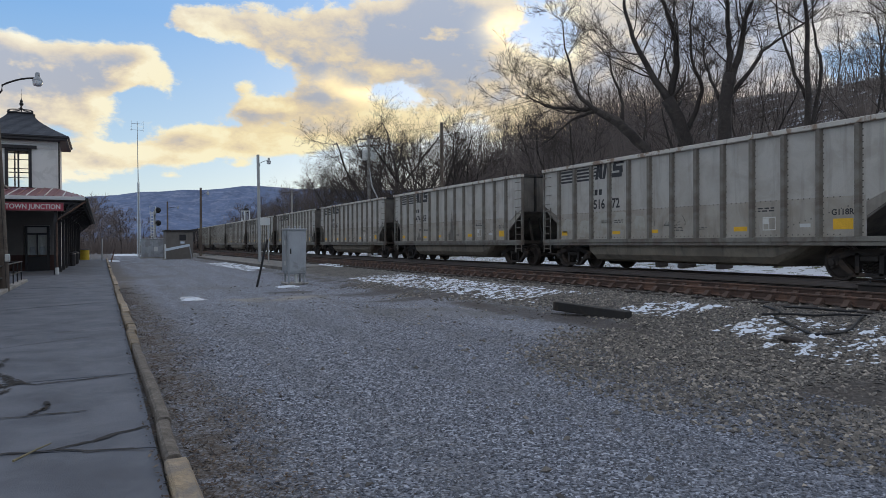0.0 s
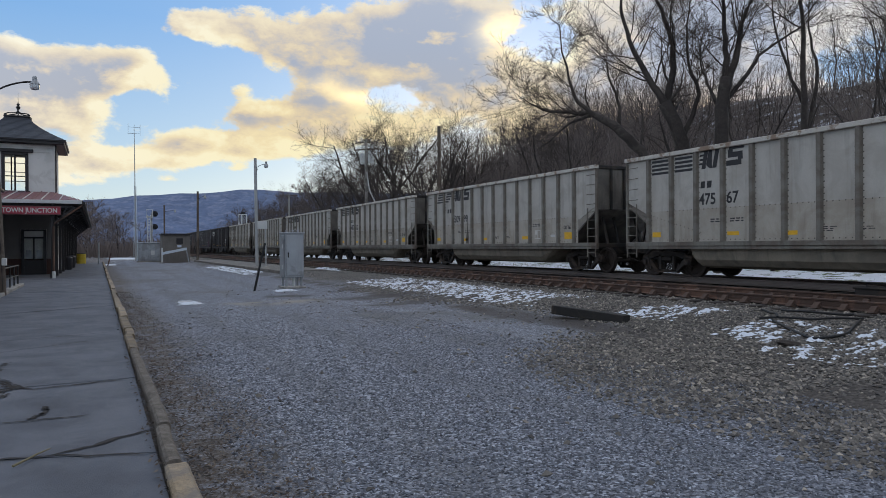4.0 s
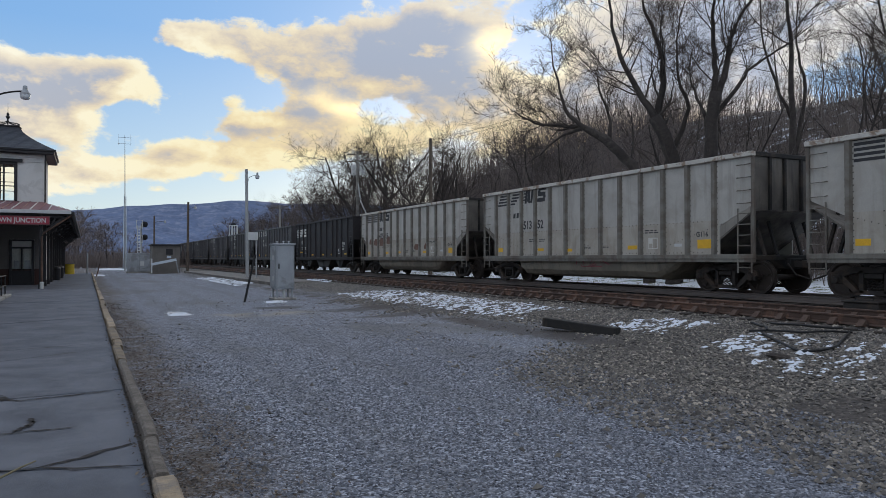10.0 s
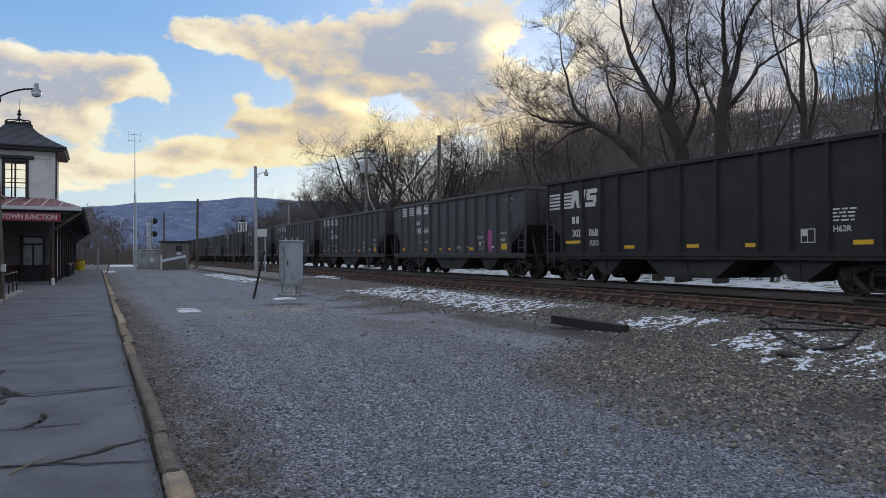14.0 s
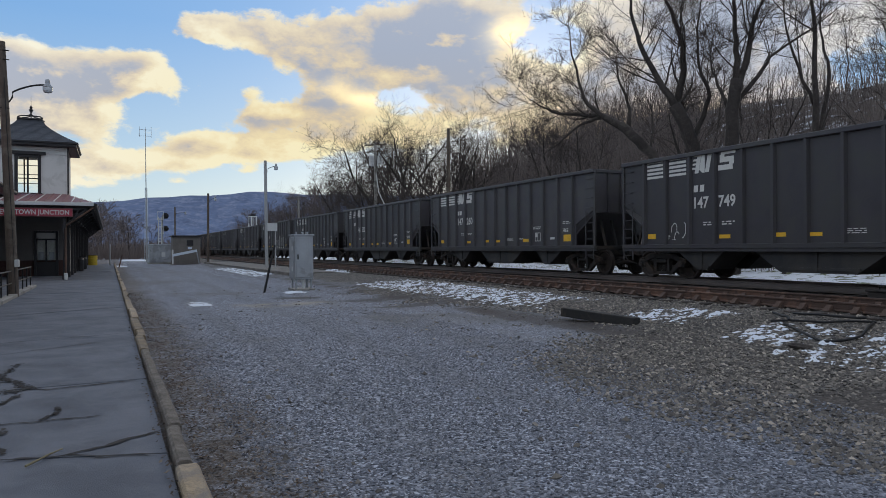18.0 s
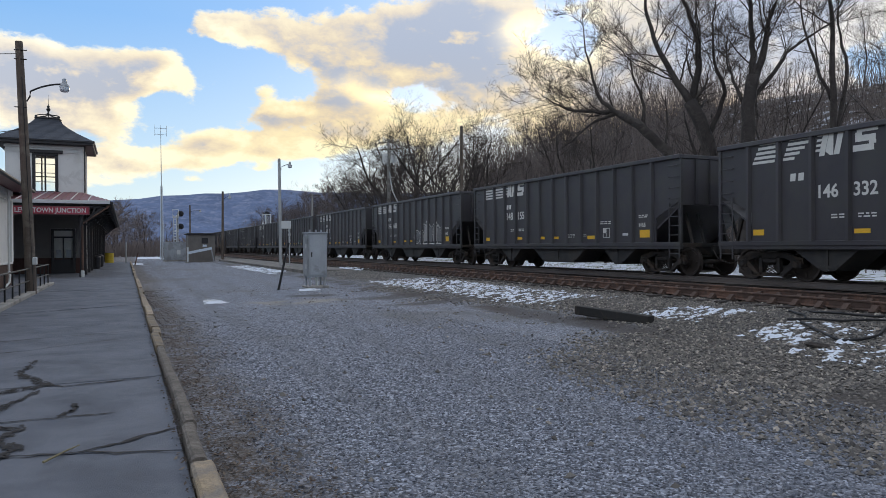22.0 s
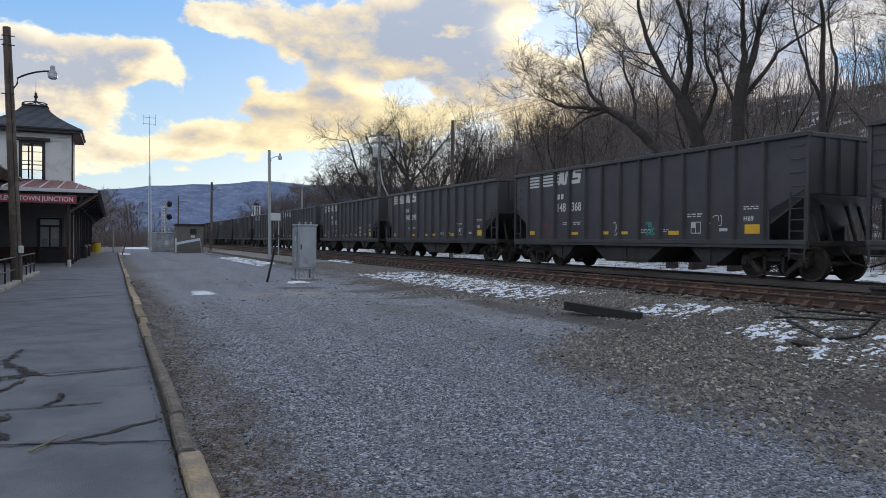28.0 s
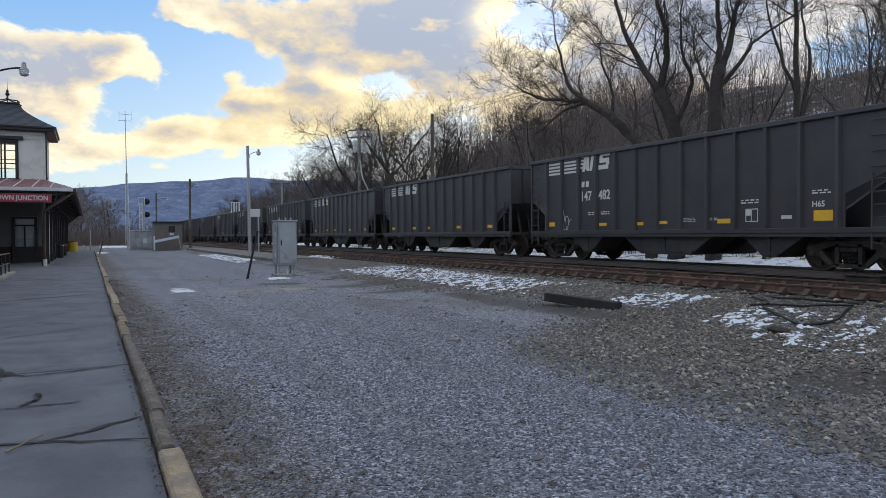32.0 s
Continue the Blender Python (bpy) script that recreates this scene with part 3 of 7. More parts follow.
    verge = T.mix(T.span(T.noise(p, 1.6, 6.0, 0.65, 0.5), 0.40, 0.47, 0.0, 1.0, True), (0.13, 0.14, 0.07), (0.78, 0.81, 0.86))
    litter = T.mix(T.noise(p, 2.5, 6.0, 0.7), (0.045, 0.036, 0.03), (0.13, 0.105, 0.085))
    litter = T.mix(T.span(T.noise(p, 0.55, 7.0, 0.68, 0.7), 0.54, 0.60, 0.0, 0.85, True), litter, (0.55, 0.57, 0.62))
    col = T.mix(T.span(x, 19.8, 20.6, 0.0, 1.0, True), stone, verge)
    col = T.mix(T.span(T.m("ADD", x, T.m("MULTIPLY", wob, 0.6)), 28.0, 31.0, 0.0, 1.0, True), col, litter)
    bs = T.n("ShaderNodeBsdfPrincipled")
    T.put(bs.inputs["Base Color"], col)
    bs.inputs["Roughness"].default_value = 0.88
    bs.inputs["Specular IOR Level"].default_value = 0.25
    h = T.m("SUBTRACT", T.m("MULTIPLY", T.noise(p, 7.0, 4.0, 0.65), 0.9), T.m("ADD", T.m("MULTIPLY", d1, 0.5), T.m("MULTIPLY", d2, 0.6)))
    T.put(bs.inputs["Normal"], T.n("ShaderNodeBump", Strength=0.7, Distance=0.025, Height=h).outputs[0])
    o = T.n("ShaderNodeOutputMaterial")
    T.t.links.new(bs.outputs[0], o.inputs[0])
    return m


thing("ground", None, "grey gravel lot rising to a wooded hillside with thin snow", "ground", "", "structure", quick("ground", g, ground_material(), True))

# far ridge
g = Geo()
px = cuts(((-2600, 3600, 70),))
for k, (dy, f) in enumerate(((0, 0.0), (150, 0.35), (330, 0.7), (520, 1.0), (700, 0.8))):
    for x in px:
        top = 150 + 62 * step(x, -300, 450) + 30 * step(x, 500, 2000) - 60 * step(x, -300, -1500) + 14 * noise.noise((x * 0.004, 0.2, 0.5)) + 5 * noise.noise((x * 0.02, 0.2, 0.5))
        g.v.append((x, 2100 + dy + 60 * noise.noise((x * 0.003, dy * 0.003, 2.0)), top * f - 3))
n = len(px)
g.f = [(j * n + i, j * n + i + 1, (j + 1) * n + i + 1, (j + 1) * n + i) for j in range(4) for i in range(n - 1)]
thing("backdrop_ridge", None, "long wooded mountain ridge in the distance, haze painted blue", "mountain", "", "structure", quick("ridge", g, M["mountain"], True))

# ---- the two tracks ----


def rail_geo(y0, y1, pace):
    """A rail with head, web and foot, following the line's bend."""
    prof = ((-0.075, 0), (0.075, 0), (0.075, 0.012), (0.012, 0.035), (0.012, 0.135), (0.036, 0.145), (0.036, 0.172), (0.028, 0.178),
            (-0.028, 0.178), (-0.036, 0.172), (-0.036, 0.145), (-0.012, 0.135), (-0.012, 0.035), (-0.075, 0.012))
    g, n = Geo(), len(prof)
    ys = cuts(((y0, y1, pace),))
    for y in ys:
        g.v += [(a + bend(y), y, b) for a, b in prof]
    g.f = [(j * n + k, j * n + (k + 1) % n, (j + 1) * n + (k + 1) % n, (j + 1) * n + k) for j in range(len(ys) - 1) for k in range(n)]
    return g


tie_me = mesh("tie", Geo().box(-1.3, 1.3, -0.115, 0.115, -0.17, 0, 0.012), M["tie"])
plate_me = mesh("tie_plate", Geo().box(-0.18, 0.18, -0.10, 0.10, 0, 0.02, 0.004).box(-0.13, -0.09, -0.09, -0.05, 0.02, 0.055).box(0.09, 0.13, 0.05, 0.09, 0.02, 0.055).prism([(-0.24, 0.02), (-0.085, 0.02), (-0.085, 0.13), (-0.12, 0.13)], "y", -0.06, 0.06), M["plate"])
for k, cx in enumerate(TRACKS):
    tr = thing("track", pose(cx, 0, RAILS[k] - 0.198), ("rusty empty" if k == 0 else "worn") + " railway track on timber ties in ballast", "railway track", "tracks", "structure")
    for sx in (-0.755, 0.755):
        part("rail", rail_geo(-40, 460, 5), M["rust"] if k == 0 else M["bright"], tr, m=pose(sx, 0, 0.02))
    far = Geo()
    for i in range(-20, 560):
        y = i * 0.55
        if 0 <= i < 95:
            jig = random.uniform(-0.04, 0.04)
            part("tie", tie_me, None, tr, m=pose(jig, y, random.uniform(-0.01, 0.006), 0, 0, random.uniform(-0.8, 0.8)))
            if k == 0:
                for sx in (-0.755, 0.755):
                    part("tie_plate", plate_me, None, tr, m=pose(sx, y, 0.001))
        else:
            far.box(-1.3 + bend(y), 1.3 + bend(y), y - 0.115, y + 0.115, -0.17, 0)
    tagged(part("far_ties", far, M["tie"], tr), "rows of timber ties", kind="stuff")

# ---- the coal train ----
PITCH, HALF = 15.75, 7.1          # coupled length, half a body
RIBS = [HALF - 1.06 - 0.985 * k for k in range(13)]
TOP, SILL = 3.87, 1.04            # above the rail
TRUCK_Y, AXLE = 5.75, 0.9


def wheelset_geo():
    g = Geo()
    turn = Matrix.Rotation(math.pi / 2, 4, "Y")
    for s in (-1, 1):
        prof = [(0.03, -0.03), (0.10, -0.06), (0.10, -0.03), (0.36, -0.012), (0.40, -0.06), (0.455, -0.06), (0.457, 0.05), (0.48, 0.055), (0.48, 0.075), (0.38, 0.075), (0.36, 0.02), (0.03, 0.03)]
        m = Matrix.Translation((s * 0.755, 0, 0)) @ (turn if s < 0 else Matrix.Rotation(-math.pi / 2, 4, "Y"))
        g.lathe(prof, 28, m)
    g.tube([(-1.02, 0, 0), (1.02, 0, 0)], 0.08, 10)
    # casting marks that show the turning
    for k in range(3):
        a = k * math.tau / 3
        g.box(-0.83, -0.80, -0.02, 0.02, 0.2, 0.33, 0.0, Matrix.Rotation(a, 4, "X"))
    return g


def side_frame_geo(s):
    """Cast side frame of a truck, s = -1 on the platform's side."""
    x0, x1 = s * 1.0, s * 1.13
    g = Geo()
    g.prism([(-1.08, 0.50), (-1.06, 0.64), (-0.85, 0.68), (-0.5, 0.78), (0.5, 0.78), (0.85, 0.68), (1.06, 0.64), (1.08, 0.50), (0.80, 0.52), (0.46, 0.64), (-0.46, 0.64), (-0.80, 0.52)], "x", x0, x1)
    for e in (-1, 1):
        g.prism([(e * 0.92, 0.52), (e * 0.72, 0.56), (e * 0.36, 0.20), (e * 0.44, 0.14)], "x", x0, x1)
        g.prism([(e * 0.24, 0.16), (e * 0.34, 0.16), (e * 0.34, 0.70), (e * 0.24, 0.70)], "x", x0, x1)
        g.box(x0 - 0.01 * s, x1 + s * 0.05, e * 0.9 - 0.13, e * 0.9 + 0.13, 0.36, 0.60, 0.03)
        g.lathe([(0.02, 0), (0.085, 0), (0.095, 0.02), (0.085, 0.05), (0.03, 0.06)], 12, Matrix.Translation((x1 + s * 0.05, e * 0.9, 0.457)) @ Matrix.Rotation(s * math.pi / 2, 4, "Y"))
    g.prism([(-0.46, 0.12), (0.46, 0.12), (0.40, 0.22), (-0.40, 0.22)], "x", x0, x1)
    return g


def spring_geo(s):
    g = Geo()
    for y in (-0.13, 0.0, 0.13):
        pts = [(s * 1.07 + 0.05 * math.cos(a * 0.9), y + 0.05 * math.sin(a * 0.9), 0.23 + a * 0.0105) for a in range(0, 24)]
        g.tube(pts, 0.014, 5)
    g.box(s * 0.98, s * 1.15, -0.22, 0.22, 0.50, 0.62, 0.02)
    return g


CASTS = {}


def truck(parent, y):
    """A two-axle truck under a car."""
    if not CASTS:
        CASTS["wheelset"] = mesh("wheelset", wheelset_geo(), M["wheel"], False)
        for s in (-1, 1):
            CASTS["frame", s] = mesh("side_frame", side_frame_geo(s), M["truck"])
            CASTS["spring", s] = mesh("springs", spring_geo(s), M["truck"])
        CASTS["bolster"] = mesh("truck", Geo().box(-1.0, 1.0, -0.2, 0.2, 0.55, 0.82, 0.03).lathe([(0.2, 0.82), (0.2, 0.95)], 12), M["truck"])
    t = part("truck", CASTS["bolster"], None, parent, m=pose(0, y, 0))
    for s in (-1, 1):
        part("side_frame", CASTS["frame", s], None, t)
        part("spring_nest", CASTS["spring", s], None, t)
    for e in (-1, 1):
        part("wheelset", CASTS["wheelset"], None, t, m=pose(0, e * AXLE, 0.457))
    return t


def ladder_geo(x, ya, yb, z0, z1, rungs, b=0.022):
    g = Geo()
    g.tube([(x, ya, z0), (x, ya, z1)], b, 6).tube([(x, yb, z0), (x, yb, z1)], b, 6)
    for k in range(rungs):
        z = z0 + (z1 - z0) * (k + 0.5) / rungs
        g.tube([(x, ya, z), (x, yb, z)], 0.014, 5)
    return g


def side_geo(s, cut_y=1.15):
    """Side sheet of a car, its lower corners cut back over the trucks."""
    p = [(-HALF, TOP - 0.06), (HALF, TOP - 0.06), (HALF, 2.44), (HALF - cut_y, 1.90), (HALF - cut_y, SILL + 0.02),
         (-HALF + cut_y, SILL + 0.02), (-HALF + cut_y, 1.90), (-HALF, 2.44)]
    return Geo().prism(p, "x", s * 1.53, s * 1.56)


def rivets_geo(zs):
    """Rows of rivet heads on both sides of each rib and along the sheets."""
    g = Geo()
    r = 0.016

    def head(y, z):
        x = -1.562
        g.add([(x, y - r, z - r), (x, y + r, z - r), (x, y + r, z + r), (x, y - r, z + r), (x - 0.014, y, z)], [(0, 1, 4), (1, 2, 4), (2, 3, 4), (3, 0, 4)])
    for y in RIBS:
        for k in range(18):
            for d in (-0.10, 0.10):
                head(y + d, SILL + 0.15 + k * 0.15)
    for z in zs:
        for k in range(88):
            y = HALF - 0.1 - k * 0.16
            if z > 2.2 or abs(y) < HALF - 1.7:
                head(y, z)
    for k in range(20):
        head(HALF - 0.04, 2.45 + k * 0.07)
        head(-HALF + 0.04, 2.45 + k * 0.07)
    # the slope sheet's slanting seam
    for e in (-1, 1):
        for k in range(14):
            head(e * (HALF - 1.1 - k * 0.16), 1.95 - k * 0.045)
    return g


def car(kind, ribs=tuple(RIBS), coat="black"):
    """One coal car, ready to be copied. kind: gondola or hopper."""
    gon = kind == "gondola"
    paint, ribp = (M["grey"], M["greyrib"]) if gon else (M[coat], M[coat])
    c = thing("coal_gondola" if gon else "coal_hopper", None,
              "faded grey steel coal gondola with rusty ribs in a train" if gon else "dull black steel coal hopper with white stencils in a train",
              "railway car", "cars of the coal train")
    for s in (-1, 1):
        part("side_sheet", side_geo(s), paint, c)
        if gon:
            part("lower_sheet", Geo().box(s * 1.56, s * 1.563, -HALF + 1.16, HALF - 1.16, SILL + 0.06, 2.06), M["grey_low"], c, "browned lower side sheet")
        part("top_chord", Geo().box(s * 1.50, s * 1.66, -HALF - 0.02, HALF + 0.02, TOP - 0.13, TOP, 0.015), M["chord"] if gon else ribp, c)
        part("side_sill", Geo().box(s * 1.48, s * 1.63, -HALF, HALF, SILL - 0.07, SILL + 0.06, 0.01).box(s * 1.5, s * 1.6, -HALF, HALF, SILL - 0.16, SILL - 0.07), ribp, c)
    w = 0.055 if gon else 0.04
    rib_me = mesh("rib", Geo().prism([(-1.555, -w - 0.03), (-1.555, w + 0.03), (-1.565, w + 0.03), (-1.65, w), (-1.65, -w), (-1.565, -w - 0.03)], "z", SILL + 0.055, TOP - 0.125), ribp)
    for s in (-1, 1):
        for y in ribs:
            part("rib", rib_me, None, c, m=pose(0, y, 0, 0, 0, 0 if s < 0 else 180))
        for e in (-1, 1):
            y = e * (HALF - 0.03)
            part("corner_post", Geo().box(s * 1.52, s * 1.60, y - 0.05, y + 0.05, SILL - 0.05, TOP - 0.12, 0.01), ribp, c)
    for e in (-1, 1):
        g = Geo().box(-1.53, 1.53, e * (HALF - 0.05), e * (HALF - 0.02), 2.3, TOP - 0.12)
        g.prism([(e * (HALF - 0.05), 2.3), (e * (HALF - 0.02), 2.27), (e * (HALF - 2.0), SILL - 0.1), (e * (HALF - 2.04), SILL - 0.05)], "x", -1.53, 1.53)
        post = mesh("end_post", Geo().box(-0.04, 0.04, e * (HALF - 0.018), e * (HALF + 0.05), 2.3, TOP - 0.135), M["grime"] if gon else M[coat])
        for x in (-0.95, -0.35, 0.35, 0.95):
            part("end_post", post, None, c, m=pose(x, 0, 0))
        part("end_wall", g, M["sooted"] if gon else M[coat], c)
        part("end_chord", Geo().box(-1.5, 1.5, e * (HALF - 0.1), e * (HALF + 0.03), TOP - 0.13, TOP - 0.01, 0.012), M["grime"] if gon else M[coat], c)
        # end platform, draft gear and brake gear
        g = Geo().box(-1.5, 1.5, e * (HALF - 0.02), e * (HALF - 0.16), SILL - 0.1, SILL + 0.03, 0.01).box(-0.25, 0.25, e * (HALF - 2.2), e * (HALF + 0.1), SILL - 0.35, SILL - 0.05, 0.02)
        for x in (-1.0, -0.5, 0.5, 1.0):
            g.beam((x, e * (HALF - 0.1), SILL), (x, e * (HALF - 0.5), 2.35), 0.07)
        part("end_frame", g, M["grime"], c)
        g = Geo().box(-0.1, 0.1, e * (HALF + 0.05), e * (HALF + 0.62), SILL - 0.32, SILL - 0.12, 0.02).box(-0.16, 0.16, e * (HALF + 0.55), e * (HALF + 0.80), SILL - 0.36, SILL - 0.08, 0.05)
        g.tube([(-0.35, e * (HALF + 0.1), SILL - 0.2), (-0.36, e * (HALF + 0.35), SILL - 0.5), (-0.3, e * (HALF + 0.75), SILL - 0.62)], 0.025, 6)
        part("coupler", g, M["truck"], c)
        part("ladder", ladder_geo(-1.6, e * (HALF - 0.06), e * (HALF - 0.50), SILL - 0.45, 2.35, 6), ribp if gon else M["black"], c)
        for z in (2.5, 2.85, 3.2, 3.55):
            part("grab_iron", Geo().tube([(-1.56, e * (HALF - 0.08), z), (-1.64, e * (HALF - 0.1), z - 0.02), (-1.64, e * (HALF - 0.5), z - 0.02), (-1.56, e * (HALF - 0.52), z)], 0.013, 5), ribp if gon else M["black"], c)
        truck(c, e * TRUCK_Y)
    if e and gon:
        tagged(part("rivets", rivets_geo((SILL + 0.11, 2.05)), M["rivet"], c), kind="stuff")
    if gon:
        prof = [(-1.38, SILL - 0.02), (-1.42, 0.80), (-1.36, 0.56), (-1.18, 0.38), (-0.8, 0.30), (0.8, 0.30), (1.18, 0.38), (1.36, 0.56), (1.42, 0.80), (1.38, SILL - 0.02)]
        g, n = Geo(), len(prof)
        for y, k in ((-4.5, 0.0), (-4.0, 0.55), (-3.3, 1.0), (4.25, 1.0), (4.42, 0.8), (4.45, 0.0)):
            g.v += [(x, y, SILL - 0.02 - (SILL - 0.02 - z) * max(k, 0.12)) for x, z in prof]
        g.f = [(j * n + i, j * n + i + 1, (j + 1) * n + i + 1, (j + 1) * n + i) for j in range(5) for i in range(n - 1)] + [tuple(range(n)), tuple(range(6 * n - 1, 5 * n - 1, -1))]
        part("tub_belly", g, M["belly"], c, "dirty grey rounded tub belly")
    else:
        zt = SILL - 0.05
        for e in (-1, 1):
            for y0, y1, b0, b1 in ((2.95, 4.75, 3.5, 4.05),) + (((-1.85, 1.85, -1.15, 1.15),) if e > 0 else ()):
                top = [(y0, zt), (y0, zt - 0.12), (b0, 0.40), (b0 + 0.1, 0.33), (b1 - 0.1, 0.33), (b1, 0.40), (y1, zt - 0.12), (y1, zt)]
                g = Geo().prism([(e * y, z) for y, z in top], "x", -1.40, -0.32).prism([(e * y, z) for y, z in top], "x", 0.32, 1.40)
                g.box(-1.43, -1.40, e * b0, e * b1, 0.40, 0.47).box(-1.44, -1.40, e * (b0 + b1) / 2 - 0.04, e * (b0 + b1) / 2 + 0.04, 0.36, zt - 0.1)
                part("hopper_bay", g, M["hopper"], c)
    part("floor_sheet", Geo().box(-1.52, 1.52, -HALF + 1.9, HALF - 1.9, SILL - 0.04, SILL - 0.01), M["grime"], c)
    part("centre_sill", Geo().box(-0.3, 0.3, -HALF, HALF, 0.78, SILL - 0.05), M["grime"], c)
    return c


X_FACE = -1.565


def on_side(y, z, lift=0.0):
    """A pose on the near side: text runs to the right, upright."""
    return Matrix.Translation((X_FACE - lift, y, z)) @ Matrix(((0, 0, -1, 0), (-1, 0, 0, 0), (0, 1, 0, 0), (0, 0, 0, 1)))


LETTERS = {}


def letters(text, size, mat):
    """A flat mesh of the text, its left foot at the origin."""
    key = (text, size, mat.name)
    if key not in LETTERS:
        cu = bpy.data.curves.new("lettering", "FONT")
        cu.body, cu.size, cu.extrude, cu.resolution_u, cu.offset = text, size, 0.001, 3, size * 0.022
        ob = bpy.data.objects.new("lettering", cu)
        me = bpy.data.meshes.new_from_object(ob)
        me.name = "lettering"
        me.materials.clear()
        me.materials.append(mat)
        bpy.data.objects.remove(ob)
        bpy.data.curves.remove(cu)
        LETTERS[key] = me
    return LETTERS[key]


def decal(name, polys, mat, parent, y, z, label="", lift=0.0):
    """Flat painted shapes on the near side: polygons in (right, up)."""
    g = Geo()
    for p in polys:
        g.prism(p, "z", 0.0, 0.002)
    return part(name, g, mat, parent, label, on_side(y, z, lift))


def rect(x, y, w, h, lean=0.0):
    return [(x, y), (x + w, y), (x + w + lean * h, y + h), (x + lean * h, y + h)]


def bars(parent, y, z, w, rows, mat, h=0.035, gap=0.035):
    """Small unreadable stencils as plain bars."""
    ps = []
    for r in range(rows):
        x = 0.0
        while x < w - 0.06:
            k = random.uniform(0.08, 0.2)
            ps.append(rect(x, -r * (h + gap), min(k, w - x), h))
            x += k + 0.05
    decal("stencil_bars", ps, mat, parent, y, z)


def emblem(parent, mat, style):
    """The owner's mark as plain slanted shapes: speed bars and two blocks."""
    z = 3.22
    if style == "joined":
        for k in range(5):
            decal("emblem_bar", [rect(0, 0.13 * k, 0.78, 0.08), rect(0.95, 0.13 * k, 0.36 + 0.05 * k, 0.08)], mat, parent, 6.95, 2.76)
        n = [rect(0.0, 0, 0.2, 0.64, 0.3), rect(0.56, 0, 0.2, 0.64, 0.3), [(0.392, 0.64), (0.50, 0.64), (0.555, 0.1), (0.555, 0.0), (0.42, 0.0), (0.30, 0.333)]]
        decal("emblem_block", n, mat, parent, 5.62, 2.76, "slanted block", 0.003)
        s = [rect(0.0, 0, 0.58, 0.16), rect(0.08, 0.24, 0.54, 0.16), rect(0.1, 0.48, 0.58, 0.16), rect(0.06, 0.4, 0.2, 0.08), rect(0.44, 0.16, 0.2, 0.08)]
        decal("emblem_block", s, mat, parent, 4.72, 2.76, "slanted curl", 0.003)
        return
    b0 = [rect(0.06 * k * (style == "horse"), 0.125 * k, 0.72 - 0.0 * k, 0.075, 0.25 * (style == "horse")) for k in range(5)]
    for q in b0:
        decal("emblem_bar", [q], mat, parent, 5.92, z)
    b1 = [rect(0.05 * k * (style == "horse"), 0.125 * k, 0.72 if style != "horse" else 0.35 + 0.1 * k, 0.075, 0.2 * (style == "horse")) for k in range(5)]
    for q in b1:
        decal("emblem_bar", [q], mat, parent, 4.94, z)
    n = [rect(0.12, 0, 0.15, 0.6, 0.22), rect(0.52, 0, 0.15, 0.6, 0.22), [(0.415, 0.6), (0.52, 0.6), (0.515, 0.22), (0.51, 0.0), (0.42, 0.0), (0.30, 0.1)]] + [rect(0.02 + 0.02 * k, 0.12 + 0.125 * k, 0.14, 0.06, 0.2) for k in range(4)]
    decal("emblem_block", n, mat, parent, 4.0, z, "slanted block", 0.0)
    s = [rect(0.0, 0, 0.52, 0.15), rect(0.06, 0.225, 0.50, 0.15), rect(0.1, 0.45, 0.52, 0.15), rect(0.06, 0.375, 0.17, 0.075), rect(0.40, 0.15, 0.17, 0.075)]
    decal("emblem_block", s, mat, parent, 2.98, z, "slanted curl", 0.0)


def data_box(parent, y, z, mat):
    decal("data_box", [rect(0, 0, 0.4, 0.025), rect(0, 0.33, 0.4, 0.025), rect(0, 0, 0.025, 0.35), rect(0.375, 0, 0.025, 0.35), rect(0.18, 0, 0.02, 0.35), rect(0, 0.17, 0.18, 0.02), rect(0.02, 0.19, 0.15, 0.13)], mat, parent, y, z)


def scrawl(parent, mat, y, z, w, h, seed, n=9, r=0.03):
    """Illegible spray-painted loops on the sheet."""
    rng = random.Random(seed)
    g = Geo()
    for k in range(n):
        x0, y0 = rng.uniform(0, w), rng.uniform(0, h * 0.5)
        pts, a = [], rng.uniform(0, 6.28)
        for i in range(9):
            a += rng.uniform(-0.2, 0.9)
            x0 = min(w, max(0, x0 + 0.12 * math.cos(a) * w / 1.6))
            y0 = min(h, max(0, y0 + 0.16 * math.sin(a) * h / 0.8))
            pts.append((x0, y0))
        for (ax, ay), (bx, by) in zip(pts, pts[1:]):
            g.beam((ax, ay, 0), (bx, by, 0), r, 0.002)
    part("graffiti", g, mat, parent, "illegible spray-painted scrawl", on_side(y, z, 0.006))


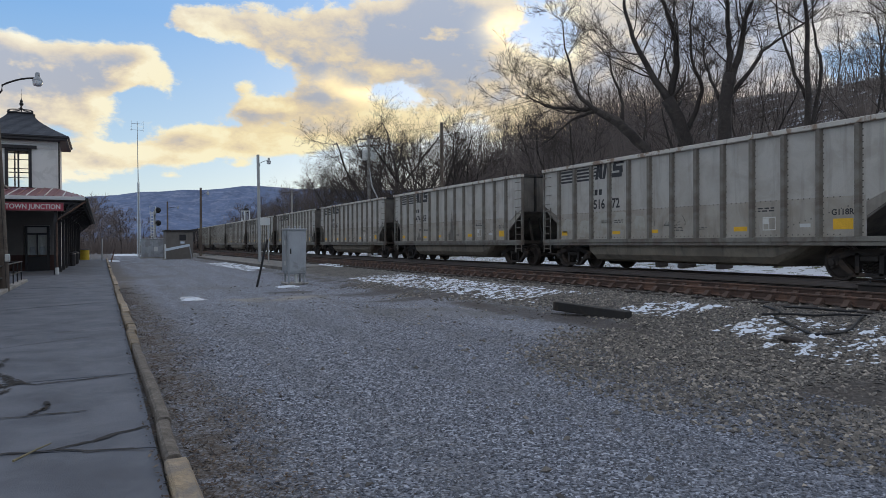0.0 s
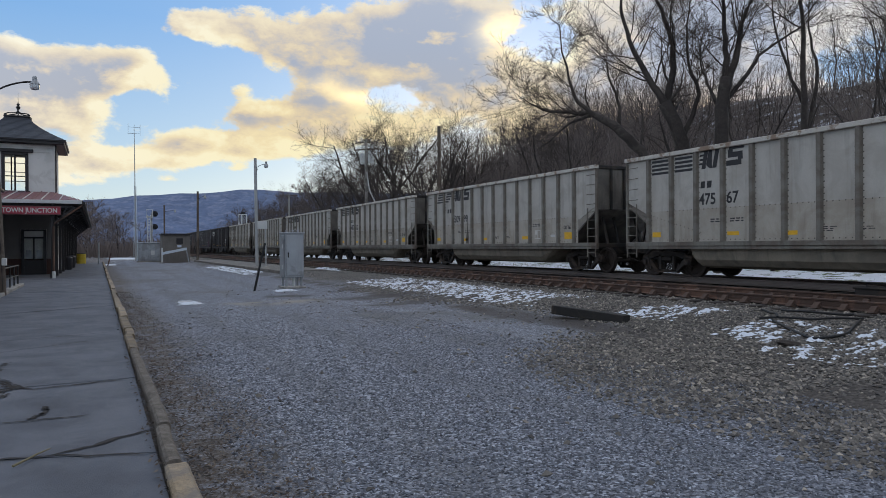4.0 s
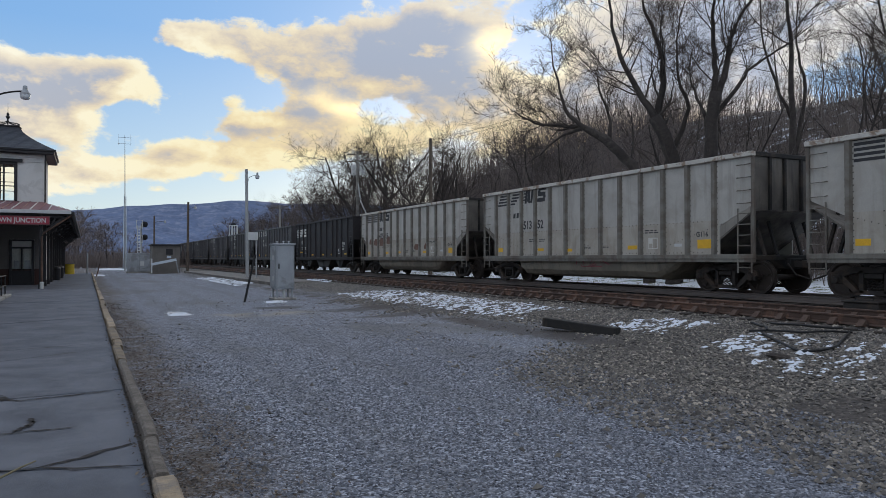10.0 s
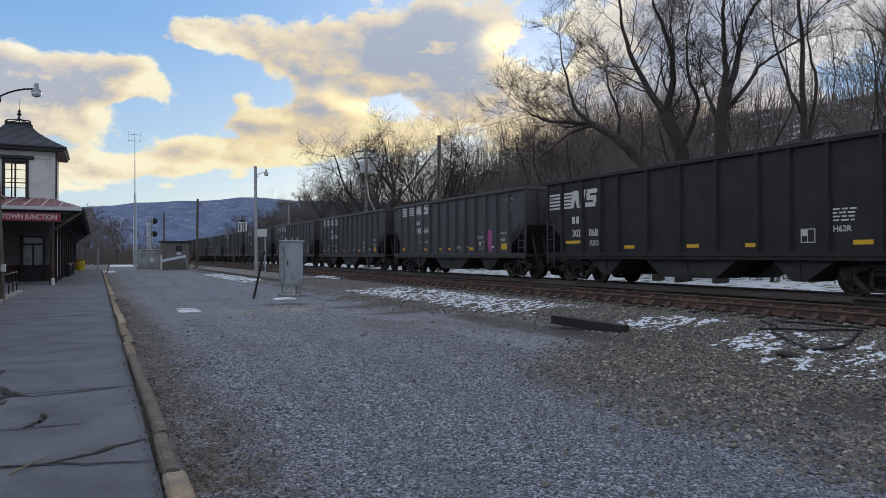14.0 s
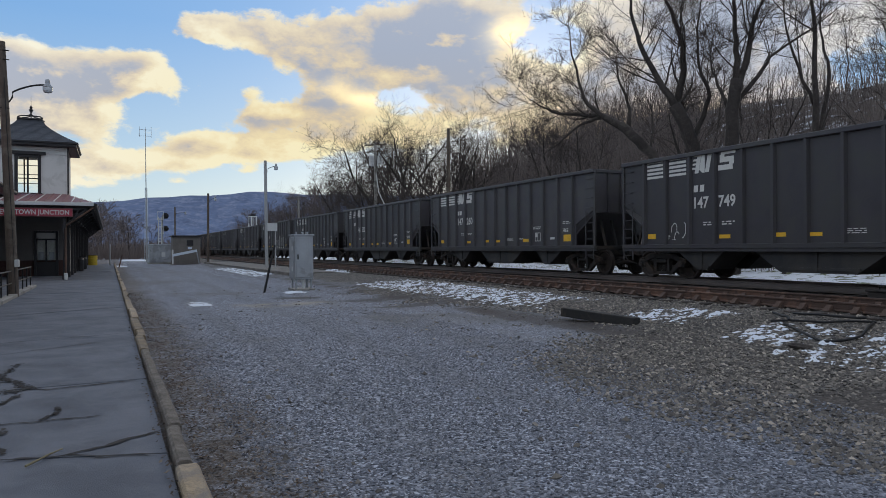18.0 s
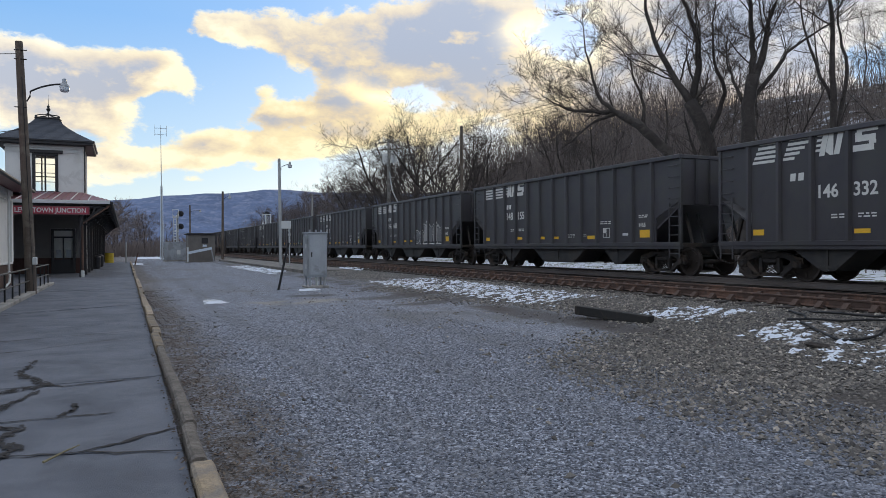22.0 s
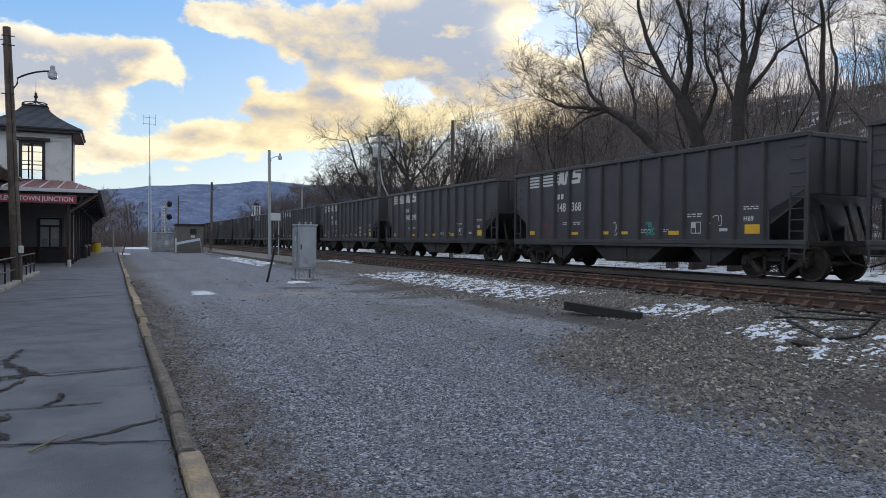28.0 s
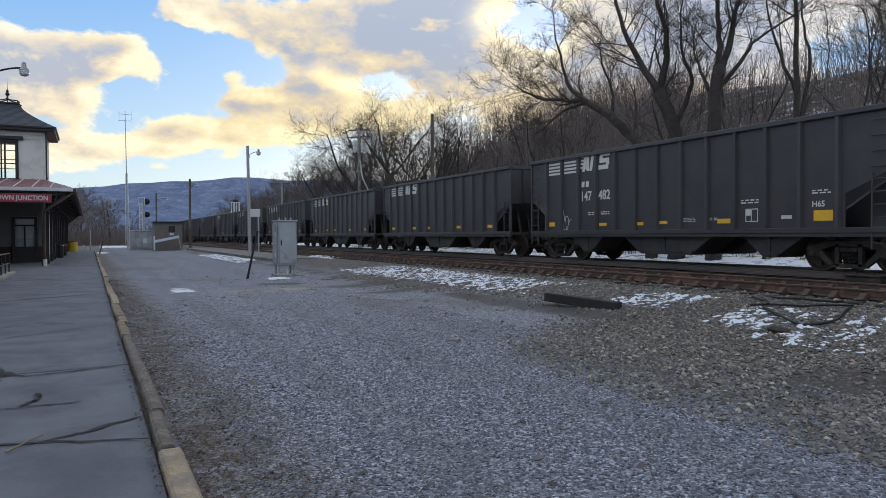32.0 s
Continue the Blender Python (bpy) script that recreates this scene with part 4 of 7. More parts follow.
def mark(c, i, gon, digits, style, label):
    """Stencils of one car: owner's shapes, running number, data and reflectors."""
    rng = random.Random(100 + i)
    ink = M["ink"] if gon else M["white"]
    emblem(c, ink, style)
    if style == "joined":
        decal("owner_mark", [rect(0.0, 0, 0.17, 0.26), rect(0.24, 0, 0.17, 0.26)], ink, c, 5.5, 2.18)
        part("number", letters(digits[0], 0.36, ink), None, c, m=on_side(5.5, 1.70, 0.001) @ Matrix.Diagonal((0.95, 1, 1, 1)))
        part("number", letters(digits[1], 0.36, ink), None, c, m=on_side(4.52, 1.70, 0.001) @ Matrix.Diagonal((0.95, 1, 1, 1)))
        bars(c, 4.47, 1.50, 0.6, 3, ink)
        for y, w, z in ((5.9, 0.95, 1.44), (2.62, 0.48, 1.23), (-0.14, 0.48, 1.23), (-2.26, 0.48, 1.23), (-5.3, 0.48, 1.26)):
            decal("reflector", [rect(0, 0, w, 0.11)], M["yellow"], c, y, z)
        data_box(c, -3.94, 1.32, M["white"])
        bars(c, -4.8, 2.1, 0.6, 4, ink, 0.04, 0.05)
        part("class_mark", letters("H62R", 0.2, ink), None, c, m=on_side(-4.8, 1.58, 0.001))
        return
    decal("owner_mark", [rect(0.0, 0, 0.16, 0.2, 0.1), rect(0.24, 0, 0.16, 0.2, 0.1)], ink, c, 3.92 if style != "horse" else 4.72, 2.66)
    left, right = digits
    part("number", letters(left, 0.46, ink), None, c, m=on_side(3.97, 2.18, 0.001) @ Matrix.Diagonal((0.9, 1, 1, 1)))
    part("number", letters(right, 0.46, ink), None, c, m=on_side(2.98, 2.18, 0.001) @ Matrix.Diagonal((0.9, 1, 1, 1)))
    bars(c, 3.55, 1.72, 0.45, 2, ink)
    bars(c, 2.85, 1.72, 0.45, 2, ink)
    for y, w, h in ((5.9, 0.36, 0.16), (2.95, 0.40, 0.11), (1.15, 0.40, 0.11), (-2.2, 0.45, 0.13), (-5.15, 0.5, 0.26)):
        decal("reflector", [rect(0, 0, w, h)], M["yellow"], c, y, 1.26 + rng.uniform(-0.02, 0.02))
    if not gon:
        decal("reflector", [rect(0, 0, 0.38, 0.1)], M["yellow"], c, 0.1, 1.27)
    data_box(c, -3.15, 1.28, M["white"])
    bars(c, -3.0, 1.85, 0.6, 2, ink)
    bars(c, 0.2 if gon else -0.9, 1.42, 0.5, 3, ink, 0.02, 0.03)
    bars(c, -0.8 if gon else -1.75, 1.40, 0.45, 2, ink, 0.02, 0.03)
    decal("plate", [rect(0, 0, 0.3, 0.09)], M["screen"], c, -4.25, 1.34)
    part("class_mark", letters(label, 0.2, ink), None, c, m=on_side(-5.1, 1.62, 0.001))
    if not gon:
        bars(c, -5.1, 2.0, 0.5, 2, ink, 0.03, 0.03)


# ink or paint, number on both sides of a rib, style of the owner's mark, class
CARS = [("516", "72", "bars", "G118R"), ("474", "59", "bars", "G116"), ("475", "67", "bars", "G116"), ("509", "99", "horse", "G116"),
        ("487", "12", "bars", "G116"), ("474", "10", "bars", "G116"), ("513", "52", "horse", "G116"), ("475", "18", "bars", "G116"),
        ("302", "068", "joined", "H82SR"), ("148", "464", "bars", "H65"), ("147", "749", "bars", "H65"), ("147", "260", "bars", "H65"),
        ("146", "332", "horse", "HP30R"), ("148", "155", "bars", "H65"), ("146", "688", "bars", "H65"), ("149", "3", "bars", "H65"),
        ("148", "368", "bars", "H69"), ("148", "098", "bars", "H65"), ("147", "482", "bars", "H65")] + [("", "", "bars", "H65")] * 10
proto = {True: car("gondola"), False: car("hopper")}
WIDE = car("hopper", (6.1, 4.86, 3.82, 2.92, 1.5, 0.1, -1.3, -2.7, -3.65, -4.7, -6.0), "soot")
TRAIN = []
for i, (a, b, style, cls) in enumerate(CARS):
    gon = i < 8 or i == 27
    first = WIDE if i == 8 else proto[gon] if i in (0, 9) else None
    TRAIN.append(first if first else copy_thing(proto[gon], pose(0, 0, 0)))
for i, (a, b, style, cls) in enumerate(CARS):
    c = TRAIN[i]
    gon = i < 8 or i == 27
    if a:
        mark(c, i, gon, (a, b), style, cls)
    else:
        emblem(c, M["ink"] if gon else M["white"], "bars")
        for y in (5.9, 2.95, 1.15, -2.2, -5.15):
            decal("reflector", [rect(0, 0, 0.42, 0.13)], M["yellow"], c, y, 1.27)


def gone(t):
    """Metres that the train has run after t seconds, slowing a little."""
    return 9.17 * t - 0.0099 * t * t


def place(s):
    """Pose on the line at s along it."""
    d = max(0.0, s - 150.0)
    return pose(TRACKS[1] + d * d / 2000.0, s, RAIL, 0, 0, -math.degrees(d / 1000.0))


# paint and rust that set single cars apart
def blotch(parent, mat, y, z, w, h, seed, name="paint_patch", label="ragged patch of paint"):
    """An uneven flat patch on the near side."""
    pts = []
    for k in range(22):
        a = k * math.tau / 22
        r = 1 + 0.28 * noise.noise((math.cos(a) * 1.7, math.sin(a) * 1.7, seed * 3.3))
        pts.append((w * r * math.copysign(abs(math.cos(a)) ** 0.7, math.cos(a)), h * r * math.copysign(abs(math.sin(a)) ** 0.7, math.sin(a))))
    decal(name, [pts], mat, parent, y, z, label)


for k, (y, z, w, h) in enumerate(((5.55, 1.6, 0.34, 0.26), (4.55, 1.5, 0.36, 0.3), (3.55, 1.66, 0.4, 0.42), (2.6, 1.72, 0.36, 0.3), (1.6, 1.6, 0.28, 0.26))):
    blotch(TRAIN[0], M["primer"], y, z, w, h, k + 1)
for k, (y, z, w, h) in enumerate(((5.45, 2.02, 0.2, 0.16), (4.55, 1.98, 0.28, 0.22), (3.55, 2.0, 0.34, 0.3), (2.55, 2.05, 0.28, 0.25), (-2.6, 1.62, 0.25, 0.16), (-1.4, 1.62, 0.3, 0.16))):
    blotch(TRAIN[7], M["rustpatch"], y, z, w, h, k + 20, "rust_bloom", "brown bloom of rust")
def smear(parent, y, z, w, h, seed):
    """Dark oil run down a panel: broad at its foot, drawn out to ragged points above."""
    rg = random.Random(seed)
    n = 9
    tops = [h * (0.35 + 0.65 * math.exp(-((k - n * 0.45) / 1.7) ** 2)) * rg.uniform(0.7, 1.05) for k in range(n)]
    for k in range(n):
        x0, x1 = w * k / n, w * (k + 1) / n
        m_ = (x0 + x1) / 2 + rg.uniform(-0.01, 0.01)
        decal("oil_streak", [[(x0, 0), (x1, 0), (x1, tops[k] * 0.5), (m_, tops[k]), (x0, tops[k] * 0.55)]], M["stain"], parent, y, z, "dark oily run")


smear(TRAIN[1], -0.12, 1.12, 0.72, 1.7, 41)
smear(TRAIN[1], 3.82, 1.12, 0.5, 0.8, 42)
smear(TRAIN[3], 2.75, 1.12, 0.3, 1.6, 43)
smear(TRAIN[3], 0.25, 1.12, 0.25, 1.5, 44)
smear(TRAIN[5], 0.8, 1.12, 0.25, 1.3, 45)
def throw_up(parent, y, z):
    """A large silver piece with pale outlines, no letters that can be read: an oval, then jagged blocks."""
    def oval(w, h):
        return [(w * math.cos(k * math.tau / 24), h * math.sin(k * math.tau / 24)) for k in range(24)]

    for w, h, mat, lift, label in ((0.48, 0.42, M["white"], 0.0, "pale oval outline"), (0.44, 0.38, M["ink"], 0.002, "black oval line"), (0.40, 0.34, M["shade"], 0.004, "grey oval")):
        decal("graffiti", [oval(w, h)], mat, parent, y - 0.05, z + 0.45, label, lift)
    scrawl(parent, M["ink"], y + 0.25, z + 0.25, 0.55, 0.42, 6, 6, 0.03)
    block = [(0.0, 0.0), (0.62, 0.02), (0.58, 0.42), (0.80, 0.52), (0.72, 0.95), (0.45, 1.28), (0.30, 1.02), (0.08, 1.14), (0.14, 0.7), (-0.06, 0.45)]
    for k, (dx, sx, sy, flip) in enumerate(((0.52, 0.8, 0.62, False), (1.05, 1.0, 1.0, False), (1.75, 0.95, 0.86, True), (2.4, 1.05, 0.95, False), (3.05, 0.85, 0.8, True))):
        pts = [((0.7 - u if flip else u) * sx, v * sy) for u, v in block]
        mid = (sum(p[0] for p in pts) / len(pts), sum(p[1] for p in pts) / len(pts))
        for grow_, mat, lift, label in ((1.08, M["white"], 0.006, "pale jagged outline"), (0.97, M["ink"], 0.008, "black jagged line"), (0.82, M["mark"] if k % 2 else M["shade"], 0.010, "silver jagged shape")):
            decal("graffiti", [[(mid[0] + (u - mid[0]) * grow_, mid[1] + (v - mid[1]) * grow_) for u, v in pts]], mat, parent, y - dx, z + 0.06, label, lift + 0.0006 * k)


throw_up(TRAIN[14], -1.0, 1.1)
scrawl(TRAIN[10], M["white"], 4.95, 1.25, 0.7, 0.5, 7, 5, 0.025)
scrawl(TRAIN[16], M["teal"], -1.2, 1.25, 0.42, 0.4, 8, 8, 0.04)
scrawl(TRAIN[16], M["white"], 0.5, 1.25, 0.4, 0.45, 9, 5, 0.02)
scrawl(TRAIN[16], M["redmark"], 5.0, 1.3, 0.7, 0.4, 10, 7, 0.03)
scrawl(TRAIN[16], M["white"], -3.75, 1.5, 0.6, 0.3, 16, 4, 0.02)
scrawl(TRAIN[17], M["redmark"], 4.9, 1.3, 0.7, 0.4, 11, 7, 0.03)
scrawl(TRAIN[18], M["white"], 5.0, 1.15, 0.5, 0.75, 12, 5, 0.025)
blotch(TRAIN[9], M["pink"], -4.15, 1.72, 0.2, 0.42, 71, "graffiti", "magenta spray-painted figure")
blotch(TRAIN[9], M["pink"], -4.2, 1.26, 0.13, 0.09, 72, "graffiti", "magenta spray-painted figure")
scrawl(TRAIN[9], M["white"], -5.6, 2.95, 0.6, 0.5, 73, 4, 0.02)
scrawl(TRAIN[6], M["redmark"], 0.5, 0.7, 2.2, 0.25, 14, 6, 0.02)
scrawl(TRAIN[0], M["greyrib"], 0.9, 1.5, 1.3, 0.4, 15, 6, 0.02)


def motions():
    turns = [k / 15.0 for k in range(481)]
    for i, c in enumerate(TRAIN):
        for truck_ in [o for o in c.children if o.name.startswith("truck")]:
            for w in [o for o in truck_.children if o.name.startswith("wheelset")]:
                y = w.matrix_basis.translation.y
                walk(w, [(t, pose(0, y, 0.457, math.degrees(gone(t) / 0.457) + 37 * i)) for t in turns])
    for i, c in enumerate(TRAIN):
        walk(c, [(t, place(16.09 + PITCH * i - gone(t))) for t in [2.0 * k for k in range(17)]])

# ---- platform and kerb ----
def strip(x0, x1, y0, y1, z0, z1, b=0.01):
    return Geo().box(x0, x1, y0, y1, z0, z1, b)


plat = thing("platform", None, "worn dark asphalt platform with tarred cracks", "platform", "", "structure")
slabs = [(-6.0, 0.3), (5.66, 0.33), (9.05, -0.05), (14.16, -0.3), (20.7, -0.55), (29.0, -0.3), (40.0, 0.0), (55.0, 0.0), (84.0, 0.0)]


def seam_line(y0, lean, k):
    """A ragged joint across the platform from the kerb."""
    return [(0.36 - 9.36 * i / 24, y0 + lean * min(2.6, 9.36 * i / 24) + 0.035 * noise.noise((i * 0.9, y0, 0.0))) for i in range(25)]


for k in range(len(slabs) - 1):
    lo, hi = seam_line(*slabs[k], k), seam_line(*slabs[k + 1], k + 1)
    g = Geo().prism([(x, y - 0.008) for x, y in hi] + [(x, y + 0.008) for x, y in lo[::-1]], "z", -0.1, 0.062 + 0.004 * ((k * 7) % 3 - 1))
    part("slab", g, M["asphalt"], plat)
part("seam_bed", Geo().box(-9, 0.36, -6, 84, -0.1, 0.035), M["crack"], plat, "tarry seam between slabs")

kerb = thing("platform_kerb", None, "row of weathered timber baulks edging the platform", "kerb", "", "structure")
rng = random.Random(5)
y = -1.35
for k in range(40):
    L = (2.2, 2.2, 2.1, 1.1, 5.0, 1.9, 0.95, 2.4, 2.6)[k] if k < 9 else rng.choice((2.4, 2.4, 2.7, 1.5, 1.2))
    w = rng.uniform(0.13, 0.16) if k not in (3, 4) else 0.105
    up_ = rng.uniform(-0.015, 0.02)
    g = Geo()
    # a split and weathered baulk: uneven along its length
    n_ = max(3, int(L / 0.09)) if k < 9 else max(3, int(L / 0.3))
    ring = []
    for i in range(n_ + 1):
        f = i / n_
        e = 0.009 * noise.noise((k * 3.1, f * L * 1.6, 0.0)) + 0.003 * noise.noise((k * 3.1, f * L * 9.0, 3.0))
        g.v += [(-w / 2 + e, f * (L - 0.025), -0.12), (w / 2 + e, f * (L - 0.025), -0.12), (w / 2 + e, f * (L - 0.025), 0.05 + up_ + e), (w / 2 - 0.02 + e, f * (L - 0.025), 0.072 + up_ + e), (-w / 2 + 0.02 + e, f * (L - 0.025), 0.075 + up_ - e), (-w / 2 + e, f * (L - 0.025), 0.055 + up_ - e)]
    g.f = [(i * 6 + j, i * 6 + (j + 1) % 6, (i + 1) * 6 + (j + 1) % 6, (i + 1) * 6 + j) for i in range(n_) for j in range(6)] + [tuple(range(5, -1, -1)), tuple(range(n_ * 6, n_ * 6 + 6))]
    part("baulk", g, M["driftwood"] if k in (3, 4) else M["kerb"], kerb, "split grey timber" if k in (3, 4) else "", m=pose(0.455 + rng.uniform(-0.015, 0.015), y, 0.06, rng.uniform(-0.25, 0.25), 0, rng.uniform(-0.5, 0.5)))
    y += L
    if y > 84:
        break

# ---- station building ----
st = thing("station_building", None, "white stucco railway station with maroon canopy and dark tower roof", "station")
TX0, TX1, TY0, TY1 = -6.45, -2.34, 48.0, 52.5
WX0, WX1, WZ0, WZ1 = -4.95, -3.82, 5.05, 7.2


def wall_with_window(y0, y1):
    """A tower wall across the view with one tall window opening through it."""
    return pierced(y0, y1, WX0, WX1, WZ0, WZ1)


def pierced(y0, y1, hx0, hx1, hz0, hz1):
    """A wall slab with one opening through it."""
    o, h = [(TX0, 0), (TX1, 0), (TX1, 8.0), (TX0, 8.0)], [(hx0, hz0), (hx1, hz0), (hx1, hz1), (hx0, hz1)]
    vs = [(x, y, z) for y in (y0, y1) for x, z in o + h]
    fs = []
    for i in range(4):
        j = (i + 1) % 4
        fs += [(i, j, 4 + j, 4 + i), (8 + j, 8 + i, 12 + i, 12 + j), (i, 8 + i, 8 + j, j), (4 + j, 12 + j, 12 + i, 4 + i)]
    return Geo().add(vs, fs)


part("tower_wall", wall_with_window(TY0, TY0 + 0.25), M["stucco"], st)
part("tower_wall", pierced(TY1 - 0.25, TY1, -6.1, -2.7, WZ0, 7.5), M["stucco"], st)
part("back_window", Geo().box(-5.02, -4.94, TY1 - 0.15, TY1 - 0.08, WZ0, 7.5).box(-3.86, -3.78, TY1 - 0.15, TY1 - 0.08, WZ0, 7.5).box(-6.1, -2.7, TY1 - 0.15, TY1 - 0.08, 6.25, 6.31), M["trim"], st)
part("tower_wall", Geo().box(TX0, TX0 + 0.25, TY0 + 0.25, TY1 - 0.25, 0, 8.0), M["stucco"], st)
part("tower_wall", Geo().box(TX1 - 0.25, TX1, TY0 + 0.25, TY1 - 0.25, 0, 8.0), M["stucco"], st)
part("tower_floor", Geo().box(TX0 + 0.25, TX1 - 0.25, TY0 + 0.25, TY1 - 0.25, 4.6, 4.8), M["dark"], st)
part("frieze", Geo().box(TX0 - 0.04, TX1 + 0.04, TY0 - 0.04, TY0 - 0.003, 7.35, 7.5, 0.01).box(TX0 - 0.06, TX1 + 0.06, TY0 - 0.06, TY0 - 0.003, 7.62, 7.8, 0.01), M["stucco"], st)
part("downpipe", Geo().tube([(TX1 + 0.07, TY0 - 0.05, 4.9), (TX1 + 0.07, TY0 - 0.05, 7.8)], 0.045, 8), M["trim"], st)
part("downpipe", Geo().tube([(-5.55, TY0 - 0.08, 5.0), (-5.55, TY0 - 0.08, 7.8)], 0.045, 8), M["trim"], st)
for y, s in ((TY0, -1),):
    w = part("window", Geo().box(WX0 - 0.12, WX0 + 0.05, y + s * 0.05, y - s * 0.1, WZ0 - 0.05, WZ1 + 0.02, 0.01).box(WX1 - 0.05, WX1 + 0.12, y + s * 0.05, y - s * 0.1, WZ0 - 0.05, WZ1 + 0.02, 0.01)
             .box(-4.43, -4.34, y + s * 0.04, y - s * 0.1, WZ0, WZ1, 0.01).box(WX0 - 0.12, WX1 + 0.12, y + s * 0.05, y - s * 0.1, WZ1 - 0.04, WZ1 + 0.1, 0.01), M["trim"], st, "tall dark-framed double casement window")
    part("lintel", Geo().box(WX0 - 0.38, WX1 + 0.38, y + s * 0.16, y + s * 0.005, WZ1 + 0.1, WZ1 + 0.3, 0.02), M["trim"], w)
    part("sill", Geo().box(WX0 - 0.2, WX1 + 0.2, y + s * 0.14, y - s * 0.1, WZ0 - 0.16, WZ0 - 0.03, 0.015), M["trim"], w)
    for x0, x1 in ((WX0 + 0.05, -4.43), (-4.34, WX1 - 0.05)):
        g = Geo()
        for k in (1, 2, 3):
            z = WZ0 + (WZ1 - WZ0) * k / 4
            g.box(x0, x1, y - s * 0.03, y - s * 0.07, z - 0.018, z + 0.018)
        part("glazing_bars", g, M["trim"], w)
        for k in range(4):
            p = part("pane", Geo().box(x0, x1, y - s * 0.045, y - s * 0.052, WZ0 + (WZ1 - WZ0) * k / 4 + 0.02, WZ0 + (WZ1 - WZ0) * (k + 1) / 4 - 0.02), M["pane"], w)
            p.visible_shadow = False
# bell-cast tower roof in courses
cx, cy = (TX0 + TX1) / 2, (TY0 + TY1) / 2


def roof_ring(prof):
    g = Geo()
    for r, z in prof:
        ry = r + 0.2
        g.v += [(cx - r, cy - ry, z), (cx + r, cy - ry, z), (cx + r, cy + ry, z), (cx - r, cy + ry, z)]
    n = len(prof)
    g.f = [(j * 4 + k, j * 4 + (k + 1) % 4, (j + 1) * 4 + (k + 1) % 4, (j + 1) * 4 + k) for j in range(n - 1) for k in range(4)] + [(3, 2, 1, 0), (4 * n - 4, 4 * n - 3, 4 * n - 2, 4 * n - 1)]
    return g


def bell(f):
    """Radius and height of the roof's curve."""
    return 0.62 + 2.05 * (1 - f) ** 1.45, 8.06 + 1.58 * f


part("eave", roof_ring(((2.5, 7.8), (2.6, 7.84), (2.6, 7.97), (2.68, 7.99), (2.68, 8.06))), M["trim"], st, "dark boxed eave")
for k in range(18):
    (r0, z0), (r1, z1) = bell(k / 18), bell((k + 1) / 18)
    part("roof_course", roof_ring(((r0 + 0.02, z0), (r0 + 0.025, z0 + 0.02), (r1, z1 + 0.02))), M["slate"], st)
cap = part("roof_cap", roof_ring(((0.68, 9.62), (0.7, 9.66), (0.66, 9.72), (0.2, 9.76))), M["trim"], st)
g = Geo()
for sx in (-1, 1):
    for sy in (-1, 1):
        pts = [(cx + sx * 0.6 * (1 - f) ** 1.0 + sx * 0.12 * math.sin(f * 6.28), cy + sy * 0.6 * (1 - f), 9.7 + 0.72 * f ** 1.6 + 0.1 * math.sin(f * 6.28)) for f in [i / 12 for i in range(13)]]
        g.tube(pts, 0.035, 6)
        g.lathe([(0.01, 0), (0.07, 0.04), (0.07, 0.1), (0.01, 0.14)], 8, Matrix.Translation((cx + sx * 0.62, cy + sy * 0.62, 9.72)))
part("finial", g, M["iron"], cap, "black wrought-iron scrolls")
part("finial", Geo().lathe([(0.03, 9.75), (0.05, 10.2), (0.13, 10.34), (0.06, 10.45), (0.09, 10.52), (0.03, 10.6), (0.012, 10.7), (0.006, 11.25)], 10, Matrix.Translation((cx, cy, 0))), M["iron"], cap)

# hall behind, wing in front
part("hall_wall", Geo().box(-12.0, -4.7, 52.6, 88.0, 1.0, 4.6), M["stucco"], st)
part("hall_plinth", Geo().box(-12.05, -4.66, 52.55, 88.05, 0.0, 1.0), M["brick"], st)
part("hall_roof", Geo().prism([(-4.4, 4.6), (-4.4, 4.75), (-8.4, 6.9), (-12.3, 4.75), (-12.3, 4.6)], "y", 52.4, 88.3), M["slate"], st)
part("tower_plinth", Geo().box(TX0 - 0.03, TX1 + 0.03, TY0 - 0.04, TY0 - 0.003, 0.0, 1.0), M["brick"], st, "dark brick plinth")
# added sheets: shade under the canopy, painted in front of the wall
part("porch_panelling", Geo().box(TX0 - 0.02, -4.12, TY0 - 0.03, TY0 - 0.003, 1.0, 3.86).box(-2.78, TX1 + 0.02, TY0 - 0.03, TY0 - 0.003, 1.0, 3.86).box(-4.12, -2.78, TY0 - 0.03, TY0 - 0.003, 2.77, 3.86), M["porch_shade"], st, "dark sheets painting the canopy's shade on the white wall")
part("wing_wall", Geo().box(-11.0, -4.4, 12.0, 34.2, 0.95, 4.0), M["stucco"], st, "white stucco wing")
part("wing_plinth", Geo().box(-11.03, -4.37, 11.97, 34.23, 0.0, 0.95), M["brick"], st, "dark brick plinth")
part("wing_band", Geo().box(-11.05, -4.34, 11.95, 34.25, 0.95, 1.03, 0.01), M["stucco"], st)
part("wing_frieze", Geo().box(-11.05, -4.33, 11.95, 34.27, 3.55, 3.62, 0.01).box(-11.05, -4.33, 11.95, 34.27, 3.8, 4.0, 0.01), M["stucco"], st)
part("corner_pilaster", Geo().box(-4.46, -4.33, 33.8, 34.27, 1.03, 3.55, 0.01), M["stucco"], st)
part("link_wall", Geo().box(-11.0, -6.2, 34.3, 48.0, 0.0, 4.6), M["stucco"], st)
part("wing_roof", Geo().prism([(-3.66, 4.02), (-3.66, 4.14), (-4.6, 4.62), (-8.0, 6.6), (-12.0, 4.2), (-12.0, 4.02)], "y", 11.4, 34.7), M["redroof"], st, "maroon metal wing roof")
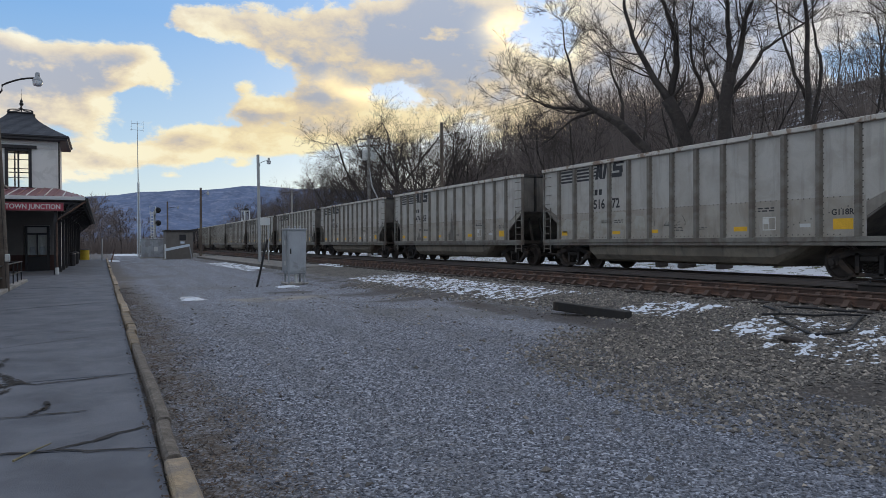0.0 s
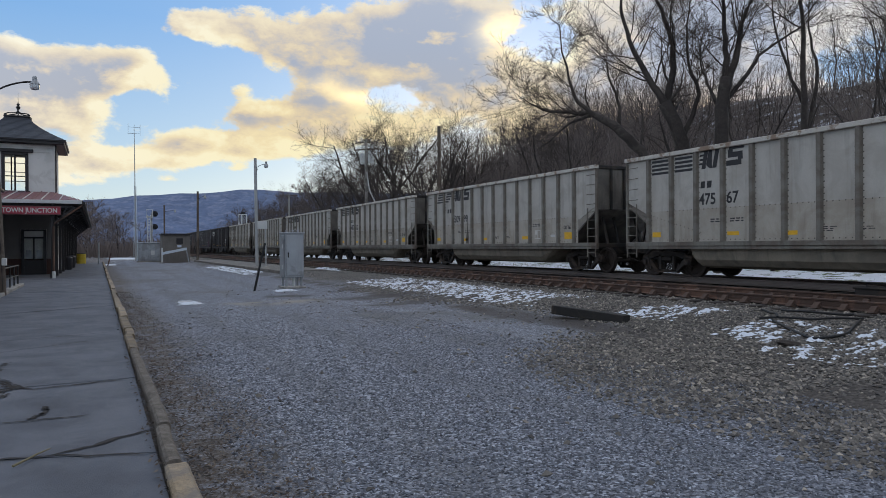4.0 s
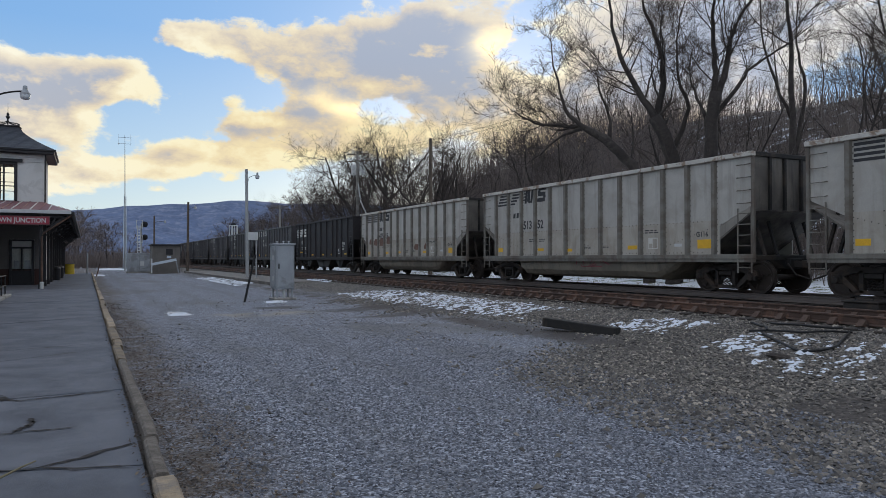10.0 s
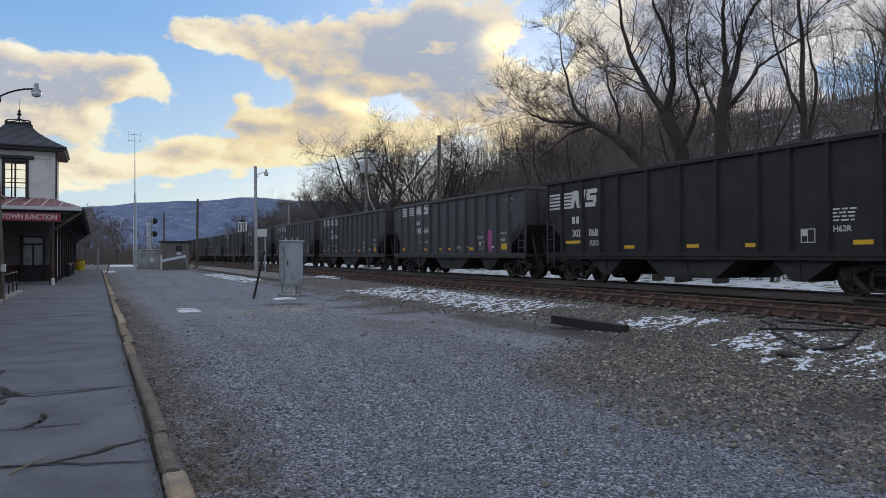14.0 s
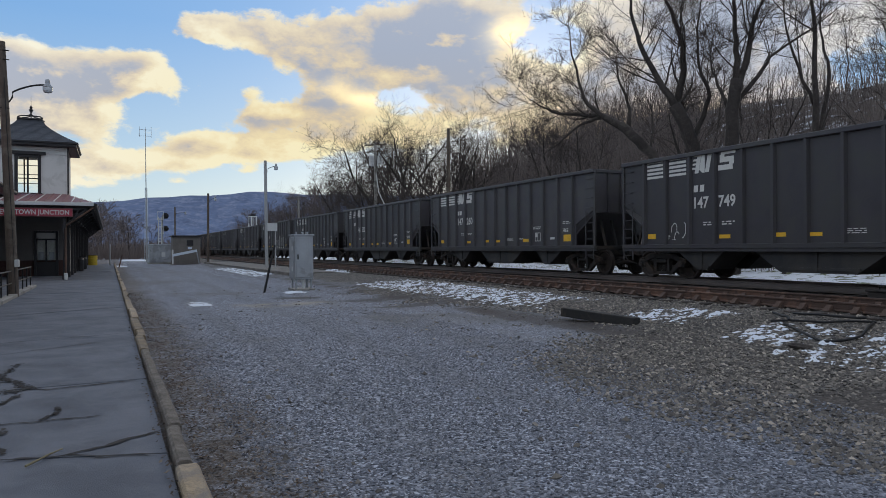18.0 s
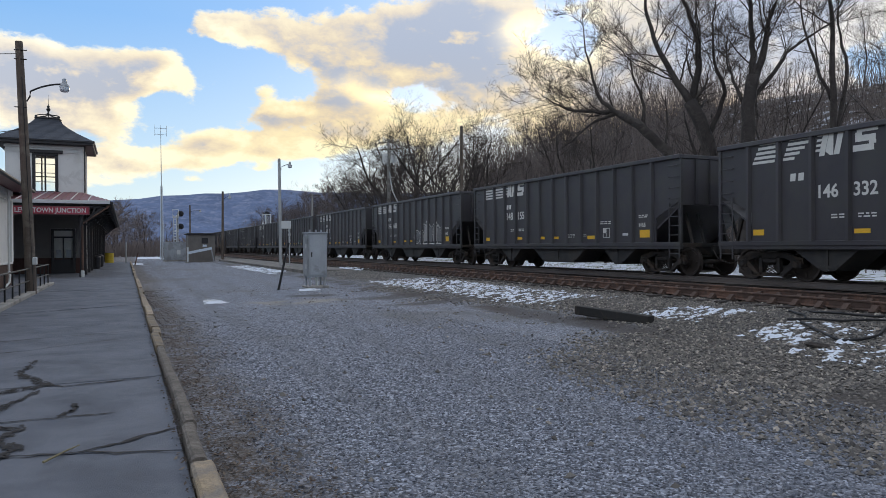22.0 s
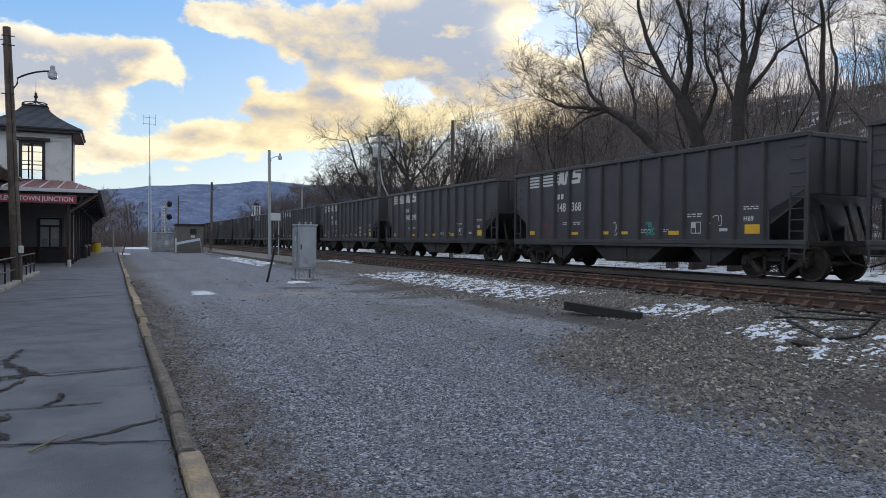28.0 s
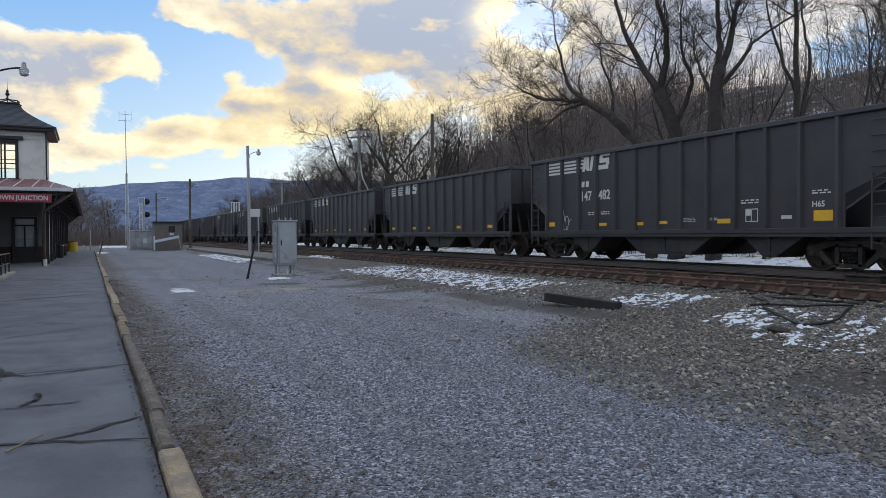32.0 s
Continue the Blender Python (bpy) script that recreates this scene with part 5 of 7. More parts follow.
part("wing_gutter", Geo().tube([(-3.62, 11.4, 4.05), (-3.62, 34.7, 4.05)], 0.075, 8), M["trim"], st)
part("link_roof", Geo().prism([(-5.2, 4.6), (-5.2, 4.75), (-8.0, 6.4), (-12.0, 4.75), (-12.0, 4.6)], "y", 34.7, 48.0), M["slate"], st)
part("wing_downpipe", Geo().tube([(-4.28, 32.6, 3.9), (-4.28, 32.6, 0.7), (-4.22, 32.4, 0.5), (-4.22, 32.2, 0.25), (-4.28, 31.6, 0.1)], 0.045, 8), M["stucco"], st, "white downpipe")

# canopy: hipped standing-seam roof on posts
E0, E1, CY0, CY1 = -0.78, -2.40, 41.0, 87.0
part("canopy_roof", Geo().add([(-6.5, CY0, 4.0), (E0, CY0, 4.0), (E0, CY1, 4.0), (-6.5, CY1, 4.0), (-6.5, CY0, 4.1), (E0, CY0, 4.1), (E0, CY1, 4.1), (-6.5, CY1, 4.1),
     (-6.5, TY0, 5.0), (E1, TY0, 5.0), (E1, CY1, 4.6), (-6.5, CY1, 4.6)],
    [(0, 3, 2, 1), (0, 1, 5, 4), (1, 2, 6, 5), (4, 5, 9, 8), (5, 6, 10, 9), (8, 9, 10, 11), (0, 4, 8, 11, 7, 3), (2, 3, 7, 6), (6, 7, 11, 10)]), M["redroof"], st, "maroon standing-seam canopy roof")
for k in range(14):
    x = -6.3 + k * 0.41
    f = min(1.0, (E0 - x) / (E0 - E1)) if x > E1 else 1.0
    part("seam", Geo().beam((x, CY0, 4.125), (x, CY0 + 7.0 * f, 4.125 + 0.9 * f), 0.03, 0.05), M["screen"] if k % 2 else M["redroof"], st)
for k in range(44):
    y = 42.0 + k * 1.0
    f = min(1.0, (y - CY0) / 7.0)
    part("seam", Geo().beam((E0, y, 4.125), (E0 - 1.62 * f, y, 4.125 + 0.85 * f - 0.3 * f * (y - 48) / 39 * (y > 48)), 0.03, 0.05), M["redroof"], st)
part("fascia", Geo().box(-6.5, E0 + 0.02, CY0 - 0.05, CY0 - 0.003, 3.92, 4.10, 0.01), M["screen"], st, "pale fascia board")
part("fascia", Geo().box(E0 + 0.003, E0 + 0.05, CY0, CY1, 3.90, 4.10, 0.01), M["trim"], st, "dark fascia board")
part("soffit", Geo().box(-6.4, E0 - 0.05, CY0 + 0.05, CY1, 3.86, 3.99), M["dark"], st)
part("gutter", Geo().tube([(E0 + 0.1, CY0 - 0.1, 3.98), (E0 + 0.1, CY1, 3.98)], 0.08, 8), M["trim"], st)
post_me = mesh("post", Geo().box(-0.075, 0.075, -0.075, 0.075, 0.3, 3.86, 0.012).box(-0.1, 0.1, -0.1, 0.1, 0.0, 0.3, 0.01).box(-0.12, 0.12, -0.12, 0.12, 3.5, 3.62, 0.01), M["trim"])
for k in range(12):
    y = 41.25 + k * 3.9
    pst = part("post", post_me, None, st, m=pose(-2.14, y, 0))
    part("bracket", Geo().beam((-2.1, y, 2.9), (-1.0, y, 3.84), 0.09, 0.09).beam((-2.1, y, 3.75), (-0.95, y, 3.82), 0.09, 0.1).beam((-1.7, y, 3.24), (-1.45, y, 3.8), 0.07), M["trim"], st)
    if k < 11:
        part("beam", Geo().box(-2.22, -2.06, y, y + 3.9, 3.62, 3.84, 0.01), M["trim"], st)
part("downpipe", Geo().tube([(E0 + 0.06, 41.1, 3.9), (-0.95, 41.1, 3.7), (-2.02, 41.12, 2.9), (-2.08, 41.12, 2.7), (-2.08, 41.12, 0.05)], 0.05, 8), M["rust"], st, "brown downpipe")
part("pipe_boot", Geo().lathe([(0.09, 0.0), (0.09, 0.32), (0.07, 0.36)], 10, Matrix.Translation((-2.08, 41.12, 0.06))), M["screen"], st, "white pipe boot")
# name board
sg = part("sign", Geo().box(-5.23, -1.77, 40.88, 40.93, 3.37, 3.73, 0.008), M["redsign"], st, "red station name board with white letters")
part("sign_frame", Geo().box(-5.27, -1.73, 40.87, 40.94, 3.73, 3.77).box(-5.27, -1.73, 40.87, 40.94, 3.33, 3.37).box(-5.27, -5.23, 40.87, 40.94, 3.37, 3.73).box(-1.77, -1.73, 40.87, 40.94, 3.37, 3.73), M["redroof"], sg)
me = letters("LEWISTOWN JUNCTION", 0.34, M["screen"])
wide = max(v.co.x for v in me.vertices)
part("name", me, None, sg, m=Matrix.Translation((-5.12, 40.876, 3.44)) @ Matrix.Rotation(math.pi / 2, 4, "X") @ Matrix.Diagonal((3.22 / wide, 1, 1, 1)))
for x in (-4.9, -3.5, -2.1):
    part("sign_hanger", Geo().tube([(x, 40.92, 3.75), (x, 41.0, 3.95)], 0.015, 5), M["iron"], sg)
# door and windows under the canopy
d = part("door", Geo().box(-4.1, -3.95, TY0 - 0.14, TY0 - 0.045, 0.06, 2.75, 0.01).box(-2.95, -2.8, TY0 - 0.14, TY0 - 0.045, 0.06, 2.75, 0.01).box(-3.95, -2.95, TY0 - 0.14, TY0 - 0.045, 2.2, 2.3).box(-3.95, -2.95, TY0 - 0.14, TY0 - 0.045, 2.65, 2.75).box(-3.95, -2.95, TY0 - 0.11, TY0 - 0.045, 0.06, 0.9).box(-3.49, -3.41, TY0 - 0.12, TY0 - 0.045, 0.9, 2.2), M["trim"], st, "dark glazed double door")
for x0, x1 in ((-3.95, -3.49), (-3.41, -2.95)):
    part("pane", Geo().box(x0, x1, TY0 - 0.08, TY0 - 0.07, 0.92, 2.18), M["pane"], d)
    # pale oblongs paint the bright reflections onto the door glass
    part("notice", Geo().box(x0 + 0.1, x1 - 0.08, TY0 - 0.086, TY0 - 0.082, 1.0, 1.5), M["galv"], d)
    part("handle", Geo().tube([(x1 - 0.04 if x1 < -3.3 else x0 + 0.04, TY0 - 0.16, 1.0), (x1 - 0.04 if x1 < -3.3 else x0 + 0.04, TY0 - 0.16, 1.25)], 0.015, 6), M["galv"], d)
for y in (55.0, 60.0, 65.0, 70.0, 75.0, 80.0):
    part("window", Geo().box(-4.72, -4.62, y, y + 1.3, 1.1, 1.2).box(-4.72, -4.62, y, y + 1.3, 3.1, 3.25).box(-4.72, -4.62, y, y + 0.1, 1.2, 3.1).box(-4.72, -4.62, y + 1.2, y + 1.3, 1.2, 3.1).box(-4.7, -4.64, y + 0.62, y + 0.68, 1.2, 3.1), M["trim"], st)

# ---- things on the platform ----
rl = thing("ramp_railing", None, "black iron pipe railing along the ramp", "railing")
for k in range(10):
    y = 20.2 + k * 1.42
    part("railing_post", Geo().tube([(-2.95, y, 0.1), (-2.95, y, 0.92)], 0.024, 8), M["iron"], rl)
part("rail", Geo().tube([(-2.95, 18.5, 0.92), (-2.95, 33.2, 0.92), (-3.05, 33.35, 0.9), (-3.6, 33.4, 0.9)], 0.026, 8), M["iron"], rl)
part("rail", Geo().tube([(-2.95, 18.5, 0.52), (-2.95, 33.2, 0.52)], 0.022, 8), M["iron"], rl)
one("ramp_kerb", Geo().box(-3.05, -2.78, 18.0, 33.6, -0.05, 0.17, 0.02), M["concrete"], "pale concrete ramp kerb beside the platform", "kerb", kind="structure")


def bin_(x, y, mat, label):
    b = thing("litter_bin", pose(x, y, 0.06), label, "litter bin", "bins under the canopy")
    part("body", Geo().lathe([(0.2, 0), (0.24, 0.1), (0.26, 0.75), (0.27, 0.78)], 16), mat, b)
    part("lid", Geo().lathe([(0.28, 0.78), (0.28, 0.84), (0.2, 0.95), (0.06, 1.0)], 16), mat, b)


bin_(-1.95, 57.0, M["trim"], "dark green round litter bin under the canopy")
bin_(-1.9, 63.0, M["trim"], "dark green round litter bin under the canopy")
bl = thing("yellow_drum", pose(-1.55, 79.0, 0.06), "yellow steel drum standing by the canopy's end", "drum")
part("body", Geo().lathe([(0.42, 0), (0.42, 0.3), (0.44, 0.32), (0.42, 0.34), (0.42, 0.66), (0.44, 0.68), (0.42, 0.7), (0.42, 0.98), (0.44, 1.0), (0.36, 1.0)], 20), M["hydrant"], bl)
part("lid_ring", Geo().lathe([(0.445, 0.99), (0.445, 1.03), (0.3, 1.03)], 20), M["trim"], bl)

# ---- poles, lamps and line-side equipment ----
def arm_lamp(parent, x, y, z, reach, rise, r=0.03, dark=True):
    """A curved arm to the right with a hooded lamp at its end."""
    pts = [(x + reach * f, y, z + rise * math.sin(f * math.pi / 2) ** 0.8) for f in [i / 10 for i in range(11)]]
    part("arm", Geo().tube([(x, y, z - 0.25), (x + 0.1, y, z - 0.08)] + pts[1:], r, 7), M["iron"] if dark else M["pale"], parent)
    hx, hz = x + reach, z + rise
    h = part("lamp_head", Geo().lathe([(0.04, 0.2), (0.07, 0.17), (0.08, 0.04), (0.14, -0.04), (0.16, -0.08), (0.155, -0.09), (0.03, -0.05)], 14, Matrix.Translation((hx, y, hz))), M["galv"] if dark else M["pale"], parent, "grey hooded lamp head")
    part("lens", Geo().lathe([(0.155, -0.09), (0.145, -0.2), (0.11, -0.25), (0.03, -0.27)], 14, Matrix.Translation((hx, y, hz))), M["lampglass"], h, "clouded glass lens")


up = thing("utility_pole", None, "weathered wooden utility pole with a curved lamp arm", "utility pole")
part("pole", Geo().tube([(-2.9, 27.0, -0.3), (-2.98, 27.0, 2.2), (-3.1, 27.0, 5.5), (-3.22, 27.0, 8.5)], [0.17, 0.16, 0.14, 0.115], 16), M["pole"], up)
arm_lamp(up, -3.0, 26.9, 6.75, 1.12, 0.42)
for z in (7.9, 8.2, 6.3):
    part("bolt", Geo().tube([(-3.35, 26.9, z), (-2.98, 26.9, z)], 0.018, 6), M["iron"], up)
part("ground_wire", Geo().tube([(-2.83 - 0.037 * i, 26.86, 0.1 + i * 0.9) for i in range(9)], 0.012, 4), M["iron"], up)
part("meter_box", Geo().box(-2.86, -2.72, 26.78, 26.98, 1.05, 1.3, 0.02), M["screen"], up, "small white box")

lp = thing("light_pole", None, "pale pole with a small curved lamp arm", "lamp post")
part("pole", Geo().tube([(10.06, 50.0, 0.1), (9.98, 50.0, 7.9)], [0.125, 0.10], 12), M["pale"], lp)
arm_lamp(lp, 10.02, 50.0, 7.2, 0.72, 0.32, 0.025, False)

dp = thing("lamp_pole", None, "dark wooden pole with a round lamp", "lamp post")
part("pole", Geo().tube([(9.48, 78.0, 0), (9.53, 78.0, 7.6)], [0.14, 0.11], 12), M["pole"], dp)
arm_lamp(dp, 9.5, 78.0, 6.6, 0.75, 0.5, 0.02)
far_lamp = thing("lamp_pole", None, "distant dark pole with a round lamp", "lamp post")
part("pole", Geo().tube([(8.9, 112.0, 0), (8.9, 112.0, 8.0)], [0.14, 0.11], 10), M["pole"], far_lamp)
arm_lamp(far_lamp, 8.9, 112.0, 7.0, 1.5, 0.2, 0.03)

nb = thing("station_name_sign", None, "small pale name board on a white post", "sign")
part("post", Geo().box(9.78, 9.86, 45.96, 46.04, 0.15, 3.3, 0.01), M["pale"], nb)
part("board", Geo().box(9.28, 9.92, 45.9, 45.95, 2.8, 3.3, 0.012), M["screen"], nb)
part("footing", Geo().box(9.68, 9.96, 45.86, 46.14, 0.05, 0.35, 0.03), M["concrete"], nb)

ln = one("leaning_post", Geo().tube([(5.1, 26.0, -0.1), (5.36, 26.0, 1.1), (5.52, 26.0, 1.75)], [0.045, 0.04, 0.035], 8), M["iron"], "dark rusty post leaning over beside the cabinet", "post")

cb = thing("signal_cabinet", None, "galvanised steel equipment cabinet on a steel stand", "cabinet")
part("body", Geo().box(6.42, 7.16, 26.7, 27.5, 0.42, 2.12, 0.015), M["galv"], cb)
part("roof", Geo().box(6.38, 7.2, 26.66, 27.54, 2.12, 2.18, 0.012), M["galv"], cb)
dr = part("door", Geo().box(6.47, 7.11, 26.66, 26.695, 0.5, 2.06, 0.01), M["galv"], cb)
part("handle", Geo().box(6.52, 6.56, 26.62, 26.66, 1.2, 1.4, 0.008), M["iron"], dr)
part("side_door", Geo().box(6.385, 6.415, 26.76, 27.44, 0.5, 2.06, 0.01), M["galv"], cb)
for z in (0.75, 1.55):
    part("label_plate", Geo().box(6.376, 6.382, 26.85, 27.0, z, z + 0.17), M["screen"], cb, "small pale plate")
for x in (6.5, 7.08):
    for y in (26.8, 27.4):
        part("leg", Geo().box(x - 0.03, x + 0.03, y - 0.03, y + 0.03, 0.02, 0.42), M["galv"], cb)
part("base_plate", Geo().box(6.36, 7.22, 26.64, 27.56, 0.0, 0.07, 0.01), M["concrete"], cb)
part("conduit", Geo().tube([(6.8, 26.9, 0.0), (6.8, 26.9, 0.42)], 0.06, 8), M["screen"], cb)
for x in (6.55, 6.8, 7.0):
    part("vent_cap", Geo().lathe([(0.03, 2.18), (0.03, 2.24), (0.05, 2.25), (0.02, 2.28)], 8, Matrix.Translation((x, 27.0, 0))), M["galv"], cb)

# little boarded shed with a fallen-in barrier before it
sh = thing("line_side_shed", None, "small grey boarded shed with a flat roof", "shed")
part("wall", Geo().box(6.0, 8.7, 78.0, 78.08, 0.0, 2.95).box(6.0, 6.08, 78.08, 81.0, 0.0, 2.95).box(8.62, 8.7, 78.08, 81.0, 0.0, 2.95).box(6.08, 8.62, 80.92, 81.0, 0.0, 2.95), M["shed"], sh)
part("roof", Geo().box(5.85, 8.85, 77.8, 81.2, 2.95, 3.1, 0.015), M["trim"], sh)
part("window", Geo().box(7.35, 8.0, 77.95, 77.995, 2.0, 2.6, 0.01), M["trim"], sh, "small dark window")
part("notice", Geo().box(7.45, 7.85, 77.96, 77.995, 1.65, 1.88), M["boardblue"], sh, "small blue notice")
for k in range(13):
    part("board", Geo().box(6.0 + k * 0.21, 6.0 + k * 0.21 + 0.015, 77.975, 77.997, 0.0, 2.95), M["shed"], sh)
br = thing("barrier", None, "tilted white and blue barrier board on posts", "barrier")
part("board", Geo().beam((5.85, 76.9, 1.0), (8.25, 76.9, 1.5), 0.06, 0.26), M["boardblue"], br)
part("post", Geo().box(5.8, 5.95, 76.95, 77.1, -0.1, 1.6, 0.01), M["screen"], br)
part("post", Geo().beam((8.2, 77.0, 1.55), (8.5, 77.0, 0.0), 0.1), M["galv"], br)
part("foot", Geo().box(5.6, 6.05, 76.85, 77.2, -0.05, 0.12, 0.02), M["concrete"], br)

rc = thing("relay_cabinet", None, "large galvanised relay cabinet beside the signal", "cabinet")
part("body", Geo().box(4.0, 6.3, 85.0, 86.5, 0.15, 2.1, 0.02), M["galv"], rc)
part("roof", Geo().box(3.94, 6.36, 84.94, 86.56, 2.1, 2.24, 0.04), M["galv"], rc)
part("plinth", Geo().box(3.9, 6.4, 84.9, 86.6, -0.05, 0.15, 0.02), M["concrete"], rc)
for x in (4.15, 5.2):
    part("door", Geo().box(x, x + 1.0, 84.96, 84.995, 0.3, 1.95, 0.01), M["galv"], rc)
part("label_plate", Geo().box(5.3, 5.7, 84.93, 84.957, 0.8, 1.3), M["screen"], rc)

sm = thing("signal_mast", None, "railway signal mast with ladder and black signal heads", "railway signal")
part("mast", Geo().tube([(5.45, 85.4, 2.2), (5.45, 85.4, 5.6)], 0.08, 10), M["pale"], sm)
for x in (4.98, 5.28):
    part("ladder_rail", Geo().tube([(x, 84.6, 2.2), (x, 84.6, 5.3)], 0.05, 6), M["screen"], sm)
for k in range(9):
    part("rung", Geo().tube([(4.98, 84.6, 2.5 + k * 0.33), (5.28, 84.6, 2.5 + k * 0.33)], 0.035, 5), M["screen"], sm)
part("cage", Geo().box(4.9, 5.55, 84.8, 85.6, 5.0, 5.06).tube([(4.9, 84.8, 5.0), (4.9, 84.8, 5.9), (5.5, 84.8, 5.9), (5.5, 84.8, 5.0)], 0.045, 5).tube([(4.9, 84.8, 4.2), (5.5, 84.8, 4.2), (5.5, 84.8, 3.4), (4.9, 84.8, 3.4)], 0.045, 5), M["screen"], sm)
for z in (5.45, 4.0):
    h = part("signal_head", Geo().lathe([(0.33, 0), (0.33, 0.05), (0.1, 0.12)], 20, Matrix.Translation((5.75, 85.0, z)) @ Matrix.Rotation(math.pi / 2, 4, "X")), M["iron"], sm, "round black signal head")
    for a in range(3):
        part("hood", Geo().tube([(5.75 + 0.2 * math.cos(a * 2.09), 84.9, z + 0.2 * math.sin(a * 2.09)), (5.75 + 0.2 * math.cos(a * 2.09), 84.6, z + 0.2 * math.sin(a * 2.09))], 0.09, 10), M["iron"], h)
s2 = thing("signal_mast", None, "railway signal on a far mast behind the train", "railway signal")
part("mast", Geo().tube([(21.0, 116.0, 0.2), (21.0, 116.0, 7.0)], 0.1, 8), M["pale"], s2)
part("cage", Geo().box(20.4, 21.6, 115.4, 116.4, 5.3, 5.4).tube([(20.4, 115.4, 5.3), (20.4, 115.4, 6.9), (21.6, 115.4, 6.9), (21.6, 115.4, 5.3)], 0.13, 5).tube([(20.8, 115.4, 5.3), (20.8, 115.4, 6.9)], 0.1, 5).tube([(21.2, 115.4, 5.3), (21.2, 115.4, 6.9)], 0.05, 5), M["screen"], s2)
part("signal_head", Geo().lathe([(0.45, 0), (0.45, 0.06), (0.1, 0.14)], 16, Matrix.Translation((21.2, 116.2, 7.0)) @ Matrix.Rotation(math.pi / 2, 4, "X")), M["iron"], s2)

ms = thing("radio_mast", None, "tall slender radio mast with aerials at its top", "mast")
part("pole", Geo().tube([(4.3, 97.0, 0), (4.25, 97.0, 9.0), (4.2, 97.0, 17.2)], [0.10, 0.06, 0.03], 8), M["pale"], ms)
part("stay_frame", Geo().tube([(4.05, 96.8, 0), (4.15, 96.9, 9.5)], 0.035, 5).tube([(4.5, 96.8, 0), (4.36, 96.9, 9.5)], 0.035, 5), M["boardblue"], ms)
for z, w in ((17.0, 0.75), (16.2, 0.8)):
    part("aerial", Geo().tube([(4.2 - w, 97.0, z), (4.2 + w * 0.9, 97.0, z)], 0.025, 5), M["galv"], ms)
for x in (-0.7, 0.0, 0.7):
    part("aerial", Geo().tube([(4.2 + x, 97.0, 16.0), (4.2 + x, 97.0, 17.4)], 0.02, 5), M["galv"], ms)
pp = one("bollard_post", Geo().tube([(0.02, 79.0, 0), (0.02, 79.0, 2.2)], 0.075, 8), M["pale"], "pale steel post at the platform's far end", "post")
pq = one("bollard_post", Geo().tube([(0.75, 70.0, 0), (1.05, 70.0, 1.15)], 0.05, 8), M["rust"], "rusty leaning post at the platform's far end", "post")

# power line behind the train
tp = thing("transformer_pole", None, "wooden power pole with crossarms and two transformers", "utility pole")
part("pole", Geo().tube([(24.0, 65.6, 0.0), (24.0, 65.6, 12.3)], [0.19, 0.14], 12), M["concrete"], tp)
for z, w in ((12.0, 0.9), (11.3, 1.0), (9.6, 0.6)):
    part("crossarm", Geo().beam((24 - w * 0.9, 65.6 + w, z), (24 + w * 0.9, 65.6 - w, z), 0.1, 0.12), M["pole"], tp)
for e in (-1, 1):
    part("transformer", Geo().lathe([(0.26, 0), (0.3, 0.05), (0.3, 0.95), (0.24, 1.05), (0.08, 1.1)], 14, Matrix.Translation((24 - e * 0.28, 65.4 + e * 0.42, 9.9))), M["screen"], tp, "pale grey transformer can")
    for k in range(2):
        part("insulator", Geo().lathe([(0.04, 0), (0.07, 0.05), (0.05, 0.12), (0.07, 0.16), (0.03, 0.22)], 8, Matrix.Translation((24 - e * (0.35 + 0.35 * k), 65.6 + e * (0.4 + 0.4 * k), 12.06))), M["screen"], tp)
part("conduit_loop", Geo().tube([(24.0, 65.4, 9.0), (24.1, 65.0, 7.2), (24.3, 63.5, 5.6), (24.4, 62.2, 5.4)], 0.06, 6), M["screen"], tp)
up2 = one("utility_pole", Geo().tube([(26.0, 53.2, 0.0), (26.0, 53.1, 11.8)], [0.18, 0.14], 12), M["pole"], "dark wooden pole standing among the trees", "utility pole")
fp = thing("utility_pole", None, "pale distant pole with a crossarm", "utility pole")
part("pole", Geo().tube([(24.0, 97.0, 0.0), (24.0, 97.0, 9.0)], [0.16, 0.12], 10), M["concrete"], fp)
part("crossarm", Geo().beam((23.0, 98.0, 8.8), (25.0, 96.0, 8.8), 0.12), M["pole"], fp)


def wire(name, p, q, sag, r=0.012):
    p, q = Vector(p), Vector(q)
    pts = [p.lerp(q, i / 24) - Vector((0, 0, sag * 4 * (i / 24) * (1 - i / 24))) for i in range(25)]
    one(name, Geo().tube(pts, r, 4, False), M["iron"], "thin black overhead wire between the poles", "wire", "overhead wires")


for e in (-0.7, 0.7):
    wire("power_wire", (24 + e, 65.6 - e, 12.1), (24 + e, 97 - e, 8.9), 0.7)
    wire("power_wire", (24 + e, 65.6 - e, 12.1), (26, 8.0, 12.0), 1.4)
wire("power_wire", (24, 65.6, 9.6), (26.0, 53.2, 9.8), 0.4)
wire("power_wire", (24, 65.6, 9.6), (24, 97, 8.0), 1.6)
wire("service_wire", (-3.2, 27.0, 8.1), (-14.0, 22.0, 7.4), 0.5)
wire("service_wire", (-3.1, 27.0, 5.6), (-9.0, 25.0, 5.0), 0.3)

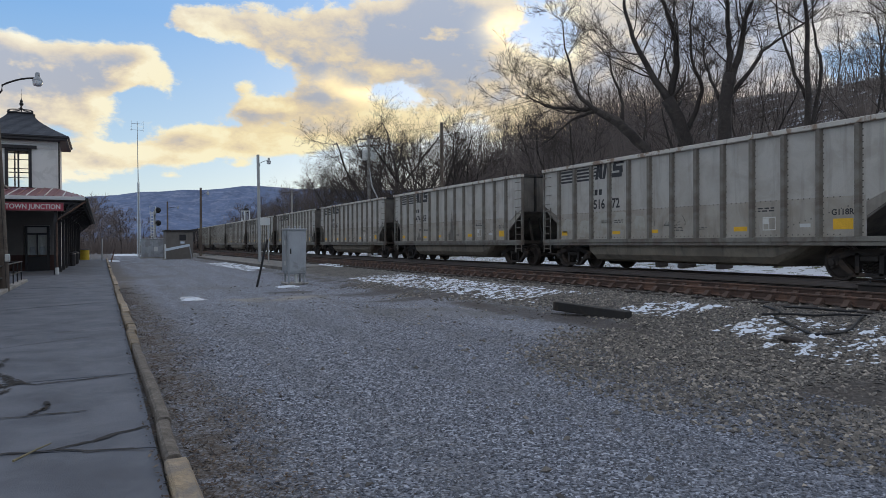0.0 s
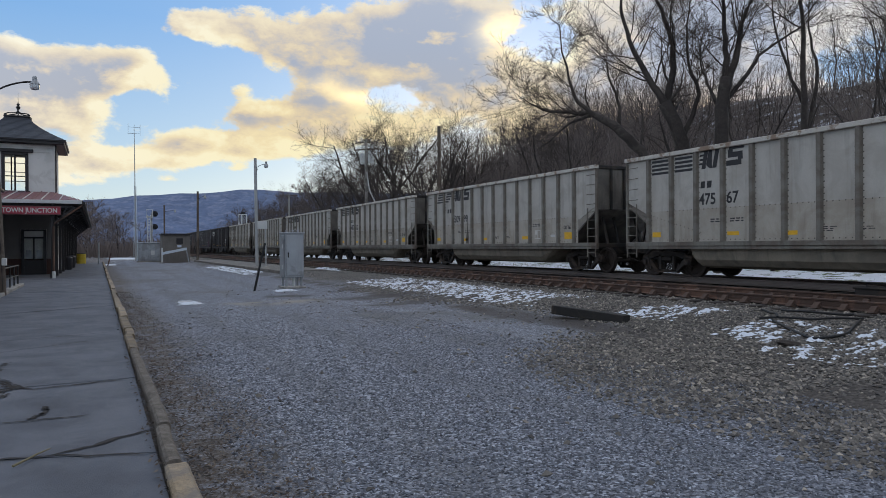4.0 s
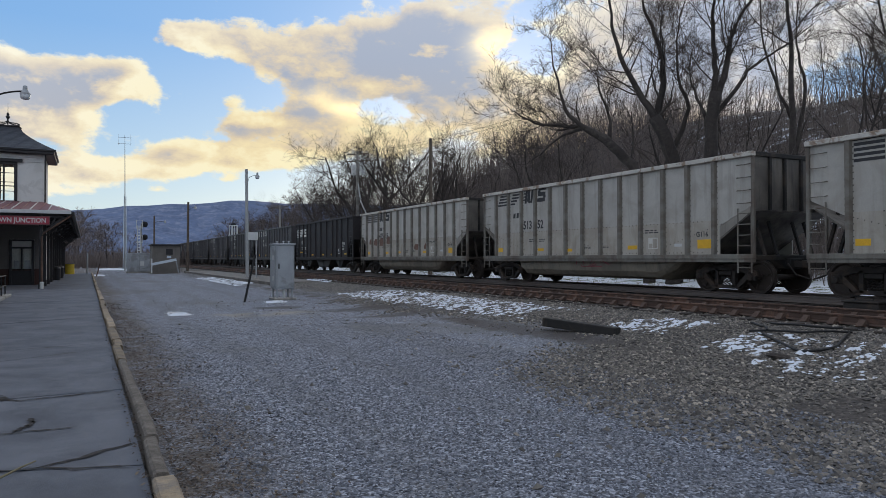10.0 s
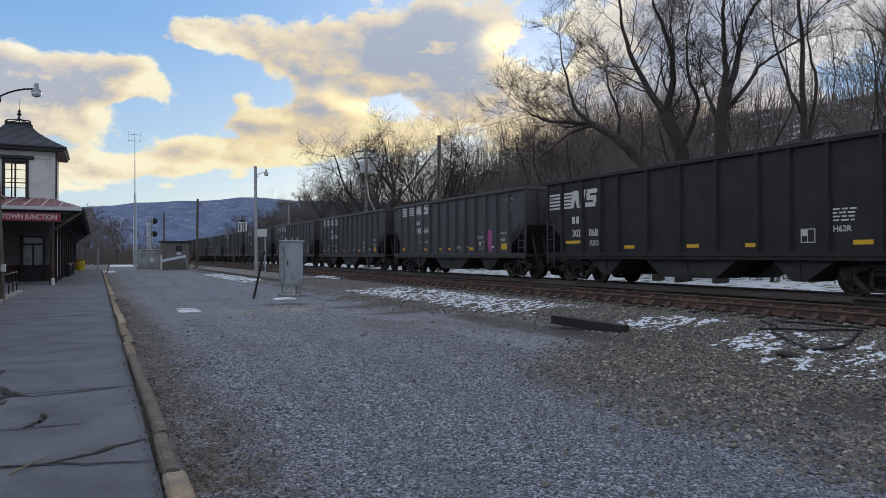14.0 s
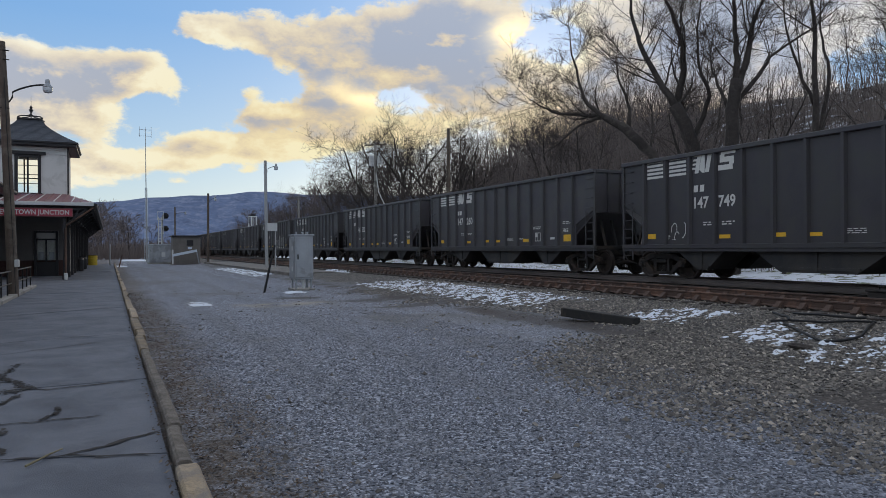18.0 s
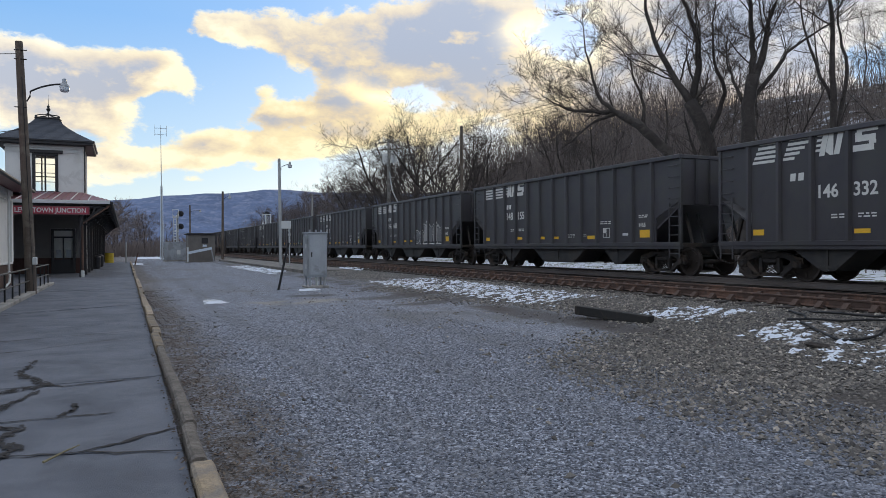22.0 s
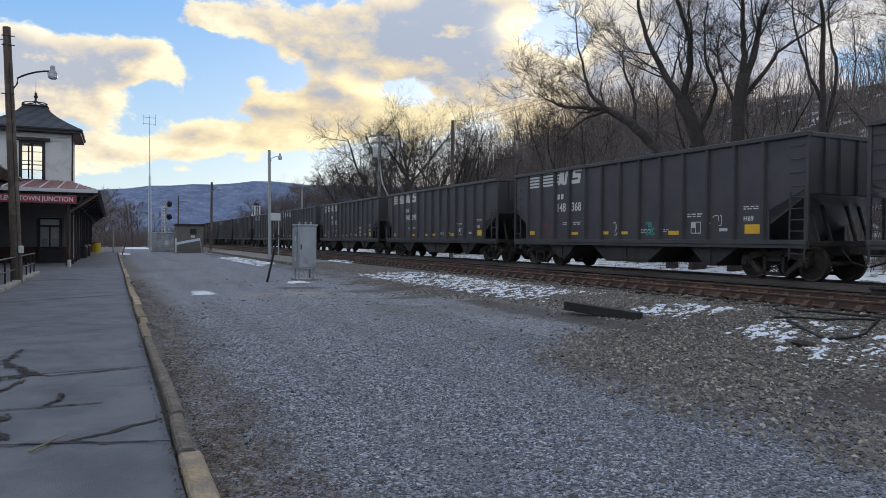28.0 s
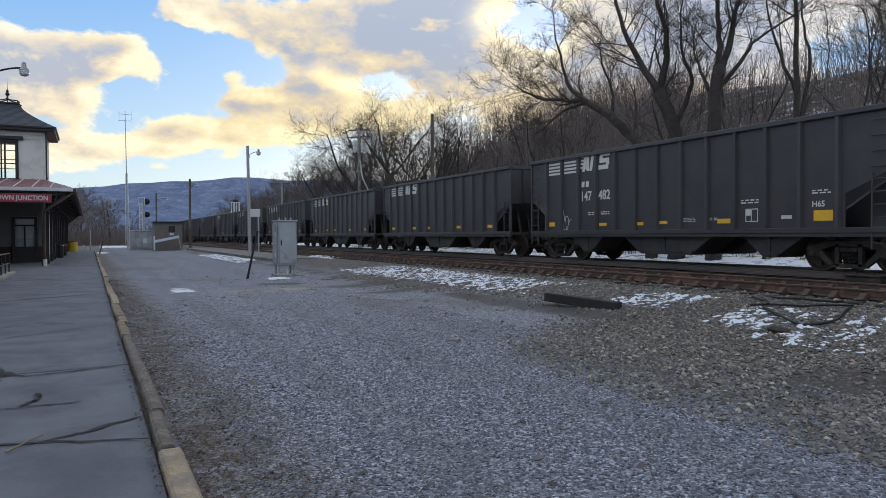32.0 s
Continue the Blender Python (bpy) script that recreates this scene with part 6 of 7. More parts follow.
# ---- bare trees ----
def grow(seed, tall, spread, levels, r0, fork=0.3, kids=(10, 7, 6, 4), bow=0.0, leaders=0, limbs=(), least=0.008):
    """Trunk and limbs, and the twigs of a bare tree. limbs: heavy limbs as (radius, shoots, path across and up)."""
    rng = random.Random(seed)
    wood, fine = Geo(), Geo()
    sides = (8, 5, 3, 3, 3)

    def branch(p, d, length, r, lev):
        k = (11, 8, 5, 4, 3)[lev]
        pts, rad = [p], [r]
        q, v = Vector(p), Vector(d).normalized()
        for i in range(k):
            wig = (0.15, 0.24, 0.27, 0.3, 0.3)[lev]
            v = (v + Vector((rng.uniform(-wig, wig) + (bow if lev == 0 else 0), rng.uniform(-wig, wig), rng.uniform(-wig * 0.8, wig * 0.8) + (0.035 if lev else 0.03)))).normalized()
            q = q + v * (length / k)
            pts.append(q.copy())
            rad.append(max(least * (0.6 if lev > 2 else 1.0), r * (1 - (0.7 if lev == 0 else 0.85) * (i + 1) / k)))
        (wood if lev < 2 else fine).tube(pts, rad, sides[lev], lev < 1)
        if lev + 1 >= levels:
            return
        for c in range(kids[lev] + rng.randint(-1, 1)):
            f = rng.uniform(fork if lev == 0 else 0.15, 1.0)
            i = min(k - 1, int(f * k))
            base = pts[i].lerp(pts[i + 1], f * k - i)
            along = (pts[i + 1] - pts[i]).normalized()
            side = Vector((rng.uniform(-1, 1), rng.uniform(-1, 1), rng.uniform(-0.2, 0.4)))
            side = (side - along * side.dot(along)).normalized()
            open_ = rng.uniform(0.45, 1.0) * spread
            nl = length * (rng.uniform(0.34, 0.6) if lev < 2 else rng.uniform(0.45, 0.75)) * (1.2 - 0.6 * f if lev == 0 else 1.0)
            branch(base, along * math.cos(open_) + side * math.sin(open_), nl, max(least * (0.6 if lev > 2 else 1.0), rad[i] * rng.uniform(0.4, 0.62)), lev + 1)

    for r, shoots, way in limbs:
        # a smooth, slightly crooked limb along its way, with shoots that turn upwards
        ctl = [Vector((u, 0, z)) for u, z in way]
        ctl = [ctl[0] * 2 - ctl[1]] + ctl + [ctl[-1] * 2 - ctl[-2]]
        pts, deep = [], 0.0
        for i in range(1, len(ctl) - 2):
            a_, b_, c_, d_ = ctl[i - 1:i + 3]
            for j in range(4):
                f = j / 4
                q = 0.5 * (2 * b_ + (c_ - a_) * f + (2 * a_ - 5 * b_ + 4 * c_ - d_) * f * f + (3 * b_ - a_ - 3 * c_ + d_) * f ** 3)
                deep += rng.uniform(-0.12, 0.12)
                pts.append(q + Vector((rng.uniform(-0.05, 0.05), deep, rng.uniform(-0.04, 0.04))))
        pts.append(ctl[-2] + Vector((0, deep, 0)))
        k = len(pts) - 1
        rad = [max(0.012, r * (1 - (0.3 if shoots < 4 else 0.93) * (i / k) ** 0.8)) for i in range(k + 1)]
        wood.tube(pts, rad, 9)
        size = sum((b - a).length for a, b in zip(pts, pts[1:]))
        for c in range(shoots):
            f = rng.uniform(fork, 1.0)
            i = min(k - 1, int(f * k))
            along = (pts[i + 1] - pts[i]).normalized()
            side = Vector((rng.uniform(-1, 1), rng.uniform(-1, 1), rng.uniform(-0.1, 1.0)))
            side = (side - along * side.dot(along)).normalized()
            o = rng.uniform(0.5, 1.1) * spread
            branch(pts[i].lerp(pts[i + 1], f * k - i), along * math.cos(o) + side * math.sin(o), min(4.4, size * rng.uniform(0.22, 0.5)), max(0.016, rad[i] * rng.uniform(0.22, 0.42)), 1)
    if limbs:
        return wood, fine
    if leaders:
        # a short bole that forks low into heavy, spreading leaders
        pts = [Vector((0, 0, -0.5)), Vector((0.05, 0.02, 1.0)), Vector((-0.04, 0.06, tall * 0.11)), Vector((0.03, 0.0, tall * 0.19))]
        wood.tube(pts, [r0 * 1.45, r0 * 1.05, r0 * 0.95, r0 * 0.9], 9)
        turn = rng.uniform(0, 6.28)
        for n in range(leaders):
            a = turn + n * math.tau / leaders + rng.uniform(-0.4, 0.4)
            o = rng.uniform(0.25, 0.75)
            branch(pts[-1] - Vector((0, 0, rng.uniform(0.1, tall * 0.05))), (math.cos(a) * math.sin(o), math.sin(a) * math.sin(o), math.cos(o)), tall * rng.uniform(0.58, 0.75), r0 * rng.uniform(0.5, 0.68), 0)
        return wood, fine
    branch(Vector((0, 0, -0.4)), (rng.uniform(-0.08, 0.08), rng.uniform(-0.08, 0.08), 1), tall * 0.85, r0, 0)
    return wood, fine


KINDS, TALL = [], []
for k, (tall, spread, levels, r0, fork, kids, leaders) in enumerate((
        (17, 1.15, 5, 0.42, 0.12, (7, 6, 5, 3), 4), (19, 1.05, 5, 0.40, 0.15, (7, 6, 5, 3), 3), (16, 1.2, 5, 0.36, 0.12, (7, 6, 5, 3), 3),
        (18, 0.95, 5, 0.18, 0.3, (9, 5, 4, 3), 0), (16, 1.1, 5, 0.16, 0.25, (9, 5, 4, 3), 0), (12, 1.1, 5, 0.11, 0.2, (8, 5, 4, 2), 0), (17, 0.9, 5, 0.15, 0.35, (9, 5, 4, 3), 0), (10, 1.1, 4, 0.07, 0.15, (10, 6, 6), 0),
        (15, 1.1, 5, 0.30, 0.15, (7, 6, 5, 3), 3))):
    w, f = grow(40 + k, tall, spread, levels, r0, fork, kids, 0.0, leaders, (), 0.010 if leaders else 0.008)
    TALL.append(max(p[2] for p in w.v + f.v))
    KINDS.append((quick("trunk", w, M["bark"], True), quick("crown", f, M["twig"], False)))
# old trees at the wood's foot: radius, shoots and way of each heavy limb
OLD = (
    ((0.46, 3, ((0, -0.4), (0.02, 3.0), (-0.05, 6.4), (-0.9, 8.6))), (0.27, 17, ((-0.4, 7.5), (-0.95, 8.7), (-1.9, 10.5), (-2.8, 12.6), (-3.2, 14.9), (-3.6, 17.4))),
     (0.27, 17, ((-0.42, 7.5), (-0.72, 8.8), (-0.45, 11.1), (-0.9, 13.1), (-1.5, 14.9), (-1.8, 17.2))), (0.15, 9, ((0.0, 6.8), (0.75, 9.0), (0.3, 10.6), (0.3, 13.2), (0.9, 15.5)))),
    ((0.40, 2, ((0, -0.4), (0.0, 3.6), (0.02, 7.2), (0.27, 9.3))), (0.24, 16, ((0.1, 8.0), (0.22, 9.3), (0.27, 10.8), (0.16, 12.7), (0.3, 14.6), (0.1, 17.0))),
     (0.24, 17, ((0.14, 8.0), (0.36, 9.3), (0.74, 10.5), (0.96, 11.9), (1.57, 13.3), (2.4, 14.6), (3.0, 17.0))), (0.14, 10, ((0.1, 8.0), (1.15, 9.4), (2.0, 10.5), (3.6, 11.5), (4.8, 12.4))),
     (0.11, 8, ((0.0, 7.6), (-0.6, 9.2), (-0.9, 10.5), (-0.6, 12.4)))),
    ((0.34, 2, ((0.1, -0.4), (0.0, 3.4), (-0.46, 5.7), (-1.2, 6.8), (-2.4, 8.0))), (0.24, 22, ((-2.3, 7.9), (-3.4, 8.6), (-4.6, 8.75), (-6.1, 9.0), (-7.5, 9.8))),
     (0.15, 14, ((-3.3, 8.5), (-4.3, 9.5), (-4.7, 10.9), (-5.1, 12.6), (-5.2, 14.2))), (0.12, 9, ((-3.4, 8.5), (-4.6, 8.2), (-5.8, 7.2), (-6.6, 6.7))), (0.13, 9, ((-1.9, 7.6), (-2.0, 9.2), (-2.6, 11.0), (-2.4, 13.0)))),
    ((0.22, 12, ((0.0, -0.4), (0.05, 6.8), (0.0, 11.2), (-0.1, 14.5), (0.1, 18.0))), (0.13, 9, ((0.1, 6.0), (0.6, 9.4), (0.25, 11.6), (0.5, 15.0))), (0.10, 8, ((0.05, 8.0), (-0.9, 10.5), (-1.3, 13.0), (-1.2, 16.0)))),
)
for k, limbs in enumerate(OLD):
    w, f = grow(70 + k, 16, 0.95, 5, 0.3, 0.25, (7, 6, 5, 3), 0.0, 0, limbs)
    TALL.append(max(p[2] for p in w.v + f.v))
    KINDS.append((quick("trunk", w, M["bark"], True), quick("crown", f, M["twig"], False)))
# far trees, whose twigs run together
for k in range(3):
    w, f = grow(90 + k, 12, 1.05, 4, 0.16, 0.2, (10, 7, 6), 0.0, 0, (), 0.03)
    TALL.append(max(p[2] for p in w.v + f.v))
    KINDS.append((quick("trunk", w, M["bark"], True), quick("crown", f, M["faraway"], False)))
# the wood's crown line: bearing from the lot and rise, in degrees
CROWN = ((-12, 2.8), (-3, 4.0), (0, 3.9), (2, 2.7), (8, 2.8), (10, 3.4), (12.5, 4.4), (14, 5.7), (16.6, 8.0), (18.5, 10.6), (20.7, 12.2), (22.6, 13.6), (25, 12.8), (27.2, 13.5), (29.6, 12.2), (31, 13.0), (33, 13.5), (36, 15.0), (40, 18.5), (44, 24.0), (80, 27.0))


def crown_room(x, y):
    """Height that a tree may reach at this place."""
    b = math.degrees(math.atan2(x, y))
    e = CROWN[0][1]
    for (b0, e0), (b1, e1) in zip(CROWN, CROWN[1:]):
        if b0 <= b <= b1:
            e = e0 + (e1 - e0) * (b - b0) / (b1 - b0)
    if b > 80:
        e = 27.0
    return 1.6 + math.hypot(x, y) * math.tan(radians(e)) - height(x, y)


TREE_LABEL = "bare winter tree with dark bark on the wooded slope"


def tree(k, x, y, turn, size=1.0, rx=0.0, ry=0.0, label=TREE_LABEL):
    size = min(size, max(0.2, crown_room(x, y) / TALL[k] * (0.82 + 0.18 * math.sin(x * 12.9 + y * 7.7))))
    t = thing("tree", pose(x, y, height(x, y), rx, ry, 0) @ pose(0, 0, 0, 0, 0, turn) @ Matrix.Diagonal((size, size, size, 1)), label, "tree", "trees on the hillside")
    part("trunk", KINDS[k][0], None, t)
    part("crown", KINDS[k][1], None, t)
    return t


rng = random.Random(11)
BIG = "large bare tree with spreading dark limbs on the slope"
for x, y, k in ((27.0, 26.6, 9), (27.0, 24.2, 10), (27.0, 28.5, 11), (30.0, 22.0, 12)):
    t = thing("tree", pose(x, y, 0.3, 0, 0, -math.degrees(math.atan2(x, y))), BIG, "tree", "trees on the hillside")
    part("trunk", KINDS[k][0], None, t)
    part("crown", KINDS[k][1], None, t)
for x, y, k, s, rx, turn in ((33, 19.5, 8, 1.05, 14, 200), (29.0, 18.0, 3, 1.1, 2, 10), (28, 63, 2, 1.02, 3, 30), (27, 70, 8, 1.12, -3, 120), (28, 56, 8, 0.85, 0, 300), (28.5, 75, 0, 0.9, -6, 70),
                             (29, 84, 8, 0.85, -8, 10), (30, 93, 2, 0.7, -6, 330), (30, 50, 0, 0.9, -6, 60), (29, 78, 2, 0.7, -4, 210), (27.5, 66, 0, 0.9, 4, 250), (29, 60, 2, 0.9, -4, 150)):
    tree(k, x, y, turn, s, rx, 0, BIG)
# the wood's edge, then the slope behind it; the wood is lower down the valley

y = 10.0
while y < 200:
    tree(rng.choice((3, 4, 5, 6, 4, 8) if y > 34 else (5, 6, 5, 3, 4)), rng.uniform(27, 38) + bend(y), y, rng.uniform(0, 360), rng.uniform(0.72, 1.02), rng.uniform(-8, 8))
    y += rng.uniform(1.8, 4.2) if y > 34 else rng.uniform(2.2, 4.2)
for n in range(64):
    y = rng.uniform(10, 150) if n < 44 else rng.uniform(14, 60)
    tree(rng.choice((3, 4, 5, 6, 6, 7)), rng.uniform(36, 76), y, rng.uniform(0, 360), rng.uniform(0.42, 0.72), rng.uniform(-5, 5))
for n in range(40):
    y = rng.uniform(14, 130)
    tree(rng.choice((7, 5, 7)), rng.uniform(30, 62), y, rng.uniform(0, 360), rng.uniform(0.35, 0.7), rng.uniform(-10, 10), 0, "slender bare sapling on the wooded slope")
for n in range(30):
    y = rng.uniform(90, 240)
    tree(rng.choice((5, 7, 6)), rng.uniform(40, 88) + bend(y), y, rng.uniform(0, 360), rng.uniform(0.45, 0.75))
# bare wood across the valley's end
for n in range(95):
    y = rng.uniform(118, 230)
    b = radians(rng.uniform(-13, 16))
    x = y * math.tan(b)
    if abs(x - TRACKS[1] - bend(y)) < 9 or abs(x - TRACKS[0] - bend(y)) < 6:
        continue
    tree(rng.choice((13, 14, 15)), x, y, rng.uniform(0, 360), rng.uniform(0.7, 1.1), 0, 0, "bare grey-brown tree at the valley's end")


def brush(name, label, count, area, tall, seed, mat, thin=0.012):
    """A thicket of bare stems as one mesh."""
    rng = np.random.RandomState(seed)
    at = [area(rng) for i in range(count)]
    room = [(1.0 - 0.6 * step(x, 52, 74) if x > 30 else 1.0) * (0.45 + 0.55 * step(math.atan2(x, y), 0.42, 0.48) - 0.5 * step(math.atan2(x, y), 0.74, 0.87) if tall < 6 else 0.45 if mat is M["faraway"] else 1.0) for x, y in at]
    z = np.array([height(x, y) for x, y in at])[:, None, None]
    at = np.array(at)
    h = (tall * rng.uniform(0.35, 1.0, count) * np.array(room))[:, None, None]
    lean = rng.normal(0, 0.22, (count, 2))[:, :, None, None] * h[:, None]
    r = (thin * rng.uniform(0.7, 1.6, count))[:, None, None]
    up_ = np.array((0.0, 0.55, 1.0))[None, :, None]
    girth = np.array((1.0, 0.8, 0.35))[None, :, None]
    a = np.array((0.0, 2.09, 4.19))[None, None, :]
    v = np.stack((at[:, 0, None, None] + lean[:, 0] * up_ ** 1.6 + r * girth * np.cos(a), at[:, 1, None, None] + lean[:, 1] * up_ ** 1.6 + r * girth * np.sin(a), z - 0.1 + h * up_ + 0 * a), 3).reshape(-1, 3).tolist()
    ring = np.array([(j + p, j + q, j + q + 3, j + p + 3) for j in (0, 3) for p, q in ((0, 1), (1, 2), (2, 0))])
    f = (ring[None] + 9 * np.arange(count)[:, None, None]).reshape(-1, 4).tolist()
    g = Geo()
    g.v, g.f = v, f
    thing(name, None, label, "brush", "", "stuff", quick(name, g, mat))


def slope_area(rng):
    while True:
        y = rng.uniform(8, 190)
        x = 28.0 + rng.exponential(19.0) + bend(y)
        if x < 78:
            return x, y


def wood_area(b0, b1):
    """Places on the slope between two bearings from the lot."""
    def pick(r):
        x = r.uniform(29, 68)
        return x, x / math.tan(r.uniform(b0, b1))
    return pick


brush("hillside_brush", "dense bare brush and saplings over the hillside", 32000, slope_area, 4.4, 3, M["brush"], 0.016)
brush("sapling_stand", "close stand of slender bare saplings on the slope", 3600, wood_area(0.465, 0.80), 9.5, 8, M["brush"], 0.03)
brush("sapling_stand", "open stand of slender bare saplings on the slope", 900, wood_area(0.80, 1.1), 7.5, 18, M["brush"], 0.026)
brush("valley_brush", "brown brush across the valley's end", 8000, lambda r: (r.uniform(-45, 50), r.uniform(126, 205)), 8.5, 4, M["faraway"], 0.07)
brush("verge_grass", "dry grass along the foot of the slope", 2500, lambda r: (r.uniform(23.0, 27.0), r.uniform(5, 70)), 0.3, 5, M["weed"], 0.006)
ever = Geo()
rr = random.Random(3)
for n in range(900):
    a, hgt = rr.uniform(0, 6.28), rr.uniform(0.3, 5.4)
    rad = (5.6 - hgt) * 0.30 * rr.uniform(0.5, 1.0)
    p = Vector((rad * math.cos(a), rad * math.sin(a), hgt))
    q = p + Vector((0.35 * math.cos(a), 0.35 * math.sin(a), -0.12))
    s = Vector((-math.sin(a), math.cos(a), 0)) * 0.12
    ever.add([p - s, p + s, q + s * 0.3, q - s * 0.3 + Vector((0, 0, 0.08))], [(0, 1, 2, 3)])
et = thing("evergreen_tree", pose(26.5, 71.5, height(26.5, 71.5)), "small dark green conifer at the wood's edge", "tree")
part("trunk", Geo().tube([(0, 0, -0.2), (0, 0, 5.2)], [0.12, 0.03], 7), M["bark"], et)
part("crown", ever, M["evergreen"], et)

# ---- loose stone, snow, leaves and litter on the lot ----
def scatter(name, label, category, count, area, size, mat, seed, flat=0.6):
    """Loose stones, each an uneven six-pointed lump."""
    rng = np.random.RandomState(seed)
    tris = np.array(((0, 2, 4), (2, 1, 4), (1, 3, 4), (3, 0, 4), (2, 0, 5), (1, 2, 5), (3, 1, 5), (0, 3, 5)))
    at = [area(rng) for i in range(count)]
    r = size * rng.uniform(0.5, 1.5, count)[:, None]
    z = np.array([height(x, y) for x, y in at])[:, None] + r * 0.18
    at = np.array(at)
    a = rng.uniform(0, 6.28, count)[:, None]
    tilt = rng.uniform(-0.4, 0.4, (count, 2))
    form = np.array(((1, 0, 0), (-1, 0, 0), (0, 0.75, 0), (0, -0.75, 0), (0, 0, flat), (0, 0, -flat)))
    lump = form[None] * (rng.uniform(0.6, 1.3, (count, 6)) * r)[:, :, None]
    lx, ly = lump[:, :, 0], lump[:, :, 1]
    lz = lump[:, :, 2] + lx * tilt[:, :1] + ly * tilt[:, 1:]
    v = np.stack((at[:, :1] + lx * np.cos(a) - ly * np.sin(a), at[:, 1:] + lx * np.sin(a) + ly * np.cos(a), z + lz), 2).reshape(-1, 3).tolist()
    f = (tris[None] + 6 * np.arange(count)[:, None, None]).reshape(-1, 3).tolist()
    g = Geo()
    g.v, g.f = v, f
    thing(name, None, label, category, "", "stuff", quick(name, g, mat))


def near_area(x0, x1, y0, y1, pull=1.6):
    """Places within a stretch, thicker towards its near end."""
    def pick(rng):
        u = rng.uniform(0, 1)
        return rng.uniform(x0, x1), y0 + (y1 - y0) * (u ** pull if pull else 1 - (1 - u) ** 0.36)
    return pick


SOIL = ((8.3, 12.2, 0.55, 3.8), (7.0, 4.6, 1.2, 0.55), (8.4, 17.8, 2.2, 0.6))


def coarse_area(rng):
    while True:
        x, y = rng.uniform(4.6, 12.4), 2.6 + 24 * rng.uniform(0, 1) ** 1.6
        # bare damp soil keeps few stones
        if min(((x - a) / c) ** 2 + ((y - b) / d) ** 2 for a, b, c, d in SOIL) + 0.9 * noise.noise((x * 1.6, y * 1.6, 6.0)) < 0.75 and rng.uniform() > 0.12:
            continue
        if rng.uniform() < 0.01 + 0.99 * step(x - 5.1 - 3.3 * step(y, 7.0, 11.5) - noise.noise((x * 0.4, y * 0.4, 3.0)) * 1.2 - 0.5 * noise.noise((x * 1.7, y * 1.7, 8.0)), -0.9, 0.9):
            return x, y


scatter("track_ballast", "coarse brown-grey crushed stone beside the track", "ballast", 48000, coarse_area, 0.029, M["ballast"], 1)
scatter("track_ballast", "grey crushed stone between the rails", "ballast", 12000, near_area(12.2, 19.6, 4, 45, 1.3), 0.045, M["ballast"], 2)
scatter("lot_gravel", "fine blue-grey gravel spread over the lot", "gravel", 42000, near_area(0.9, 6.6, 2.2, 21, 0), 0.014, M["grit"], 3)
scatter("lot_stones", "larger loose stones over the gravel lot", "stone", 380, near_area(1.0, 9.0, 3, 30, 1.5), 0.032, M["ballast"], 4)


def leaf_litter():
    rng = np.random.RandomState(9)
    v, f = [], []
    for i in range(11000):
        y = 2.0 + 26 * rng.uniform(0, 1) ** 1.7
        x = 0.56 + abs(rng.normal(0, 0.5)) * (0.75 + 0.8 * noise.noise((y * 0.5, 0, 0)))
        if rng.uniform() < 0.08:
            x = rng.uniform(0.3, 0.42)
        z = (0.064 if x < 0.4 else height(x, y)) + rng.uniform(0.005, 0.03)
        r, a = rng.uniform(0.006, 0.024), rng.uniform(0, 6.28)
        tilt = rng.uniform(-0.5, 0.5, 2)
        o = len(v)
        for k, (lx, ly) in enumerate(((1, 0), (0.2, 0.55), (-1, 0.1), (-0.1, -0.5))):
            px_, py_ = r * lx, r * ly
            v.append((x + px_ * math.cos(a) - py_ * math.sin(a), y + px_ * math.sin(a) + py_ * math.cos(a), z + px_ * tilt[0] + py_ * tilt[1]))
        f += [(o, o + 1, o + 2), (o, o + 2, o + 3)]
    g = Geo()
    g.v, g.f = v, f
    thing("leaf_litter", None, "dead brown leaves and bark drifted along the kerb", "leaves", "", "stuff", quick("leaf_litter", g, M["leaves"]))


leaf_litter()
brush("kerb_grass", "dry straw tufts along the kerb", 2600, lambda r: (r.choice((0.37, 0.56)) + r.normal(0, 0.025), 3.5 + 14 * r.uniform(0, 1) ** 1.5), 0.16, 6, M["weed"], 0.0028)


def snow(label, x0, x1, y0, y1, pace, cover, sx=0.9, sy=3.2, soft=0.35, seed=0.0, rise=0.035):
    """Old snow lying in the hollows of the stone, with ragged edges."""
    g = Geo()
    xs, ys = cuts(((x0, x1, pace),)), cuts(((y0, y1, pace),))
    idx = {}
    hs = {}
    for j, y in enumerate(ys):
        for i, x in enumerate(xs):
            u = min((x - x0), (x1 - x)) / (x1 - x0) * 2
            w = min((y - y0), (y1 - y)) / (y1 - y0) * 2
            edge_ = min(1.0, u / soft) * min(1.0, w / soft)
            q = noise.noise(((x + 0.25 * y) * sx, (y - 0.35 * x) * sy, seed)) * 0.5 + noise.noise((x * 3.1, y * 6.0, seed + 2)) * 0.5 + 0.85 * noise.noise((x * 9, y * 15, seed + 5))
            hs[i, j] = q + cover - (1 - edge_) * 0.9
    for j in range(len(ys) - 1):
        for i in range(len(xs) - 1):
            cs = ((i, j), (i + 1, j), (i + 1, j + 1), (i, j + 1))
            if max(hs[c] for c in cs) < 0:
                continue
            q = []
            for c in cs:
                if c not in idx:
                    idx[c] = len(g.v)
                    x, y = xs[c[0]], ys[c[1]]
                    g.v.append((x, y, height(x, y) + max(-0.03, min(1.0, hs[c] * 2.5)) * rise + 0.012))
                q.append(idx[c])
            g.f.append(tuple(q))
    thing("snow_patch", None, label, "snow", "snow patches", "stuff", quick("snow_patch", g, M["snow"], True))


